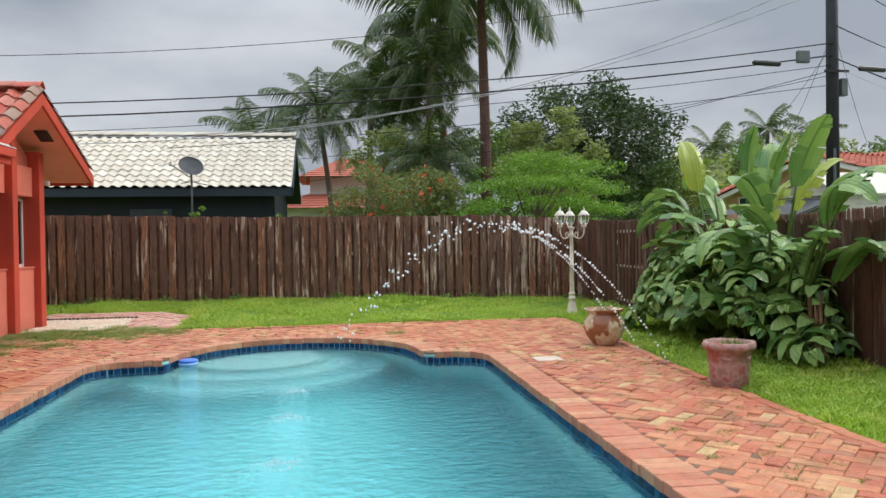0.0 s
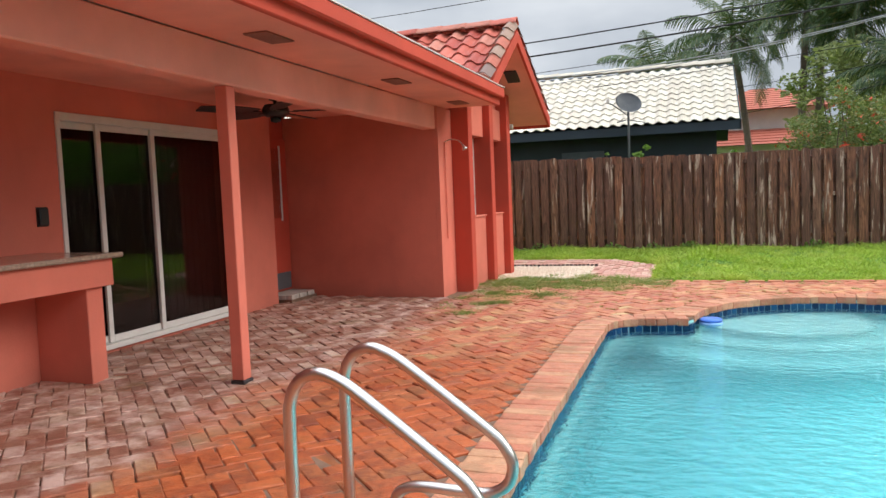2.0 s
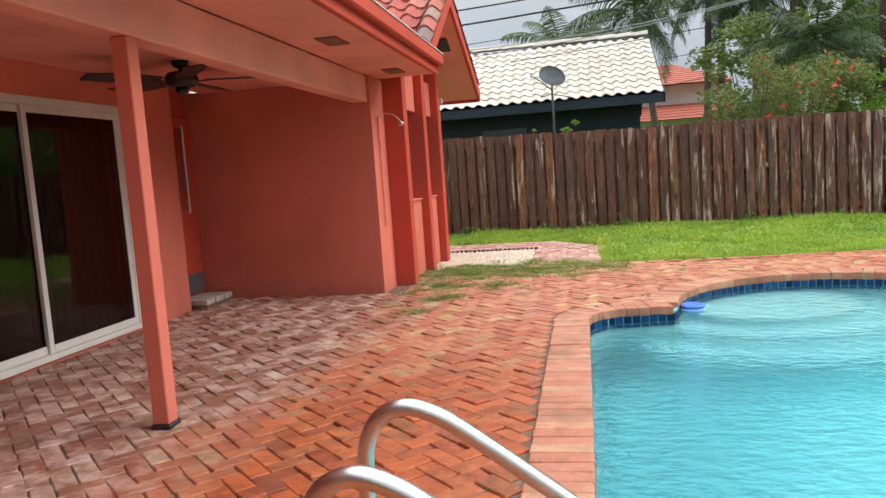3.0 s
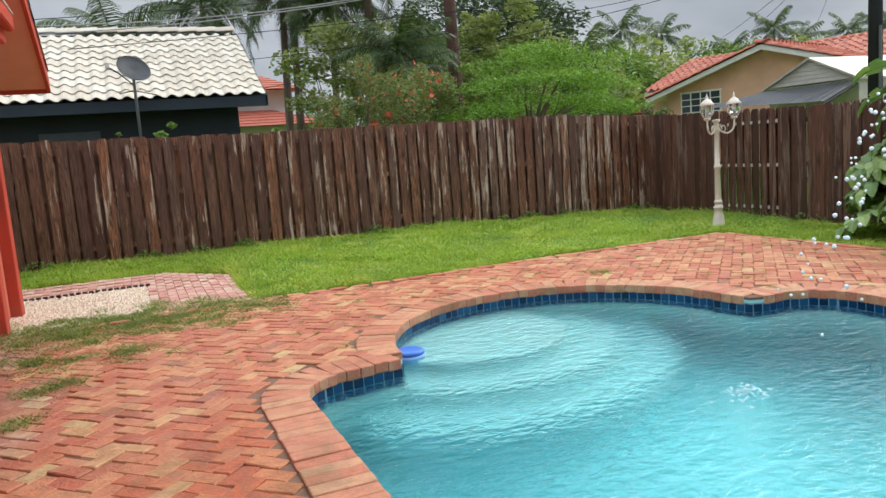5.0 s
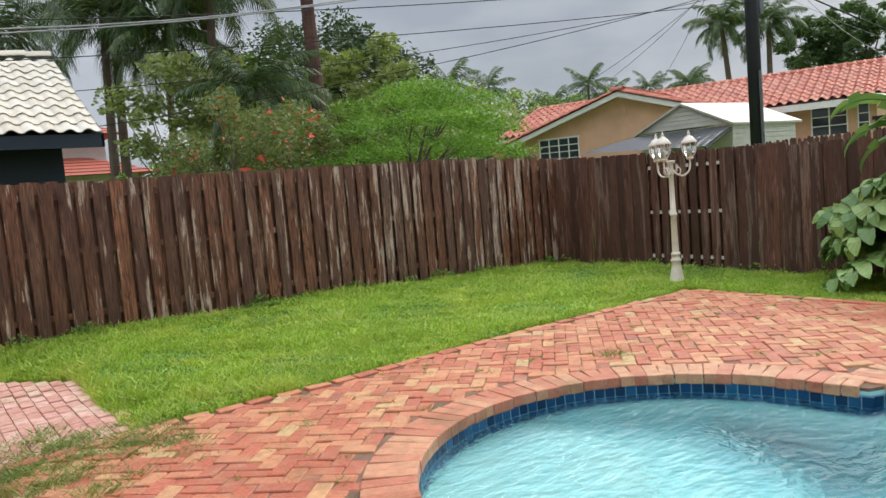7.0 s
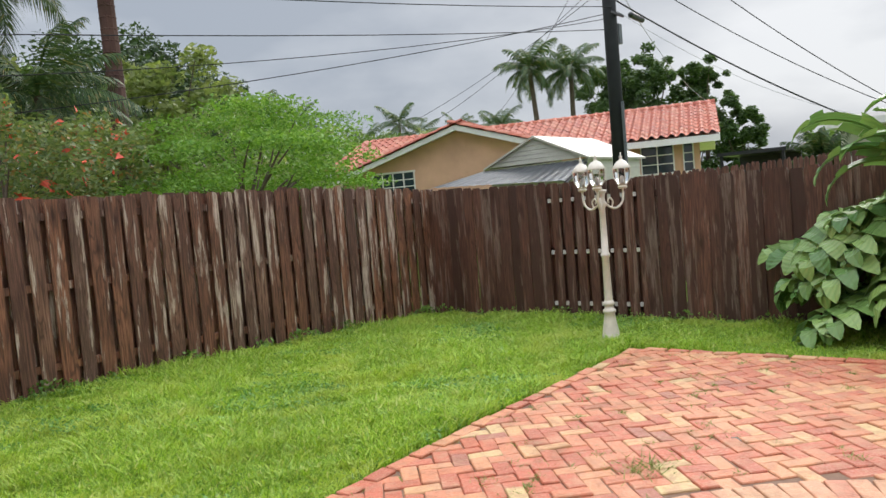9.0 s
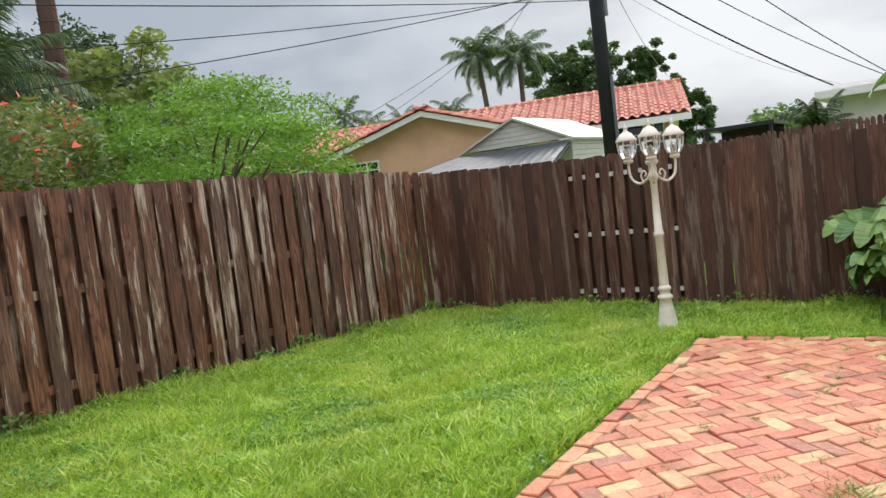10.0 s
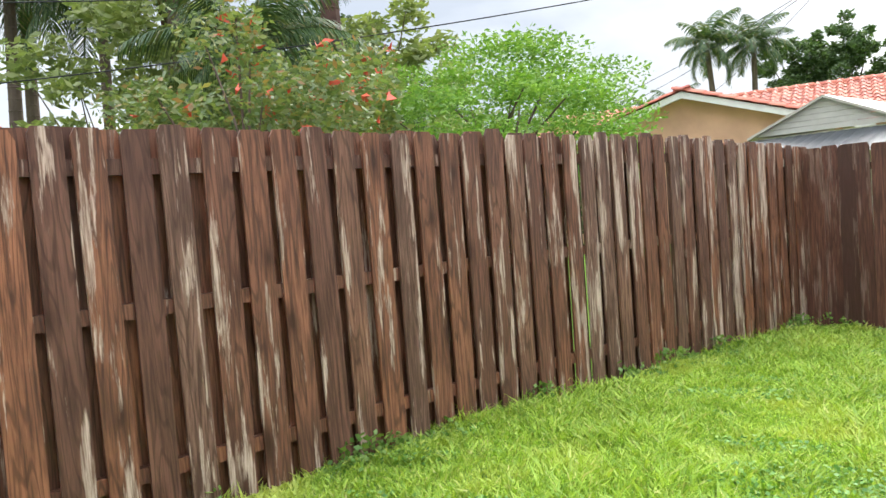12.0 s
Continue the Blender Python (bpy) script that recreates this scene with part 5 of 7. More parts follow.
def hip_roof(h, x0, x1, y0, y1, ze, zr, inset, mat, over=0.5):
    """A hipped roof as a closed shell with tile courses as real steps."""
    bm = bmesh.new()
    n = 10
    cx0, cx1, cy = x0 + inset, x1 - inset, (y0 + y1) / 2
    prev = None
    for k in range(n + 1):
        u = k / n
        z = ze + (zr - ze) * u
        a = (x0 + (cx0 - x0) * u, x1 + (cx1 - x1) * u, y0 + (cy - y0) * u * 0.999, y1 + (cy - y1) * u * 0.999)
        ring = [bm.verts.new(p) for p in ((a[0], a[2], z), (a[1], a[2], z), (a[1], a[3], z), (a[0], a[3], z))]
        if prev:
            low = [bm.verts.new((v.co.x, v.co.y, v.co.z - 0.03)) for v in ring]
            for i in range(4):
                j = (i + 1) % 4
                bm.faces.new((prev[i], prev[j], low[j], low[i]))
                bm.faces.new((low[i], low[j], ring[j], ring[i]))
        prev = ring
    bm.faces.new(prev)
    part("roof", bm, mat, h)


def corrugated(name, eave, along, uphill, width, run, mat, h, tw=0.3, tl=0.4):
    tile_slope(h, eave, along, uphill, width, run, mat, tw, tl, 0.05, 0)


def window(h, x0, x1, y, z0, z1, axis="y", cols=3, rows=2, parent_name="window"):
    """A window with bars, facing -y (axis y) or -x (axis x, then x0 and x1 run along y and y is the wall's x)."""
    def b(a0, a1, d0, d1, c0, c1):
        return box(a0, a1, y - d1, y - d0, c0, c1) if axis == "y" else box(y - d1, y - d0, a0, a1, c0, c1)
    w = part(parent_name, b(x0 - 0.05, x1 + 0.05, 0.002, 0.03, z1, z1 + 0.06), M["white_paint"], h, "window with a white frame and dark panes")
    part("pane", b(x0, x1, 0.004, 0.010, z0, z1), M["glass_dark"], w)
    part("window_frame", b(x0 - 0.05, x1 + 0.05, 0.002, 0.035, z0 - 0.06, z0), M["white_paint"], w)
    for k in range(cols + 1):
        xx = x0 + (x1 - x0) * k / cols
        part("mullion", b(xx - 0.02, xx + 0.02, 0.011, 0.03, z0 + .001, z1 - .001), M["white_paint"], w)
    for k in range(1, rows):
        zz = z0 + (z1 - z0) * k / rows
        part("glazing_bar", b(x0, x1, 0.031, 0.037, zz - 0.015, zz + 0.015), M["white_paint"], w)


M["glass_dark"] = simple("dark_window_glass", (0.03, 0.045, 0.055), 0.08, 0, 0.1, relief=0)


def build_orange_house():
    h = thing("neighbour_house", (0, 0, 0), "peach stucco neighbour house with an orange-red tiled roof and white fascia", "house")
    h.rotation_euler = (0, 0, radians(19))
    h.location = Vector((20.4, 16.5, 0)) - Matrix.Rotation(radians(19), 3, "Z") @ Vector((20.4, 16.5, 0))
    X, ay, az = 18.4, 24.27, 4.02
    sl = 0.31
    yl, yr_ = ay + 4.4, ay - 4.4
    # projecting wing, gable to the west
    bm = bmesh.new()
    prof = [(yl - 0.7, 0), (yl - 0.7, az - sl * 3.7 - 0.10), (ay, az - 0.12), (yr_ + 0.7, az - sl * 3.7 - 0.10), (yr_ + 0.7, 0)]
    f = [bm.verts.new((X + 0.35, y, z)) for y, z in prof]
    b = [bm.verts.new((X + 8, y, z)) for y, z in prof]
    bm.faces.new(f), bm.faces.new(b[::-1])
    for i in range(5):
        bm.faces.new((f[(i + 1) % 5], f[i], b[i], b[(i + 1) % 5]))
    bmesh.ops.recalc_face_normals(bm, faces=bm.faces[:])
    part("wall", bm, M["cream_wall"], h)
    for sgn, ye in ((1, yl), (-1, yr_)):
        ze = az - sl * 4.4
        bm = bmesh.new()
        p = [(ay, az), (ye, ze), (ye, ze - 0.16), (ay, az - 0.16)]
        a = [bm.verts.new((X - 0.04, y, z)) for y, z in p]
        c = [bm.verts.new((X + 0.0, y, z)) for y, z in p]
        bm.faces.new(a), bm.faces.new(c[::-1])
        for i in range(4):
            bm.faces.new((a[(i + 1) % 4], a[i], c[i], c[(i + 1) % 4]))
        bmesh.ops.recalc_face_normals(bm, faces=bm.faces[:])
        part("rake_board", bm, M["white_paint"], h, "white rake board")
        bm = bmesh.new()
        p = [(ay, az + 0.02), (ye, ze + 0.02), (ye, ze - 0.1), (ay, az - 0.1)]
        a = [bm.verts.new((X + 0.002, y, z)) for y, z in p]
        c = [bm.verts.new((X + 9, y, z)) for y, z in p]
        bm.faces.new(a), bm.faces.new(c[::-1])
        for i in range(4):
            bm.faces.new((a[(i + 1) % 4], a[i], c[i], c[(i + 1) % 4]))
        bmesh.ops.recalc_face_normals(bm, faces=bm.faces[:])
        part("roof_deck", bm, M["white_paint"], h)
        along = (1, 0, 0) if sgn < 0 else (-1, 0, 0)
        e = (X - 0.02, ye, ze + 0.03) if sgn < 0 else (X + 7.0, ye, ze + 0.03)
        tile_slope(h, e, along, (0, -sgn, sl), 7.0, 4.4 * math.hypot(1, sl), M["far_red_tile"], 0.30, 0.40, 0.075, 0)
    rk = s_tile_mesh("tile", 0.24, 0.42, 0.07, M["far_red_tile"], 6, True)
    for sgn in (-1, 1):
        for k in range(12):
            d = 4.4 - k * 0.385
            o = part("rake_tile", rk, None, h)
            rot = Matrix((Vector((1, 0, 0)) * (1 if sgn < 0 else -1), Vector((0, -sgn, sl)).normalized(), Vector((0, sl * sgn, 1)).normalized())).transposed().to_4x4()
            o.matrix_basis = Matrix.Translation((X + 0.02, ay + sgn * d, az + 0.03 - sl * d)) @ rot
    part("gable_vent", box(X + 0.33, X + 0.349, ay - 0.15, ay + 0.15, az - 0.75, az - 0.45), M["cream_wall"], h, "small gable vent")
    window(h, 25.9, 27.4, X + 0.35, 2.05, 2.72, "x", 4, 3)
    # main roof behind, falling to the west
    e0, y0, y1, zr, ze2 = 20.4, 16.5, 30.0, 4.30, 3.02
    part("wall", box(e0 + 0.6, 27.0, y0 + 0.6, y1, 0, 3.0), M["cream_wall"], h)
    up = Vector((3.6, 0, zr - ze2))
    bm = bmesh.new()
    for (xa, za, xb, zb) in ((e0, ze2, 24.0, zr), (27.6, ze2, 24.0, zr)):
        vs = [bm.verts.new(p) for p in ((xa, y0, za), (xb, y0, zb), (xb, y1, zb), (xa, y1, za), (xa, y0, za - 0.14), (xb, y0, zb - 0.14), (xb, y1, zb - 0.14), (xa, y1, za - 0.14))]
        for f in ((0, 1, 2, 3), (7, 6, 5, 4), (0, 4, 5, 1), (0, 3, 7, 4), (3, 2, 6, 7)):
            bm.faces.new([vs[i] for i in f])
    bmesh.ops.recalc_face_normals(bm, faces=bm.faces[:])
    part("roof_deck", bm, M["white_paint"], h)
    part("fascia", box(e0 - 0.05, e0 - 0.005, y0, 20.0, ze2 - 0.20, ze2 + 0.0), M["white_paint"], h, "white fascia board")
    tile_slope(h, (e0 - 0.03, y1, ze2 + 0.03), (0, -1, 0), up, y1 - y0, up.length, M["far_red_tile"], 0.30, 0.40, 0.075, 300, lambda c, nx, ny: (nx - c[0]) * 10 + c[1])
    cap = s_tile_mesh("tile", 0.26, 0.42, 0.10, M["far_red_tile"], 6, True)
    for k in range(33):
        o = part("ridge_tile", cap, None, h)
        o.matrix_basis = Matrix.Translation((24.0, y0 + k * 0.4, zr + 0.03))
    window(h, 17.9, 18.9, e0 + 0.6, 2.0, 2.85, "x", 2, 3)
    window(h, 17.3, 17.6, e0 + 0.6, 2.0, 2.85, "x", 1, 3)


build_orange_house()


def build_shed():
    s = thing("garden_shed", (0, 0, 0), "cream sided garden shed with a beige sheet roof behind the fence", "shed")
    X, ya, za, ye, yl, ze, far = 12.62, 18.38, 3.0, 16.95, 19.85, 2.36, 15.7
    part("wall", box(X + 0.03, far - 0.2, ye + 0.12, yl - 0.12, 0, ze - 0.03), M["cream_siding"], s)
    for k in range(6):
        hw = (yl - ye) / 2 * (1 - k / 6) - 0.02
        mid = (yl + ye) / 2
        bm = bmesh.new()
        z0, z1, top = ze + k * 0.105, ze + k * 0.105 + 0.098, hw - 0.20
        q = [(mid - hw, z0), (mid + hw, z0), (mid + max(0.02, top), z1), (mid - max(0.02, top), z1)]
        f = [bm.verts.new((X - 0.012, y, z)) for y, z in q]
        g = [bm.verts.new((X + 0.02, y, z)) for y, z in q]
        bm.faces.new(f[::-1]), bm.faces.new(g)
        for i in range(4):
            bm.faces.new((f[i], f[(i + 1) % 4], g[(i + 1) % 4], g[i]))
        part("siding_board", bm, M["cream_siding"], s)
    for k in range(7):
        z0 = 1.50 + k * 0.12
        part("siding_board", box(X, far - 0.2, ye + 0.08, ye + 0.115, z0, z0 + 0.11), M["cream_siding"], s)
    for yy in (yl, ye):
        bm = bmesh.new()
        vs = [bm.verts.new(p) for p in ((X - 0.1, ya, za), (far, ya, za), (far, yy, ze), (X - 0.1, yy, ze), (X - 0.1, ya, za - 0.05), (far, ya, za - 0.05), (far, yy, ze - 0.05), (X - 0.1, yy, ze - 0.05))]
        for f in ((0, 1, 2, 3), (7, 6, 5, 4), (1, 5, 6, 2), (3, 2, 6, 7), (0, 3, 7, 4)):
            bm.faces.new([vs[i] for i in f])
        bmesh.ops.recalc_face_normals(bm, faces=bm.faces[:])
        part("roof_sheet", bm, M["beige_sheet"], s, "beige sheet roof")
    l = thing("lean_to_roof", (0, 0, 0), "grey sheet lean-to roof beside the shed", "canopy")
    bm = bmesh.new()
    a = []
    for i in range(31):
        y = 16.95 + i * 0.095
        dz = 0.012 if i % 2 else 0.0
        u = i / 30
        a.append((bm.verts.new((X - 0.06, y + 0.1, 2.30 + dz)), bm.verts.new((11.36 - 1.05 * u, y, 1.84 + 0.10 * u + dz))))
    for p, q in zip(a, a[1:]):
        bm.faces.new((p[0], p[1], q[1], q[0]))
    bmesh.ops.solidify(bm, geom=bm.faces[:], thickness=0.02)
    part("sheet", bm, M["grey_sheet"], l)
    for x, y in ((11.45, 17.05), (10.5, 19.6)):
        part("post", box(x, x + 0.08, y, y + 0.08, 0.0, 1.82), M["white_paint"], l)
    bm = bmesh.new()
    tube(bm, [(11.38, 16.97, 1.79), (12.56, 17.04, 2.23)], 0.035, 6)
    part("edge_beam", bm, M["dark_metal"], l)


build_shed()


def build_far_houses():
    h = thing("far_house", (0, 0, 0), "pale two-storey house with red tiled hip roofs beyond the palms", "house")
    part("wall", box(-2.5, 4.0, 36.0, 44.0, 0, 2.9), M["white_wall"], h)
    hip_roof(h, -3.2, 4.7, 35.3, 44.7, 2.9, 4.3, 3.6, M["far_red_plain"])
    part("wall", box(-1.0, 3.4, 38.0, 43.0, 2.9, 4.55), M["white_wall"], h)
    hip_roof(h, -1.6, 4.0, 37.4, 43.6, 4.55, 5.75, 2.2, M["far_red_plain"])
    window(h, 1.6, 2.8, 36.0, 1.2, 2.4, "y", 2, 2)
    window(h, -0.6, 0.4, 36.0, 1.2, 2.4, "y", 1, 2)
    h = thing("far_house", (0, 0, 0), "low house with a red tiled roof beyond the hedge", "house")
    part("wall", box(20, 32, 46, 56, 0, 2.8), M["white_wall"], h)
    hip_roof(h, 19.3, 32.7, 45.3, 56.7, 2.8, 6.0, 5.0, M["far_red_plain"])
    window(h, 22, 24, 46, 1.0, 2.2, "y", 2, 2)
    h = thing("far_house", (0, 0, 0), "low white house with a flat roof beyond the east fence", "house")
    part("wall", box(15.0, 24, 4.0, 12.3, 0, 2.45), M["white_wall"], h)
    part("fascia", box(14.5, 24.4, 3.6, 12.5, 2.451, 2.60), M["white_paint"], h)
    part("roof", box(14.8, 24.0, 4.0, 12.2, 2.601, 2.70), M["white_wall"], h)
    window(h, 7.6, 9.0, 15.0, 1.5, 2.2, "x", 2, 1)
    c = thing("flat_canopy", (0, 0, 0), "dark metal flat-roofed canopy on posts beyond the fence", "canopy")
    part("roof", box(14.8, 16.6, 13.35, 14.85, 2.12, 2.20), M["black_plastic"], c)
    part("back_board", box(16.4, 16.5, 13.4, 14.8, 0.0, 2.119), M["dark_metal"], c)
    for y in (13.40, 14.74):
        part("post", box(14.85, 14.91, y, y + 0.06, 0, 2.119), M["black_plastic"], c)


M["far_red_plain"] = tile_mat("red_shingle_roof", [(0, (0.42, 0.12, 0.08)), (0.5, (0.46, 0.14, 0.09))], 0.7, 0.2)
build_far_houses()


# ---- vegetation ----
def frond(r, length, droop, leaflets, leaflet_len, rise_a, wide=1.0):
    """Triangles of one palm frond that starts at the origin along +x."""
    out = []
    pts = []
    n = 14
    a = rise_a
    p = Vector((0, 0, 0))
    for i in range(n + 1):
        pts.append(p.copy())
        a -= droop / n * (0.5 + i / n)
        p = p + Vector((math.cos(a), 0, math.sin(a))) * (length / n)
    for i in range(n):
        w = 0.03 * (1 - i / n) + 0.008
        q0, q1 = pts[i], pts[i + 1]
        s = Vector((0, w, 0))
        out += [q0 - s, q0 + s, q1 + s * 0.8, q0 - s, q1 + s * 0.8, q1 - s * 0.8]
    for k in range(leaflets):
        u = 0.12 + 0.88 * k / leaflets
        f = u * n
        i = min(int(f), n - 1)
        b = pts[i].lerp(pts[i + 1], f - i)
        tan = (pts[i + 1] - pts[i]).normalized()
        L = leaflet_len * (0.35 + 0.65 * math.sin(math.pi * min(1, 0.15 + u * 0.85))) * r.uniform(0.8, 1.1)
        for sd in (-1, 1):
            d = (tan * 0.55 + Vector((0, sd * 0.8, 0)) + Vector((0, 0, -0.35 - 0.3 * r.random()))).normalized()
            w = tan * (0.036 + 0.012 * r.random()) * max(0.6, length / 2.6) * wide
            m1 = b + d * L * 0.55
            e = b + d * L * 0.95 + Vector((0, 0, -0.28 * L))
            out += [b - w * 0.5, b + w * 0.5, m1 + w * 0.45, b - w * 0.5, m1 + w * 0.45, m1 - w * 0.45, m1 - w * 0.45, m1 + w * 0.45, e]
    return out


def palm(x, y, height, crown, lean=(0, 0), n=22, label="", trunk_r=0.13, name="palm_tree", leaf="palm_leaf", seed=0, leaflets=30, bark="bark", z0=0.1, nuts=False, droop=2.0, wide=1.0):
    r = random.Random(seed * 17 + 3)
    t = thing(name, (x, y, z0), label or "tall coconut palm with drooping feathery fronds", "palm tree", "palms beyond the fence")
    bm = bmesh.new()
    top = Vector((lean[0], lean[1], height))
    pts = []
    for i in range(15):
        u = i / 14
        pts.append(Vector((lean[0] * u ** 1.6, lean[1] * u ** 1.6, height * u)))
    tube(bm, pts, trunk_r * 1.15, 10, trunk_r * 0.72)
    for k in range(int(height / 0.22)):
        u = k * 0.22 / height
        if u > 0.98:
            break
        rr = trunk_r * (1.15 - 0.43 * u) + 0.006
        c = Vector((lean[0] * u ** 1.6, lean[1] * u ** 1.6, height * u))
        lathe(bm, [(rr - 0.012, -0.02), (rr + 0.004, 0.0), (rr - 0.012, 0.03)], 10, c)
    part("trunk", bm, M[bark], t, smooth=False)
    tris = []
    for k in range(n):
        az = k * 2.399 + r.uniform(-0.2, 0.2)
        lvl = k / max(1, n - 1)
        rise_a = radians(78 - 105 * lvl + r.uniform(-8, 8))
        L = crown * r.uniform(0.85, 1.1)
        fr = frond(r, L, droop * (0.6 + 0.25 * lvl), int(leaflets * 1.35), L * 0.32, rise_a, wide)
        rot = Matrix.Rotation(az, 4, "Z") @ Matrix.Rotation(r.uniform(-0.3, 0.3), 4, "X")
        tris += [top + rot @ v for v in fr]
    o = new("crown", raw_mesh("crown", np.array([tuple(v) for v in tris]), None, M[leaf], 3))
    o.parent = t
    if nuts:
        bm = bmesh.new()
        for k in range(7):
            a = k * 0.9
            lathe(bm, [(0.0, -0.13), (0.07, -0.09), (0.10, 0.0), (0.07, 0.09), (0.0, 0.12)], 8, top + Vector((0.22 * math.cos(a), 0.22 * math.sin(a), -0.22 - 0.05 * (k % 2))))
        part("coconuts", bm, M["leaf_olive"], t, "cluster of green coconuts")
    return t


def leafy_tree(x, y, height, spread, label, leaf, n=9000, size=0.09, name="tree", trunk=0.14, base=0.35, flat=0.8, seed=0, clumps=60, category="tree", z0=0.1, flowers=0, layers=False, crown_z=None):
    """A tapered trunk with limbs and a crown of small leaves gathered in uneven clumps."""
    r = random.Random(seed * 31 + 5)
    g = np.random.default_rng(seed + 100)
    t = thing(name, (x, y, z0), label, category)
    bm = bmesh.new()
    fork = Vector((r.uniform(-0.2, 0.2), r.uniform(-0.2, 0.2), height * base))
    tube(bm, [Vector((0, 0, 0)), fork * 0.5 + Vector((0.04, 0, 0)), fork], trunk, 8, trunk * 0.75)
    cz = height * (0.5 + base / 2)
    rz = height * (1 - base) / 2
    centres = []
    for k in range(clumps):
        for _ in range(30):
            v = Vector((r.gauss(0, 1), r.gauss(0, 1), r.gauss(0, 1))).normalized() * (r.random() ** 0.38)
            c = Vector((v.x * spread, v.y * spread, cz + v.z * rz))
            if layers:
                c.z = height * (base + (1 - base) * round((c.z / height - base) / (1 - base) * 5) / 5) + r.uniform(-0.06, 0.06) - 0.12 * (c.xy.length / spread) ** 2 * height
            if height * base * 0.7 < c.z < height * (0.9 if layers else 2.0):
                break
        centres.append(c)
    limbs = centres[:max(8, clumps // 4)]
    for c in limbs:
        mid = fork.lerp(c, 0.5) + Vector((r.uniform(-.15, .15), r.uniform(-.15, .15), r.uniform(-.1, .15)))
        tube(bm, smooth_path([fork, mid, c], 3), trunk * 0.42, 5, 0.008)
    part("trunk", bm, M["bark"], t)
    C = np.array([tuple(c) for c in centres])
    cs = spread * g.uniform(0.13, 0.30, len(C))
    w = cs ** 2
    pick = g.choice(len(C), n, p=w / w.sum())
    d = g.normal(size=(n, 3))
    d /= np.linalg.norm(d, axis=1)[:, None]
    rad = g.random(n) ** 0.5
    P = C[pick] + d * (rad * cs[pick])[:, None] * np.array([1, 1, flat])
    u = g.normal(size=(n, 3))
    u[:, 2] *= 0.5
    u /= np.linalg.norm(u, axis=1)[:, None]
    v = g.normal(size=(n, 3))
    v -= (v * u).sum(1)[:, None] * u
    v /= np.linalg.norm(v, axis=1)[:, None]
    s = (size * g.uniform(0.6, 1.3, n))[:, None]
    V = np.stack([P - u * s, P - v * s * 0.42, P + u * s, P + v * s * 0.42], 1).reshape(-1, 3)
    o = new("crown", raw_mesh("crown", V, None, M[leaf], 4))
    o.parent = t
    if flowers:
        F = P[(P[:, 1] < np.median(P[:, 1]))]
        F = F[g.choice(len(F), flowers)]
        k = flowers
        fu = g.normal(size=(k, 5, 3)) * 0.042
        tri = np.stack([np.repeat(F[:, None], 5, 1), F[:, None] + fu, F[:, None] + np.roll(fu, 1, axis=1)], 2).reshape(-1, 3)
        tri[:, 1] -= 0.03
        o = new("flower_spray", raw_mesh("flower_spray", tri, None, M["red_flower"], 3))
        o.parent = t
        tagged(o, "red hibiscus flowers", kind="stuff")
    return t


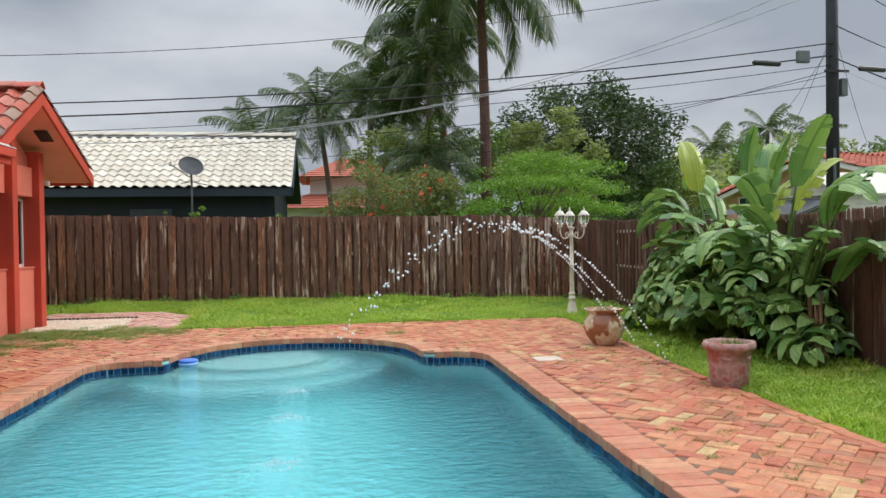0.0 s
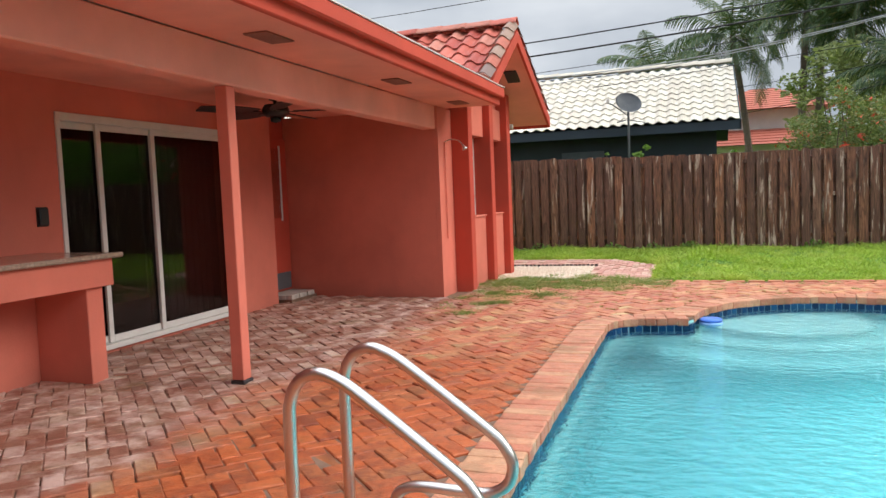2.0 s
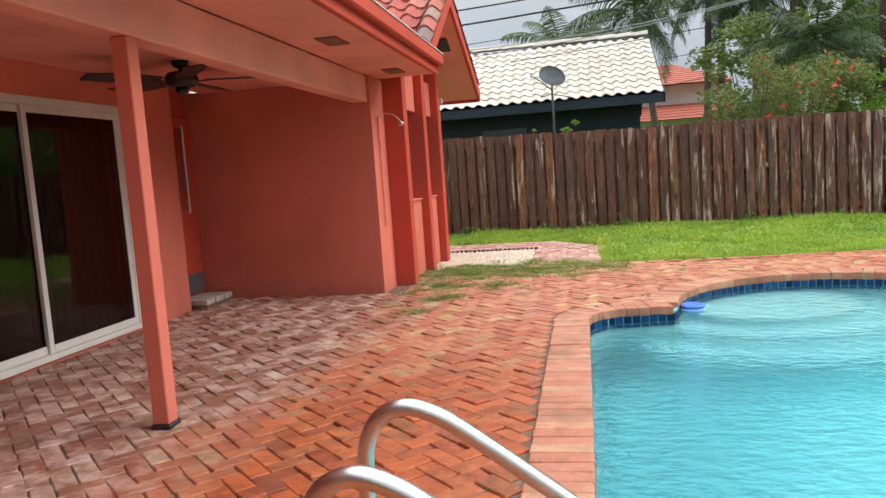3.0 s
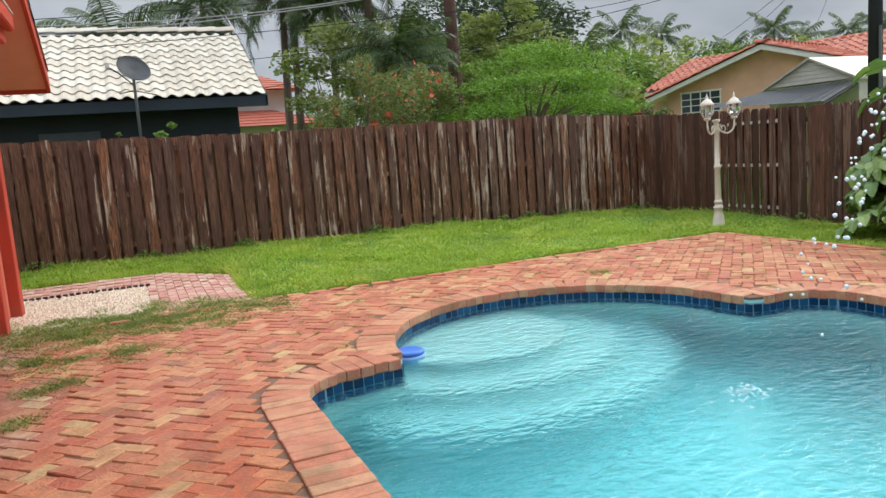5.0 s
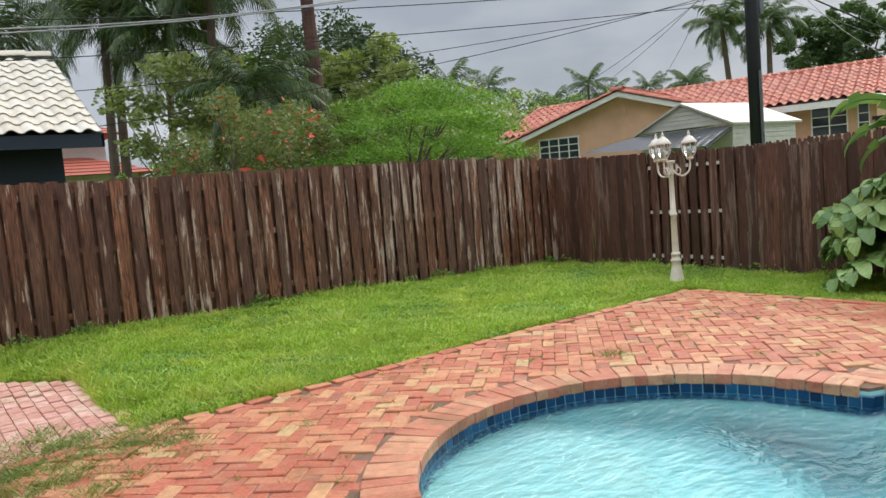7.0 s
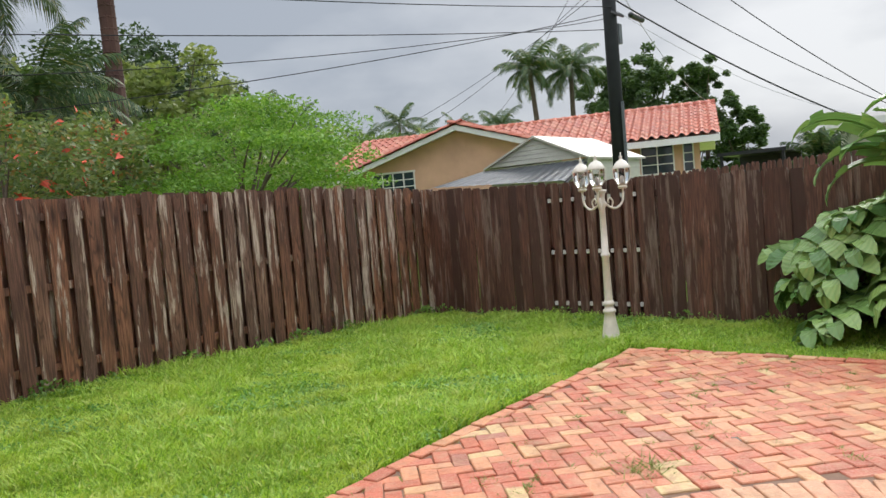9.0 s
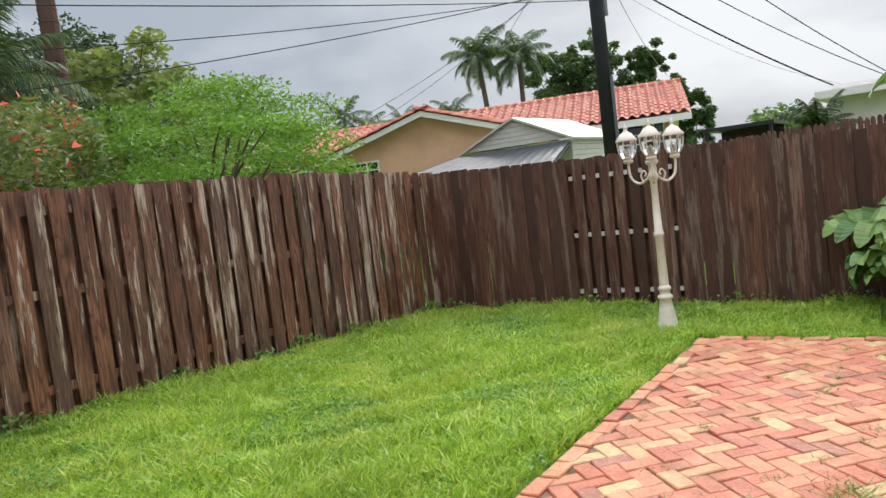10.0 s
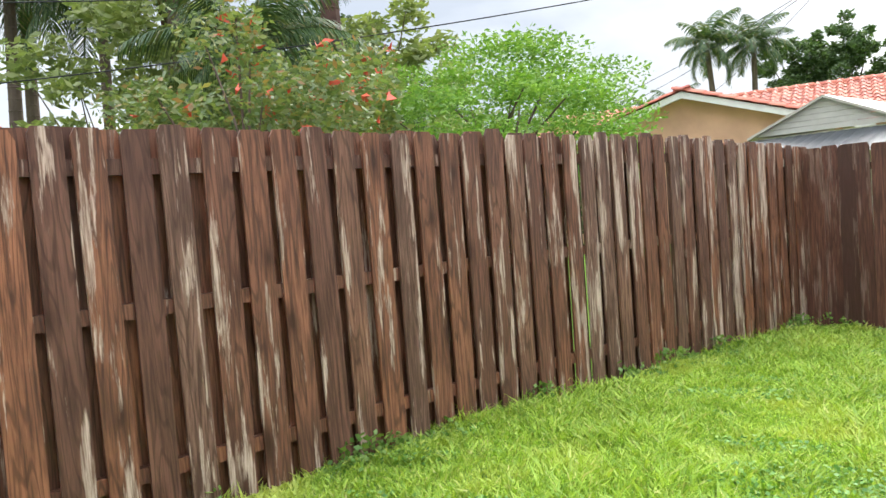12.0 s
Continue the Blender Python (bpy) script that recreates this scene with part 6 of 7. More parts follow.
def build_vegetation():
    C = "coconut palm with drooping feathery fronds behind the neighbour's roof"
    palm(0.2, 31.9, 6.7, 2.9, (-0.7, 0), 20, "slim coconut palm with a leaning trunk and drooping fronds", 0.13, seed=1)
    palm(-3.6, 36.0, 6.0, 3.0, (0.3, 0), 18, C, 0.15, seed=2)
    palm(4.84, 22.86, 9.6, 3.6, (-0.15, 0), 22, "tall coconut palm with a straight brown trunk and long hanging fronds", 0.17, seed=3, leaflets=44, bark="bark_red", nuts=True)
    palm(4.55, 27.5, 9.3, 3.4, (-0.9, 0.2), 20, "tall coconut palm with a leaning trunk", 0.16, seed=4, leaflets=40, bark="bark_red")
    palm(2.6, 27.0, 5.9, 2.3, (0.1, 0), 20, "dense palm with upright fronds", 0.11, seed=5)
    palm(2.2, 30.5, 7.9, 2.8, (0.2, 0), 20, "coconut palm with full green crown", 0.14, seed=6)
    palm(3.7, 24.0, 3.6, 1.7, (0.1, 0), 16, "young arching palm among the shrubs", 0.08, seed=7, droop=1.5)
    palm(2.9, 21.9, 3.75, 1.7, (0.0, 0), 20, "young arching palm among the shrubs", 0.08, seed=8, droop=1.5)
    palm(1.4, 28.5, 6.6, 2.5, (0.2, 0), 20, "coconut palm with a dense green crown", 0.13, seed=22)
    palm(3.2, 25.5, 7.2, 2.6, (0.3, 0), 18, "coconut palm with full green crown", 0.13, seed=21)
    # bamboo-like light foliage and shrubs behind the fence
    leafy_tree(2.2, 24.5, 5.6, 1.7, "airy tall shrub with pale olive foliage and thin stems", "leaf_olive", 6500, 0.09, trunk=0.05, base=0.18, seed=1, clumps=60, category="tree")
    leafy_tree(7.2, 24.8, 5.6, 1.9, "airy light green tree behind the flowering shrubs", "leaf_olive", 6500, 0.10, trunk=0.07, base=0.3, seed=2, clumps=50)
    leafy_tree(1.2, 19.0, 3.25, 1.45, "dense hibiscus shrub with small red flowers behind the fence", "leaf_shrub", 16000, 0.042, name="hibiscus_shrub", trunk=0.05, base=0.12, flat=0.9, seed=3, clumps=70, category="shrub", flowers=110)
    leafy_tree(2.6, 20.2, 3.4, 1.2, "dense hibiscus shrub with small red flowers behind the fence", "leaf_shrub", 8000, 0.055, name="hibiscus_shrub", trunk=0.05, base=0.12, flat=0.9, seed=4, clumps=60, category="shrub", flowers=50)
    leafy_tree(5.6, 20.2, 3.95, 2.35, "bright green feathery spreading tree behind the fence", "leaf_feather", 26000, 0.042, name="feathery_tree", trunk=0.09, base=0.35, flat=0.34, seed=5, clumps=130, layers=True)
    leafy_tree(13.6, 39.0, 9.6, 4.8, "large dark broadleaf tree with a rounded open crown", "leaf_deep", 34000, 0.13, trunk=0.3, base=0.25, flat=0.7, seed=6, clumps=130)
    leafy_tree(7.2, 31.0, 6.3, 2.2, "mid-green broadleaf tree with a loose rounded crown", "leaf_mid", 9000, 0.10, trunk=0.15, base=0.3, seed=7, clumps=60)
    leafy_tree(14.5, 36.0, 5.6, 2.8, "dark broadleaf tree beyond the houses", "leaf_dark", 9000, 0.12, trunk=0.2, base=0.25, seed=8, clumps=60)
    # hedge
    leafy_tree(10.3, 24.5, 2.35, 1.3, "dark clipped hedge shrub", "leaf_dark", 8000, 0.05, name="hedge", trunk=0.05, base=0.1, seed=9, clumps=50, category="hedge")
    leafy_tree(8.4, 24.2, 2.3, 1.3, "dark clipped hedge shrub", "leaf_dark", 8000, 0.05, name="hedge", trunk=0.05, base=0.1, seed=10, clumps=50, category="hedge")
    leafy_tree(12.2, 24.8, 2.3, 1.3, "dark clipped hedge shrub", "leaf_dark", 7000, 0.05, name="hedge", trunk=0.05, base=0.1, seed=11, clumps=50, category="hedge")
    # far trees and palms to the east
    far = [(37.5, 60, 11.2, 1), (42, 60, 10.9, 1), (55.6, 60, 11.3, 1), (60, 61, 10.4, 1), (65.7, 60, 11.0, 1), (73, 60, 11.6, 1), (48, 58, 8.8, 1), (27, 50, 8.0, 1)]
    for k, (x, y, h, _) in enumerate(far):
        palm(x, y, h - 0.9, 3.0, (0.3, 0), 15, "royal palm far behind the houses", 0.2, seed=30 + k, leaflets=20, z0=0.1, droop=1.6, wide=1.6)
    for k, (x, y, h, s) in enumerate([(20, 42, 6.0, 4.5), (26, 46, 6.4, 4.5), (33, 48, 6.4, 5), (41, 52, 7.2, 5), (15, 44, 6.5, 4), (31, 54, 8.9, 5), (38, 55, 9.2, 5), (46, 56, 9.0, 5), (55, 57, 9.3, 5.5), (65, 56, 9.0, 5.5)]):
        leafy_tree(x, y, h, s, "far green tree behind the houses", "leaf_mid" if k % 2 else "leaf_olive", 5000, 0.22, trunk=0.2, base=0.15, seed=40 + k, clumps=60)
    palm(46.2, 37.6, 11.0, 3.0, (-1.2, 0), 20, "tall coconut palm with a leaning trunk far beyond the tiled roof", 0.22, seed=50, leaflets=30, wide=1.35)
    palm(48.0, 35.9, 11.0, 3.2, (0.2, 0), 20, "tall coconut palm with a full crown far beyond the tiled roof", 0.22, seed=51, leaflets=30, wide=1.35)
    palm(42.0, 38.4, 6.8, 2.2, (0, 0), 16, "small palm far beyond the tiled roof", 0.16, seed=52, leaflets=22, wide=1.4)
    for k, (x, y, h, s) in enumerate([(53, 35.0, 11.9, 2.6), (53, 31.6, 12.6, 2.6), (53, 27.6, 10.9, 2.0), (53, 25.3, 7.6, 1.9), (50, 33, 8.2, 4.0), (53, 29.0, 7.4, 3.2)]):
        leafy_tree(x, y, h, s, "broadleaf tree with an open clumped crown beyond the tiled roof", "leaf_dark", 9000, 0.17, trunk=0.2, base=0.5 if k < 3 else 0.15, seed=60 + k, clumps=48 if k < 3 else 50)
        palm(13.4, 12.35, 1.75, 0.8, (0, 0), 22, "short fan of palm fronds beyond the east fence", 0.15, seed=54, leaflets=18, droop=1.3)
    leafy_tree(60.0, 20.0, 5.0, 4.0, "far tree line beyond the east fence", "leaf_mid", 5000, 0.22, trunk=0.2, base=0.1, seed=70, clumps=50)
    for k, (x, y) in enumerate([(-14, 45), (-22, 40), (8, 60), (-4, 58), (70, 40), (70, 5), (60, -10), (-40, 30)]):
        leafy_tree(x, y, 5.0, 5, "far green tree behind the houses", "leaf_mid", 3500, 0.3, trunk=0.2, base=0.1, seed=80 + k, clumps=50)
    # little shrubs peeping over the fence
    for k, (x, y, h) in enumerate([(-3.6, 17.3, 2.15), (-2.9, 17.3, 2.2), (-4.4, 17.4, 2.1), (-1.05, 17.2, 2.35), (-0.6, 17.3, 2.3)]):
        leafy_tree(x, y, h, 0.30, "small leafy shrub showing over the fence", "leaf_bright", 700, 0.045, name="shrub", trunk=0.02, base=0.3, seed=90 + k, clumps=12, category="shrub")


build_vegetation()


# ---- utility pole and cables ----
def build_pole():
    p = thing("utility_pole", (11.4, 15.7, 0), "dark wooden utility pole with splice cases and cable fittings", "utility pole")
    bm = bmesh.new()
    tube(bm, [(0, 0, 0), (0, 0, 9.5)], 0.15, 12, 0.12)
    part("pole", bm, M["pole_wood"], p, smooth=True)
    part("terminal_box", box(-0.95, -0.65, -0.16, -0.04, 5.22, 5.50, bevel=0.02), M["grey_metal"], p, "grey terminal box on the cable")
    part("cable_bracket", box(-0.30, 0.30, -0.17, -0.13, 5.02, 5.07), M["dark_metal"], p)
    part("conduit", box(-0.10, -0.06, -0.20, -0.15, 0.0, 3.3), M["grey_metal"], p, "grey conduit")
    for i, (dx, z) in enumerate(((-1.45, 5.16), (1.15, 5.08))):
        bm = bmesh.new()
        lathe(bm, [(0, -0.05), (0.025, -0.04), (0.06, 0), (0.065, 0.30), (0.06, 0.60), (0.025, 0.64), (0, 0.65)], 12)
        o = part("splice_case", bm, M["black_plastic"], p, "black cable splice case")
        o.matrix_basis = Matrix.Translation((dx, -0.2, z)) @ Matrix.Rotation(radians(-88), 4, "Y")
    part("junction_box", box(0.17, 0.32, -0.1, 0.06, 4.5, 4.9, bevel=0.01), M["grey_metal"], p, "grey junction box")
    cables = [((11.4, 15.6, 5.70), (-30, 17.4, 5.3), 1.35, 0.014, "cable"), ((11.4, 15.6, 5.42), (-30, 17.4, 4.8), 1.25, 0.017, "cable"),
              ((11.4, 15.7, 7.4), (-30, 17.4, 7.3), 2.2, 0.007, "cable"), ((11.4, 15.6, 7.3), (-12, 18.4, 4.6), 2.0, 0.010, "light_cable"),
              ((11.4, 15.6, 7.0), (-14, 18.0, 4.3), 1.9, 0.009, "light_cable"),
              ((11.4, 15.6, 5.15), (15.6, 12.0, 2.72), 0.3, 0.004, "light_cable"), ((11.4, 15.6, 5.2), (-30, 26.0, 5.6), 1.2, 0.008, "cable"), ((11.4, 15.6, 4.75), (-30, 30.0, 5.0), 1.0, 0.008, "cable"),
              ((11.4, 15.8, 5.1), (-3.5, 24, 2.9), 0.35, 0.008, "cable"), ((11.4, 15.8, 5.0), (-6, 23, 3.6), 0.5, 0.007, "cable"),
              ((11.4, 15.6, 5.35), (15.0, 12.2, 2.72), 0.12, 0.016, "cable"), ((11.4, 15.6, 6.1), (15.2, 11.2, 2.72), 0.2, 0.009, "cable"),
              ((11.4, 15.6, 7.2), (15.4, 11.1, 2.72), 0.25, 0.010, "cable"), ((11.4, 15.8, 6.2), (24.5, 18, 4.4), 0.5, 0.008, "light_cable"),
              ((11.4, 15.8, 5.8), (15.5, 24.5, 3.9), 0.25, 0.006, "cable"), ((11.4, 15.8, 5.6), (14.5, 25.5, 3.7), 0.25, 0.006, "cable"), ((11.4, 15.8, 6.6), (19, 24, 4.2), 0.3, 0.006, "cable")]
    for a, b, sag, rad, mat in cables:
        bm = bmesh.new()
        a, b = Vector(a), Vector(b)
        pts = []
        for k in range(25):
            u = k / 24
            q = a.lerp(b, u)
            q.z -= 4 * sag * u * (1 - u)
            pts.append(q - a)
        tube(bm, pts, rad, 6)
        c = thing("overhead_cable", a, "thin overhead utility cable sagging from the pole", "cable", "overhead cables")
        part("cable", bm, M[mat], c, smooth=True)


build_pole()


# ---- paddle-leaf clump by the fence ----
def blade_leaf(length, width, droop, r, start=0.5, segs=18):
    """A long paddle blade along +x, folded at the midrib, its edges torn into strips."""
    bm = bmesh.new()
    pts, a, p = [], start, Vector((0, 0, 0))
    for i in range(segs + 1):
        pts.append(p.copy())
        a -= droop / segs * (0.4 + 1.2 * i / segs)
        p = p + Vector((math.cos(a), 0, math.sin(a))) * (length / segs)
    for sd in (-1, 1):
        sag, i = 0.0, 0
        while i < segs:
            run = r.choice((1, 2, 3, 5))
            j = min(segs, i + run)
            sag = r.uniform(-0.1, 0.5)
            rim, mids = [], []
            for q in range(i, j + 1):
                u = q / segs
                w = width * (math.sin(math.pi * min(1.0, 0.05 + 0.95 * u) ** 0.85) ** 0.55 if u < 1 else 0.05) * r.uniform(0.93, 1.0)
                inset = 0.004 if q in (i, j) and 0 < q < segs else 0
                c = pts[q]
                mids.append(bm.verts.new(c))
                rim.append((bm.verts.new(c + Vector((0.05 * w, sd * w * 0.55, 0.22 * w - 0.10 * sag * w))), bm.verts.new(c + Vector((0.22 * w + (inset if q == i else -inset), sd * w, 0.16 * w - sag * w)))))
            for k in range(len(mids) - 1):
                f1 = (mids[k], mids[k + 1], rim[k + 1][0], rim[k][0])
                f2 = (rim[k][0], rim[k + 1][0], rim[k + 1][1], rim[k][1])
                bm.faces.new(f1 if sd > 0 else f1[::-1])
                bm.faces.new(f2 if sd > 0 else f2[::-1])
            i = j
    tube(bm, [q - Vector((0, 0, 0.006)) for q in pts], 0.013, 5, 0.003)
    return bm


def lobed_leaf(size, lobes, droop, r):
    """A broad leaf cut deep into rounded lobes on both sides of its midrib."""
    bm = bmesh.new()
    pts = [Vector((size * u, 0, 0.10 * size - droop * size * u * u)) for u in np.linspace(-0.12, 1, lobes + 2)]
    for k in range(lobes + 1):
        u = k / lobes
        reach = size * 0.62 * math.sin(math.pi * (0.18 + 0.78 * u)) ** 0.7 * r.uniform(0.88, 1.06)
        for sd in (-1, 1):
            back = math.radians(118 - 88 * u)
            d = Vector((math.cos(back), sd * math.sin(back), 0))
            t = Vector((-d.y, d.x, 0)) * sd
            hw = size * 0.165 * (1 - 0.35 * u)
            c = pts[k].lerp(pts[k + 1], 0.5)
            prev = None
            for v, ww in ((0, 0.9), (0.3, 1.0), (0.62, 1.05), (0.86, 0.78), (1.0, 0.22)):
                q = c + d * reach * v + Vector((0, 0, 0.10 * size * math.sin(math.pi * v) - 0.20 * size * v * v * (0.4 + droop)))
                ring = (bm.verts.new(q - t * hw * ww), bm.verts.new(q + Vector((0, 0, -0.012))), bm.verts.new(q + t * hw * ww))
                if prev:
                    for m in range(2):
                        f = (prev[m], prev[m + 1], ring[m + 1], ring[m])
                        bm.faces.new(f if sd < 0 else f[::-1])
                prev = ring
    tube(bm, [p + Vector((0, 0, 0.004)) for p in pts], 0.007, 4, 0.003)
    return bm


def aim(tip, d, twist):
    side = d.cross(Vector((0, 0, 1))).normalized()
    up = side.cross(d).normalized()
    return Matrix.Translation(tip) @ Matrix((d, -side, up)).transposed().to_4x4() @ Matrix.Rotation(twist, 4, "X")


def build_clump():
    r = random.Random(8)
    c = thing("bird_of_paradise_clump", (5.1, 8.6, 0), "tall giant bird-of-paradise clump with broad torn paddle leaves", "shrub")
    big = [mesh_from("leaf", blade_leaf(L, w, cu, r, st), M["banana_leaf"]) for L, w, cu, st in ((1.05, 0.17, 1.7, 0.4), (0.90, 0.18, 0.8, 0.3), (1.15, 0.15, 2.3, 0.6), (0.75, 0.16, 0.5, 0.2))]
    yel = mesh_from("leaf", blade_leaf(0.8, 0.17, 1.2, r), M["yellow_leaf"])
    # blade base, way it leans, and which shape
    tall = [((-0.25, 0.9, 1.95), (-0.1, 0.35, 0.9), 4), ((0.1, 0.3, 2.0), (0.1, -0.1, 1.0), 3), ((0.1, -0.2, 1.85), (0.15, -0.35, 0.95), 3), ((0.1, -0.7, 1.9), (0.1, -0.5, 0.85), 1), ((0.0, 0.9, 1.9), (0.0, 0.8, 0.35), 0),
            ((-0.1, 1.5, 1.65), (-0.15, 0.9, 0.45), 2), ((-0.2, 1.3, 1.45), (-0.3, 0.9, 0.25), 2), ((0.1, -1.2, 1.7), (0.1, -0.9, 0.4), 0), ((0.15, 0.0, 1.75), (0.3, 0.3, 0.8), 1), ((-0.2, -0.6, 1.6), (-0.6, -0.4, 0.5), 0)]
    for k in range(30):
        if k < len(tall):
            tip, d, q = tall[k]
            tip, d = Vector(tip), Vector(d).normalized()
        else:
            a = k * 2.399
            tip = Vector((0.30 * math.cos(a), 1.35 * math.sin(a) - 0.1, r.uniform(0.85, 1.65)))
            d = Vector((math.cos(a) * 0.6 - 0.25, math.sin(a), r.uniform(-0.1, 0.7))).normalized()
            q = r.randrange(4)
        root = Vector((tip.x * 0.3, tip.y * 0.55, 0))
        bm = bmesh.new()
        tube(bm, smooth_path([root, root.lerp(tip, 0.55) + Vector((0, 0, 0.10)), tip], 4), 0.022, 6, 0.013)
        part("stalk", bm, M["leaf_mid"], c, smooth=True)
        o = part("leaf", yel if q == 4 or k in (13, 21) else big[q], None, c)
        o.matrix_basis = aim(tip, d, r.uniform(-0.6, 0.6))
    bm = bmesh.new()
    for k in range(16):
        x, y = -0.1 + r.uniform(-0.12, 0.12), -1.3 + r.uniform(-0.15, 0.15)
        tube(bm, smooth_path([(x + 0.1, y + 0.15, r.uniform(0.5, 0.75)), (x, y, 0.35), (x - 0.05 + r.uniform(-.12, .12), y - 0.1 + r.uniform(-.15, .15), 0.02)], 3), 0.014, 4, 0.005)
    part("dead_leaves", bm, M["dead_leaf"], c, "hanging dry brown leaves", kind="stuff")
    sh = [mesh_from("leaf", lobed_leaf(L, nl, cu, r), M["philo_leaf"]) for L, nl, cu in ((0.56, 5, 0.3), (0.44, 4, 0.2), (0.62, 5, 0.45), (0.38, 4, 0.5))]
    for cy, n, sy, hz in ((9.95, 62, 1.0, 1.10), (8.5, 70, 1.0, 1.25)):
        ph = thing("philodendron", (5.1, cy, 0), "bushy philodendron with glossy deeply lobed leaves in front of the fence", "shrub", "philodendrons")
        for k in range(n):
            az, el = k * 2.399, r.uniform(-0.05, 1.4)
            tip = Vector((math.cos(az) * math.cos(el) * 0.55, math.sin(az) * math.cos(el) * sy, 0.22 + math.sin(el) * hz)) * r.uniform(0.72, 1.05)
            tip.x, tip.z = min(tip.x, 0.22), max(tip.z, 0.16)
            d = (Vector((tip.x - 0.15, tip.y, 0)).normalized() + Vector((0, 0, r.uniform(-0.75, 0.35)))).normalized()
            o = part("leaf", sh[r.randrange(4)], None, ph)
            o.matrix_basis = aim(tip, d, r.uniform(-0.5, 0.5))
            if k % 2 == 0:
                bm = bmesh.new()
                tube(bm, smooth_path([(tip.x * 0.1, tip.y * 0.3, 0), tip * 0.6 + Vector((0, 0, 0.2)), tip], 3), 0.010, 5, 0.006)
                part("stalk", bm, M["leaf_mid"], ph, smooth=True)


build_clump()


# ---- lawn ----
def build_lawn():
    g = np.random.default_rng(3)
    bare = [(float(a), float(b), float(c)) for a, b, c in zip(g.uniform(-2.3, 5, 16), g.uniform(12.8, 15.6, 16), g.uniform(0.05, 0.16, 16))]

    def patch(x, y):
        """How tall the grass stands: clumps, mown hollows and a few thin spots."""
        f = 0.80 + 0.28 * np.sin(x * 2.3 + 1.7 * np.sin(y * 1.9)) + 0.22 * np.sin(x * 7 + 2 * np.sin(y * 9)) + 0.20 * np.sin(x * 17 + 3 * np.sin(y * 13 + x * 5)) * np.sin(y * 19)
        for bx, by, br in bare:
            f = f * (1 - 0.85 * np.exp(-((x - bx) ** 2 + (y - by) ** 2) / br ** 2))
        return np.clip(f, 0.12, 1.6)

    def blades(n, x0, x1, y0, y1, h, w, keep=None, near=None):
        x, y = g.uniform(x0, x1, n), g.uniform(y0, y1, n)
        ok = ~inside(x, y, DECK) & ~((x < -2.48) & (y < 14.85 - np.clip(x + 3.2, 0, 1) * 0.9))
        if keep is not None:
            ok &= keep(x, y)
        x, y = x[ok], y[ok]
        n = len(x)
        z = rise(x, y)
        a = g.uniform(0, 2 * math.pi, n)
        hh = h * g.uniform(0.4, 1.5, n) * patch(x, y)
        ww = w * g.uniform(0.7, 1.3, n)
        ln = hh * g.uniform(0.3, 1.6, n)
        b = g.uniform(0, 2 * math.pi, n)
        c, s = np.cos(a) * ww, np.sin(a) * ww
        p0 = np.stack([x - c, y - s, z - 0.01], 1)
        p1 = np.stack([x + c, y + s, z - 0.01], 1)
        mx, my = x + np.cos(b) * ln * 0.4, y + np.sin(b) * ln * 0.4
        p2 = np.stack([mx + c * 0.8, my + s * 0.8, z + hh * 0.62], 1)
        p3 = np.stack([mx - c * 0.8, my - s * 0.8, z + hh * 0.62], 1)
        tip = np.stack([x + np.cos(b) * ln, y + np.sin(b) * ln, z + hh], 1)
        quads = np.stack([p0, p1, p2, p0, p2, p3, p3, p2, tip], 1).reshape(-1, 3)
        return quads

    near = blades(170000, -4.8, 1.4, 12.2, 16.45, 0.060, 0.0050)
    far = blades(95000, 1.2, 5.45, 12.2, 16.1, 0.060, 0.0060)
    east = blades(70000, 3.4, 5.45, 2.5, 12.6, 0.055, 0.006)
    mid = blades(9000, -7.5, -4.6, 14.5, 16.6, 0.06, 0.005)
    tall = blades(26000, -4.8, 5.4, 12.3, 16.4, 0.095, 0.0062)
    o = new("grass", raw_mesh("grass", np.concatenate([near, far, east, mid, tall]), None, M["grass"], 3))
    tagged(o, "lush green uneven lawn grass", "grass", kind="stuff")
    # clover and broad-leaved weeds in patches over the lawn
    n = 60000
    x, y = g.uniform(-2.4, 5.4, n), g.uniform(12.3, 16.3, n)
    f = np.sin(x * 1.9 + 2 * np.sin(y * 1.3)) + np.sin(y * 2.7 + 1.5 * np.sin(x * 2.2)) + 0.7 * np.sin(x * 11 + y * 7)
    ok = (f > 0.75) & ~inside(x, y, DECK)
    x, y = x[ok], y[ok]
    n = len(x)
    P = np.stack([x, y, rise(x, y) + g.uniform(0.015, 0.055, n)], 1)
    u = g.normal(size=(n, 3)) * (1, 1, 0.35)
    u /= np.linalg.norm(u, axis=1)[:, None]
    v = np.cross(u, g.normal(size=(n, 3)) * (0.4, 0.4, 1))
    v /= np.linalg.norm(v, axis=1)[:, None]
    s = g.uniform(0.008, 0.016, n)[:, None]
    V = np.stack([P - u * s, P - v * s * 0.8, P + u * s, P + v * s * 0.8], 1).reshape(-1, 3)
    o = new("clover", raw_mesh("clover", V, None, M["clover"], 4))
    tagged(o, "patches of low clover among the lawn grass", "weeds", kind="stuff")
    # broad-leaved weeds along the foot of the fence
    n = 3200
    x = g.uniform(-5.5, 5.4, n)
    fy = np.interp(x, [N_A[0], N_B[0]], [N_A[1], N_B[1]]) - np.abs(g.normal(0, 0.07, n)) - 0.04
    keep = (np.sin(x * 5.1) + np.sin(x * 2.3 + 1) > -0.2)
    x, fy = x[keep], fy[keep]
    x2, y2 = 5.42 - np.abs(g.normal(0, 0.07, 600)), g.uniform(9.5, 15.9, 600)
    x, fy = np.concatenate([x, x2]), np.concatenate([fy, y2])
    n = len(x)
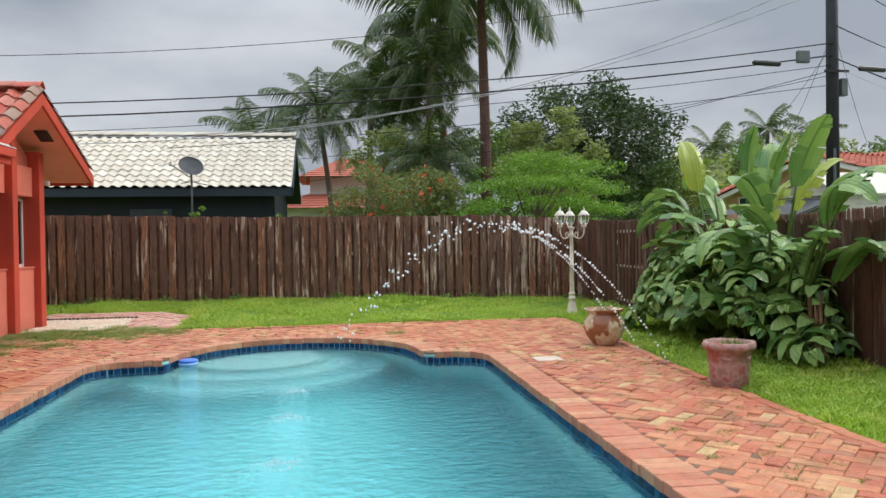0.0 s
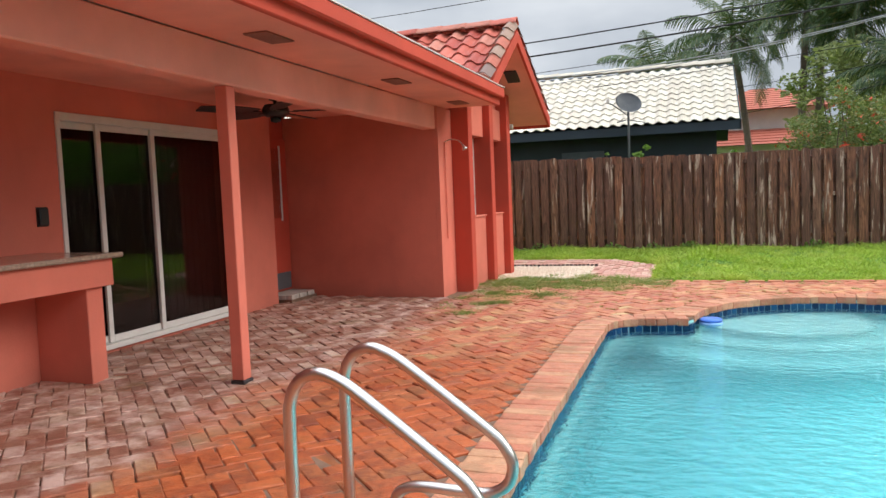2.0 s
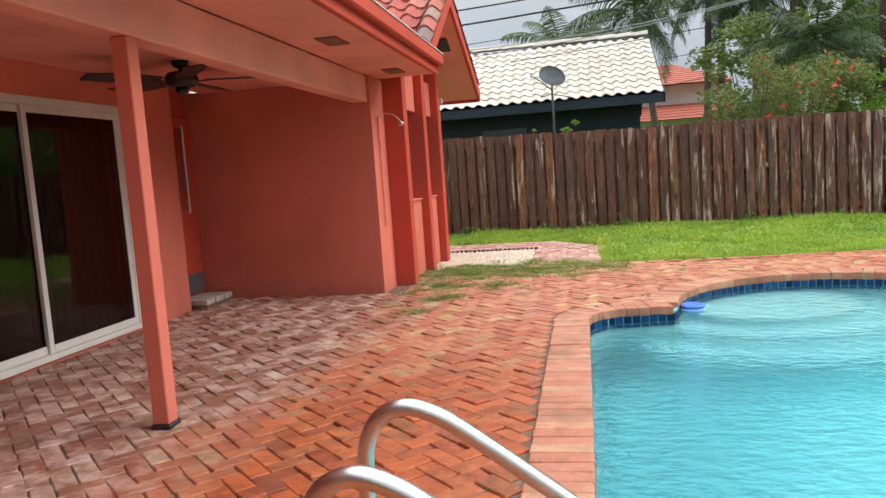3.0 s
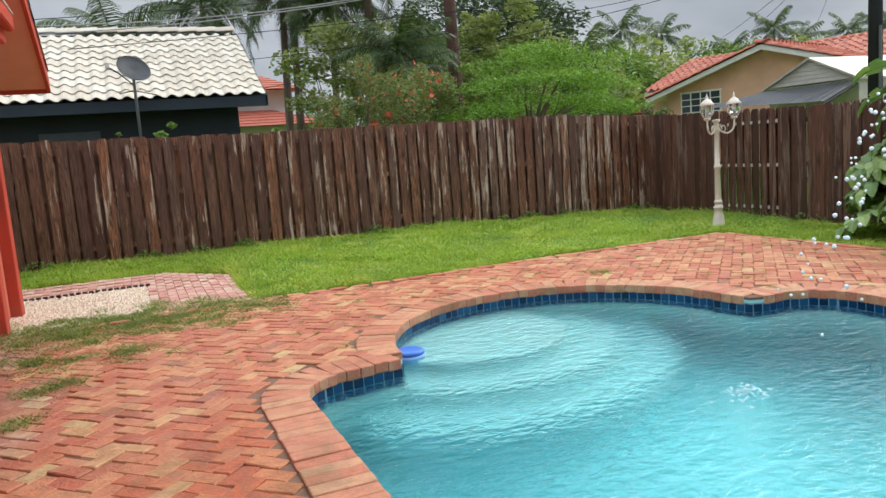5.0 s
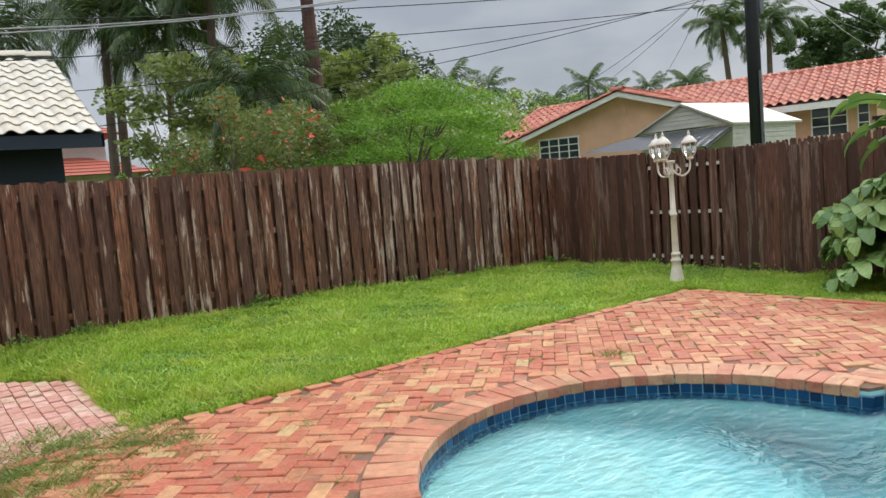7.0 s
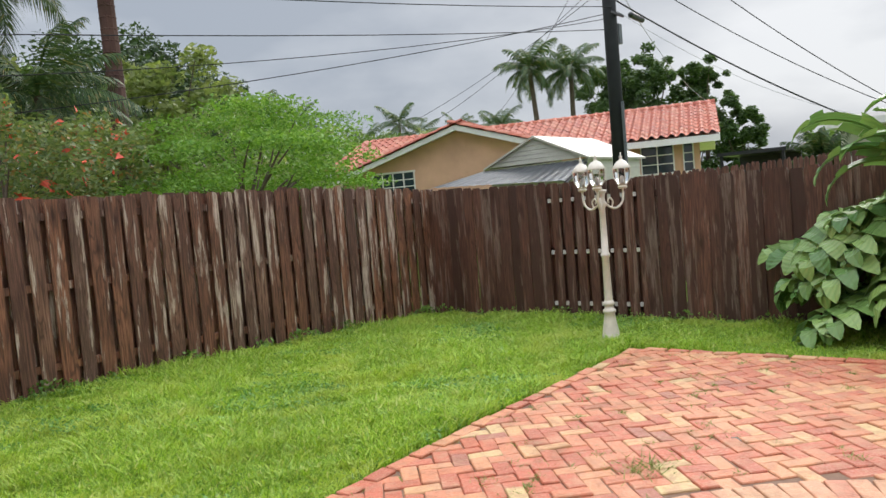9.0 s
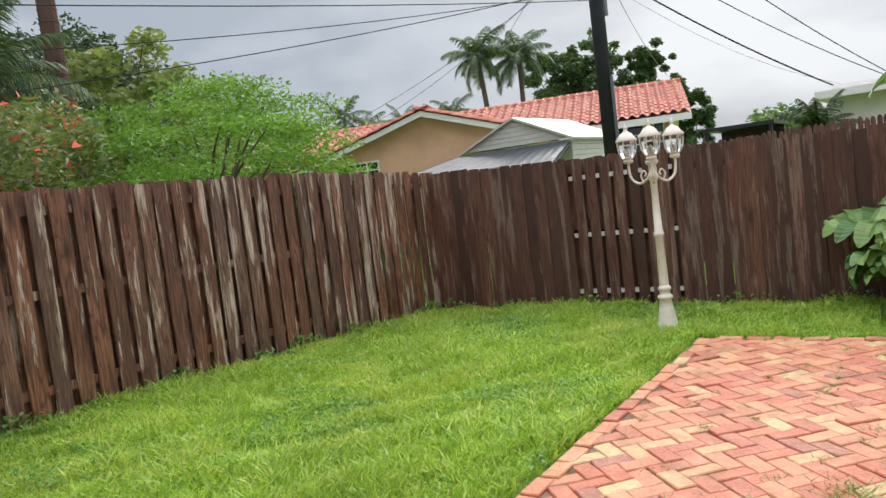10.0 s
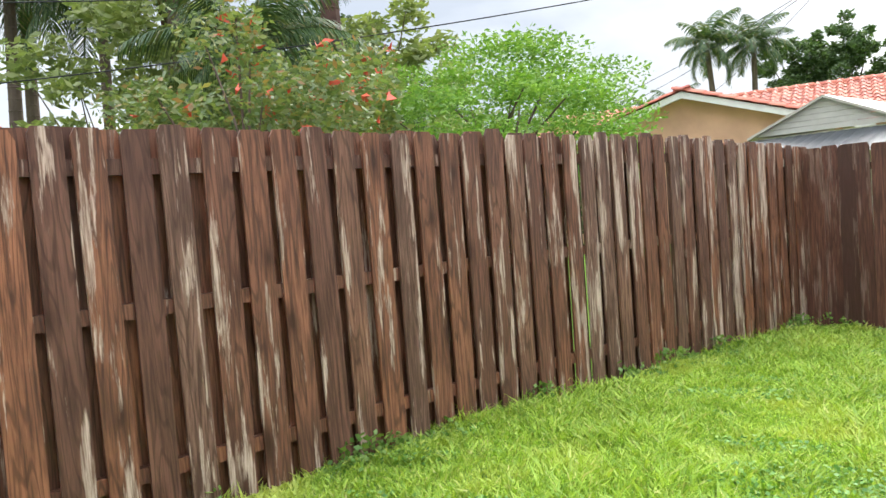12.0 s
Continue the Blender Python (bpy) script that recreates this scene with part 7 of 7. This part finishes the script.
    hz = g.uniform(0.02, 0.16, n) * (0.6 + 0.4 * np.sin(x * 9 + fy * 7))
    P = np.stack([x, fy, rise(x, fy) + hz], 1)
    u = g.normal(size=(n, 3))
    u /= np.linalg.norm(u, axis=1)[:, None]
    v = np.cross(u, g.normal(size=(n, 3)))
    v /= np.linalg.norm(v, axis=1)[:, None]
    s = g.uniform(0.012, 0.028, n)[:, None]
    V = np.stack([P - u * s, P - v * s * 0.7, P + u * s, P + v * s * 0.7], 1).reshape(-1, 3)
    o = new("fence_weeds", raw_mesh("fence_weeds", V, None, M["leaf_bright"], 4))
    tagged(o, "small leafy weeds growing along the foot of the fence", "weeds", kind="stuff")
    # weeds in the joints of the deck
    vs = []

    def tuft(cx, cy, k, sp, h):
        for _ in range(k):
            x, y = cx + g.normal(0, sp), cy + g.normal(0, sp * 0.8)
            if inside(np.array([x]), np.array([y]), COPE)[0]:
                continue
            a, b = g.uniform(0, 6.28), g.uniform(0, 6.28)
            hh = h * g.uniform(0.4, 1.3)
            c, s_ = math.cos(a) * 0.004, math.sin(a) * 0.004
            vs.extend([(x - c, y - s_, 0), (x + c, y + s_, 0), (x + math.cos(b) * hh, y + math.sin(b) * hh, hh * 0.7)])

    rr = np.random.default_rng(9)
    for _ in range(230):
        cx, cy = rr.uniform(-4.9, -2.2), 12.0 + rr.normal(0, 0.32)
        tuft(cx, cy, int(rr.uniform(20, 90)), rr.uniform(0.03, 0.10), 0.06)
    for _ in range(60):
        cx, cy = rr.uniform(-4.7, -3.4), rr.uniform(10.3, 12.2)
        tuft(cx, cy, int(rr.uniform(30, 110)), rr.uniform(0.04, 0.12), 0.055)
    for _ in range(260):
        cx, cy = rr.uniform(-5, 3.7), rr.uniform(9.5, 12.3)
        tuft(cx, cy, int(rr.uniform(8, 35)), rr.uniform(0.012, 0.05), 0.035)
    for _ in range(120):
        cx, cy = rr.uniform(2.2, 3.7), rr.uniform(3, 9)
        tuft(cx, cy, int(rr.uniform(10, 40)), rr.uniform(0.02, 0.06), 0.035)
    for cx, cy, k in ((-3.45, 12.5, 200), (-3.4, 12.8, 160), (-4.15, 11.68, 420), (-3.7, 10.7, 300), (-4.1, 10.0, 360), (-4.4, 10.85, 300), (-4.3, 9.25, 200), (-3.05, 11.55, 260), (-2.9, 11.2, 220), (-2.55, 12.0, 260), (-4.3, 9.9, 240), (-4.0, 11.3, 300), (-3.5, 11.9, 260), (0.9, 10.9, 160)):
        tuft(cx, cy, k, 0.085, 0.075)
    o = new("deck_weeds", raw_mesh("deck_weeds", np.array(vs), None, M["weed"], 3))
    tagged(o, "tufts of grass and weeds growing between the pavers", "weeds", kind="stuff")


build_lawn()


# ---- gravel bed and pale paver path beside the house ----
def pave_z(x, y):
    return float(rise(x, y)) + 0.012


def build_patch():
    g = thing("paver_path", (0, 0, 0), "faded pink paver path around the gravel bed beside the house", "paving", kind="structure")
    bm = bmesh.new()
    xs, ys = np.arange(-5.2, -2.3, 0.25), np.arange(12.05, 15.1, 0.25)
    gr = [[bm.verts.new((x, y, pave_z(x, y) - 0.016)) for x in xs] for y in ys]
    for j in range(len(ys) - 1):
        for i in range(len(xs) - 1):
            if xs[i + 1] > -2.28:
                continue
            bm.faces.new((gr[j][i], gr[j][i + 1], gr[j + 1][i + 1], gr[j + 1][i]))
    structure("path_bed", bm, M["sand"], "sandy bed under the gravel and pavers", "ground")
    me = mesh_from("brick", box(-0.048, 0.048, -0.098, 0.098, -0.03, 0.0, bevel=0.005), M["pink_paver"])
    r = random.Random(6)
    cells = []
    for i in range(14):
        for j in range(14):
            x, y = -3.42 + i * 0.1, 12.22 + j * 0.2 + (0.1 if i % 2 else 0)
            if y < 14.85 - max(0, (x + 3.2)) * 0.9 and x < -2.38:
                cells.append((x, y, 0))
    for i in range(18):
        for j in range(4):
            x, y = -5.1 + i * 0.1, 14.22 + j * 0.2
            if x < -3.47:
                cells.append((x, y, 0))
    for x, y, a in cells:
        o = part("brick", me, None, g)
        o.location = (x, y, pave_z(x, y) + r.uniform(0, 0.008))
        o.rotation_euler = (r.uniform(-0.02, 0.02), r.uniform(-0.02, 0.02), r.uniform(-0.02, 0.02))
    q = np.random.default_rng(5)
    n = 8200
    x, y = q.uniform(-5.15, -3.48, n), q.uniform(12.09, 14.10, n)
    verts = []
    octa = np.array([(1, 0, 0), (0, 1, 0), (0, 0, 1), (-1, 0, 0), (0, -1, 0), (0, 0, -1)], float)
    fs = [(0, 1, 2), (1, 3, 2), (3, 4, 2), (4, 0, 2)]
    s = q.uniform(0.010, 0.024, n)
    a = q.uniform(0, 6.28, n)
    z = rise(x, y) + 0.008
    tri = []
    for f in fs:
        for k in f:
            o = octa[k]
            px = x + (o[0] * np.cos(a) - o[1] * np.sin(a)) * s * 1.2
            py = y + (o[0] * np.sin(a) + o[1] * np.cos(a)) * s
            tri.append(np.stack([px, py, z + o[2] * s * 0.8], 1))
    V = np.stack(tri, 1).reshape(-1, 3)
    o = new("gravel", raw_mesh("gravel", V, None, M["gravel"], 3))
    tagged(o, "bed of white and tan gravel beside the house", "gravel", kind="stuff")
    e = thing("edging", (0, 0, 0), "thin dark scalloped edging strip behind the gravel", "edging")
    bm = bmesh.new()
    for k in range(24):
        xx = -5.1 + k * 0.07
        add_box(bm, xx, xx + 0.05, 14.105, 14.12, pave_z(xx, 14.1) - 0.02, pave_z(xx, 14.1) + 0.03)
    part("strip", bm, M["dark_metal"], e)


build_patch()


# ---- pool edge: coping bricks and waterline tiles ----
def build_coping():
    root = thing("pool_coping", (0, 0, 0), "rounded clay brick coping around the pool", "pool coping", kind="structure")
    mids = offset(POOL, 0.135)
    pts, step = resample(mids, 0.1035)
    bm = bmesh.new()
    fs = add_box(bm, -0.150, 0.142, -0.0505, 0.0505, -0.062, 0.014)
    bmesh.ops.bevel(bm, geom=bm.edges[:], offset=0.008, segments=2, affect="EDGES", profile=0.5)
    me = mesh_from("brick", bm, M["coping"])
    r = random.Random(2)
    for (x, y), (dx, dy) in pts:
        if y < 3.2 and abs(x + 0.5) < 3 and len(pts) > 300:
            continue
        o = part("brick", me, None, root)
        o.location = (x + r.uniform(-0.004, 0.004), y + r.uniform(-0.004, 0.004), r.uniform(-0.003, 0.004))
        o.rotation_euler = (r.uniform(-0.012, 0.012), r.uniform(-0.012, 0.012), math.atan2(dy, dx) - math.pi / 2 + r.uniform(-0.012, 0.012))
        o.scale = (1, min(1.05, step / 0.1035), 1)
    fill_ring = bmesh.new()
    a = [fill_ring.verts.new((x, y, -0.052)) for x, y in offset(POOL, 0.004)]
    b = [fill_ring.verts.new((x, y, -0.052)) for x, y in offset(POOL, 0.27)]
    c = [fill_ring.verts.new((x, y, 0.0)) for x, y in offset(POOL, 0.27)]
    d = [fill_ring.verts.new((x, y, 0.0)) for x, y in offset(POOL, 0.006)]
    n = len(POOL)
    for i in range(n):
        j = (i + 1) % n
        for p, q in ((b, c), (c, d), (d, a)):
            fill_ring.faces.new((p[i], p[j], q[j], q[i]))
    part("mortar", fill_ring, M["sand"], root, "dark mortar")
    tiles = thing("waterline_tiles", (0, 0, 0), "glossy dark blue square waterline tiles in two rows", "pool tiles", kind="structure")
    pts, step = resample(offset(POOL, -0.004), 0.076)
    me = mesh_from("tile", box(-0.034, 0.034, -0.005, 0.004, -0.034, 0.034, bevel=0.002), M["pool_tile"])
    order = sorted(range(len(pts)), key=lambda i: math.dist(pts[i][0], (-1.9, 9.4)))
    joined = bmesh.new()
    k = 0
    for i in order:
        (x, y), (dx, dy) = pts[i]
        for row in range(3):
            m = Matrix.Translation((x, y, -0.090 - row * 0.076)) @ Matrix.Rotation(math.atan2(dy, dx), 4, "Z") @ Matrix.Scale(min(1.0, step / 0.076), 4, (1, 0, 0))
            if k < 300:
                o = part("tile", me, None, tiles)
                o.matrix_basis = m
            else:
                old = len(joined.verts)
                joined.from_mesh(me)
                joined.verts.ensure_lookup_table()
                for v in joined.verts[old:]:
                    v.co = m @ v.co
            k += 1
    part("tiles", joined, M["pool_tile"], tiles, kind="stuff")
    gr = bmesh.new()
    a = [gr.verts.new((x, y, -0.045)) for x, y in offset(POOL, -0.003)]
    b = [gr.verts.new((x, y, -0.30)) for x, y in offset(POOL, -0.003)]
    for i in range(n):
        j = (i + 1) % n
        gr.faces.new((a[i], b[i], b[j], a[j]))
    part("grout", gr, simple("tile_grout", (0.16, 0.30, 0.38), 0.8), tiles, "bluish grout")


build_coping()


# ---- herringbone brick deck ----
def build_deck():
    root = thing("brick_deck", (0, 0, 0), "worn reddish clay brick deck laid in a herringbone pattern with weedy joints", "paving", kind="structure")
    r = random.Random(12)
    A = 0.1035
    rot = Matrix.Rotation(radians(45), 2)
    R = 85
    # herringbone: a brick lying along u at (i, j) when (i - j) % 4 == 0, a brick along v when (i - j) % 4 == 3
    out = []
    for i in range(-R, R):
        for j in range(-R, R):
            k = (i - j) % 4
            if k == 0:
                u, v, a = (i + 1.0) * A, (j + 0.5) * A, 0.0
            elif k == 3:
                u, v, a = (i + 0.5) * A, (j + 1.0) * A, math.pi / 2
            else:
                continue
            p = rot @ Vector((u, v))
            out.append((p.x - 1.8, p.y + 5.5, a + radians(45)))
    X = np.array([o[0] for o in out])
    Y = np.array([o[1] for o in out])
    inner = [(x, y) for x, y in offset(POOL, 0.315)]
    shrink = [(-6.94, -1.3), (3.50, -1.3), (3.40, 5.0), (3.50, 7.8), (3.71, 10.0), (3.74, 12.15), (0.5, 12.16), (-1.0, 12.09), (-2.40, 12.11), (-3.45, 12.03), (-4.9, 12.01), (-4.70, 10.46), (-6.9, 10.46)]
    ok = inside(X, Y, shrink) & ~inside(X, Y, inner) & (Y > 0.8)
    idx = np.nonzero(ok)[0]
    seg0, seg1 = np.array([-3.9, 5.0]), np.array([-1.0, 11.6])
    d = seg1 - seg0
    P = np.stack([X[idx], Y[idx]], 1)
    t = np.clip(((P - seg0) @ d) / (d @ d), 0, 1)
    dist = np.linalg.norm(P - seg0 - t[:, None] * d, axis=1)
    idx = idx[np.argsort(dist)]
    bm = bmesh.new()
    add_box(bm, -0.1030, 0.1030, -0.0508, 0.0508, -0.03, 0.008)
    for v, dx in zip(bm.verts, (0.0, -0.004, 0.002, -0.001, 0.001, -0.003, 0.0, -0.002)):  # worn, slightly crooked outline
        v.co.x += dx
    top = [e for e in bm.edges if all(v.co.z > 0 for v in e.verts)]
    bmesh.ops.bevel(bm, geom=top + [e for e in bm.edges if abs(e.verts[0].co.z - e.verts[1].co.z) > 0.01], offset=0.006, segments=1, affect="EDGES", profile=0.5)
    me = mesh_from("brick", bm, M["brick"])
    nv = len(me.vertices)
    co = np.empty(nv * 3, np.float32)
    me.vertices.foreach_get("co", co)
    co = co.reshape(-1, 3)
    polys = [list(p.vertices) for p in me.polygons]
    V, F = [], []
    for k, i in enumerate(idx):
        x, y, a = out[i]
        jx, jy, ja = r.gauss(0, 0.0022), r.gauss(0, 0.0022), r.gauss(0, 0.018)
        tx, ty = r.gauss(0, 0.034), r.gauss(0, 0.020)
        z = r.gauss(0, 0.0032) + 0.004 * math.sin(x * 2.1) * math.sin(y * 1.7)
        s = r.uniform(0.972, 1.0)
        if k < 300:
            o = part("brick", me, None, root)
            o.location = (x + jx, y + jy, z)
            o.rotation_euler = (tx, ty, a + ja)
            o.scale = (s, s, 1)
        else:
            m = np.array(Euler((tx, ty, a + ja)).to_matrix())
            V.append((co * (s, s, 1)) @ m.T + (x + jx, y + jy, z))
            F += [[q + nv * (k - 300) for q in p] for p in polys]
    me2 = bpy.data.meshes.new("bricks")
    me2.from_pydata(np.concatenate(V).tolist(), [], F)
    me2.materials.append(M["brick"])
    part("bricks", me2, None, root, kind="stuff")
    # border course along the lawn
    edge = [(-4.9, 12.04), (-3.45, 12.06), (-2.40, 12.15), (-1.0, 12.13), (0.5, 12.20), (3.76, 12.20)]
    edge2 = [(3.77, 12.10), (3.75, 10.0), (3.53, 7.8), (3.42, 5.0), (3.52, -1.0)]
    for line in (edge, edge2):
        for (ax, ay), (bx, by) in zip(line, line[1:]):
            L = math.dist((ax, ay), (bx, by))
            n = int(L / 0.205)
            for k in range(n):
                u = (k + 0.5) / n
                o = part("border_brick", me, None, root)
                o.location = (ax + (bx - ax) * u + r.gauss(0, 0.006), ay + (by - ay) * u + r.gauss(0, 0.008), r.gauss(0.009, 0.003))
                o.rotation_euler = (r.gauss(0, 0.02), r.gauss(0, 0.02), math.atan2(by - ay, bx - ax) + r.gauss(0, 0.04))
                o.scale = (r.uniform(0.86, 1.0), r.uniform(0.92, 1.04), 1)


build_deck()
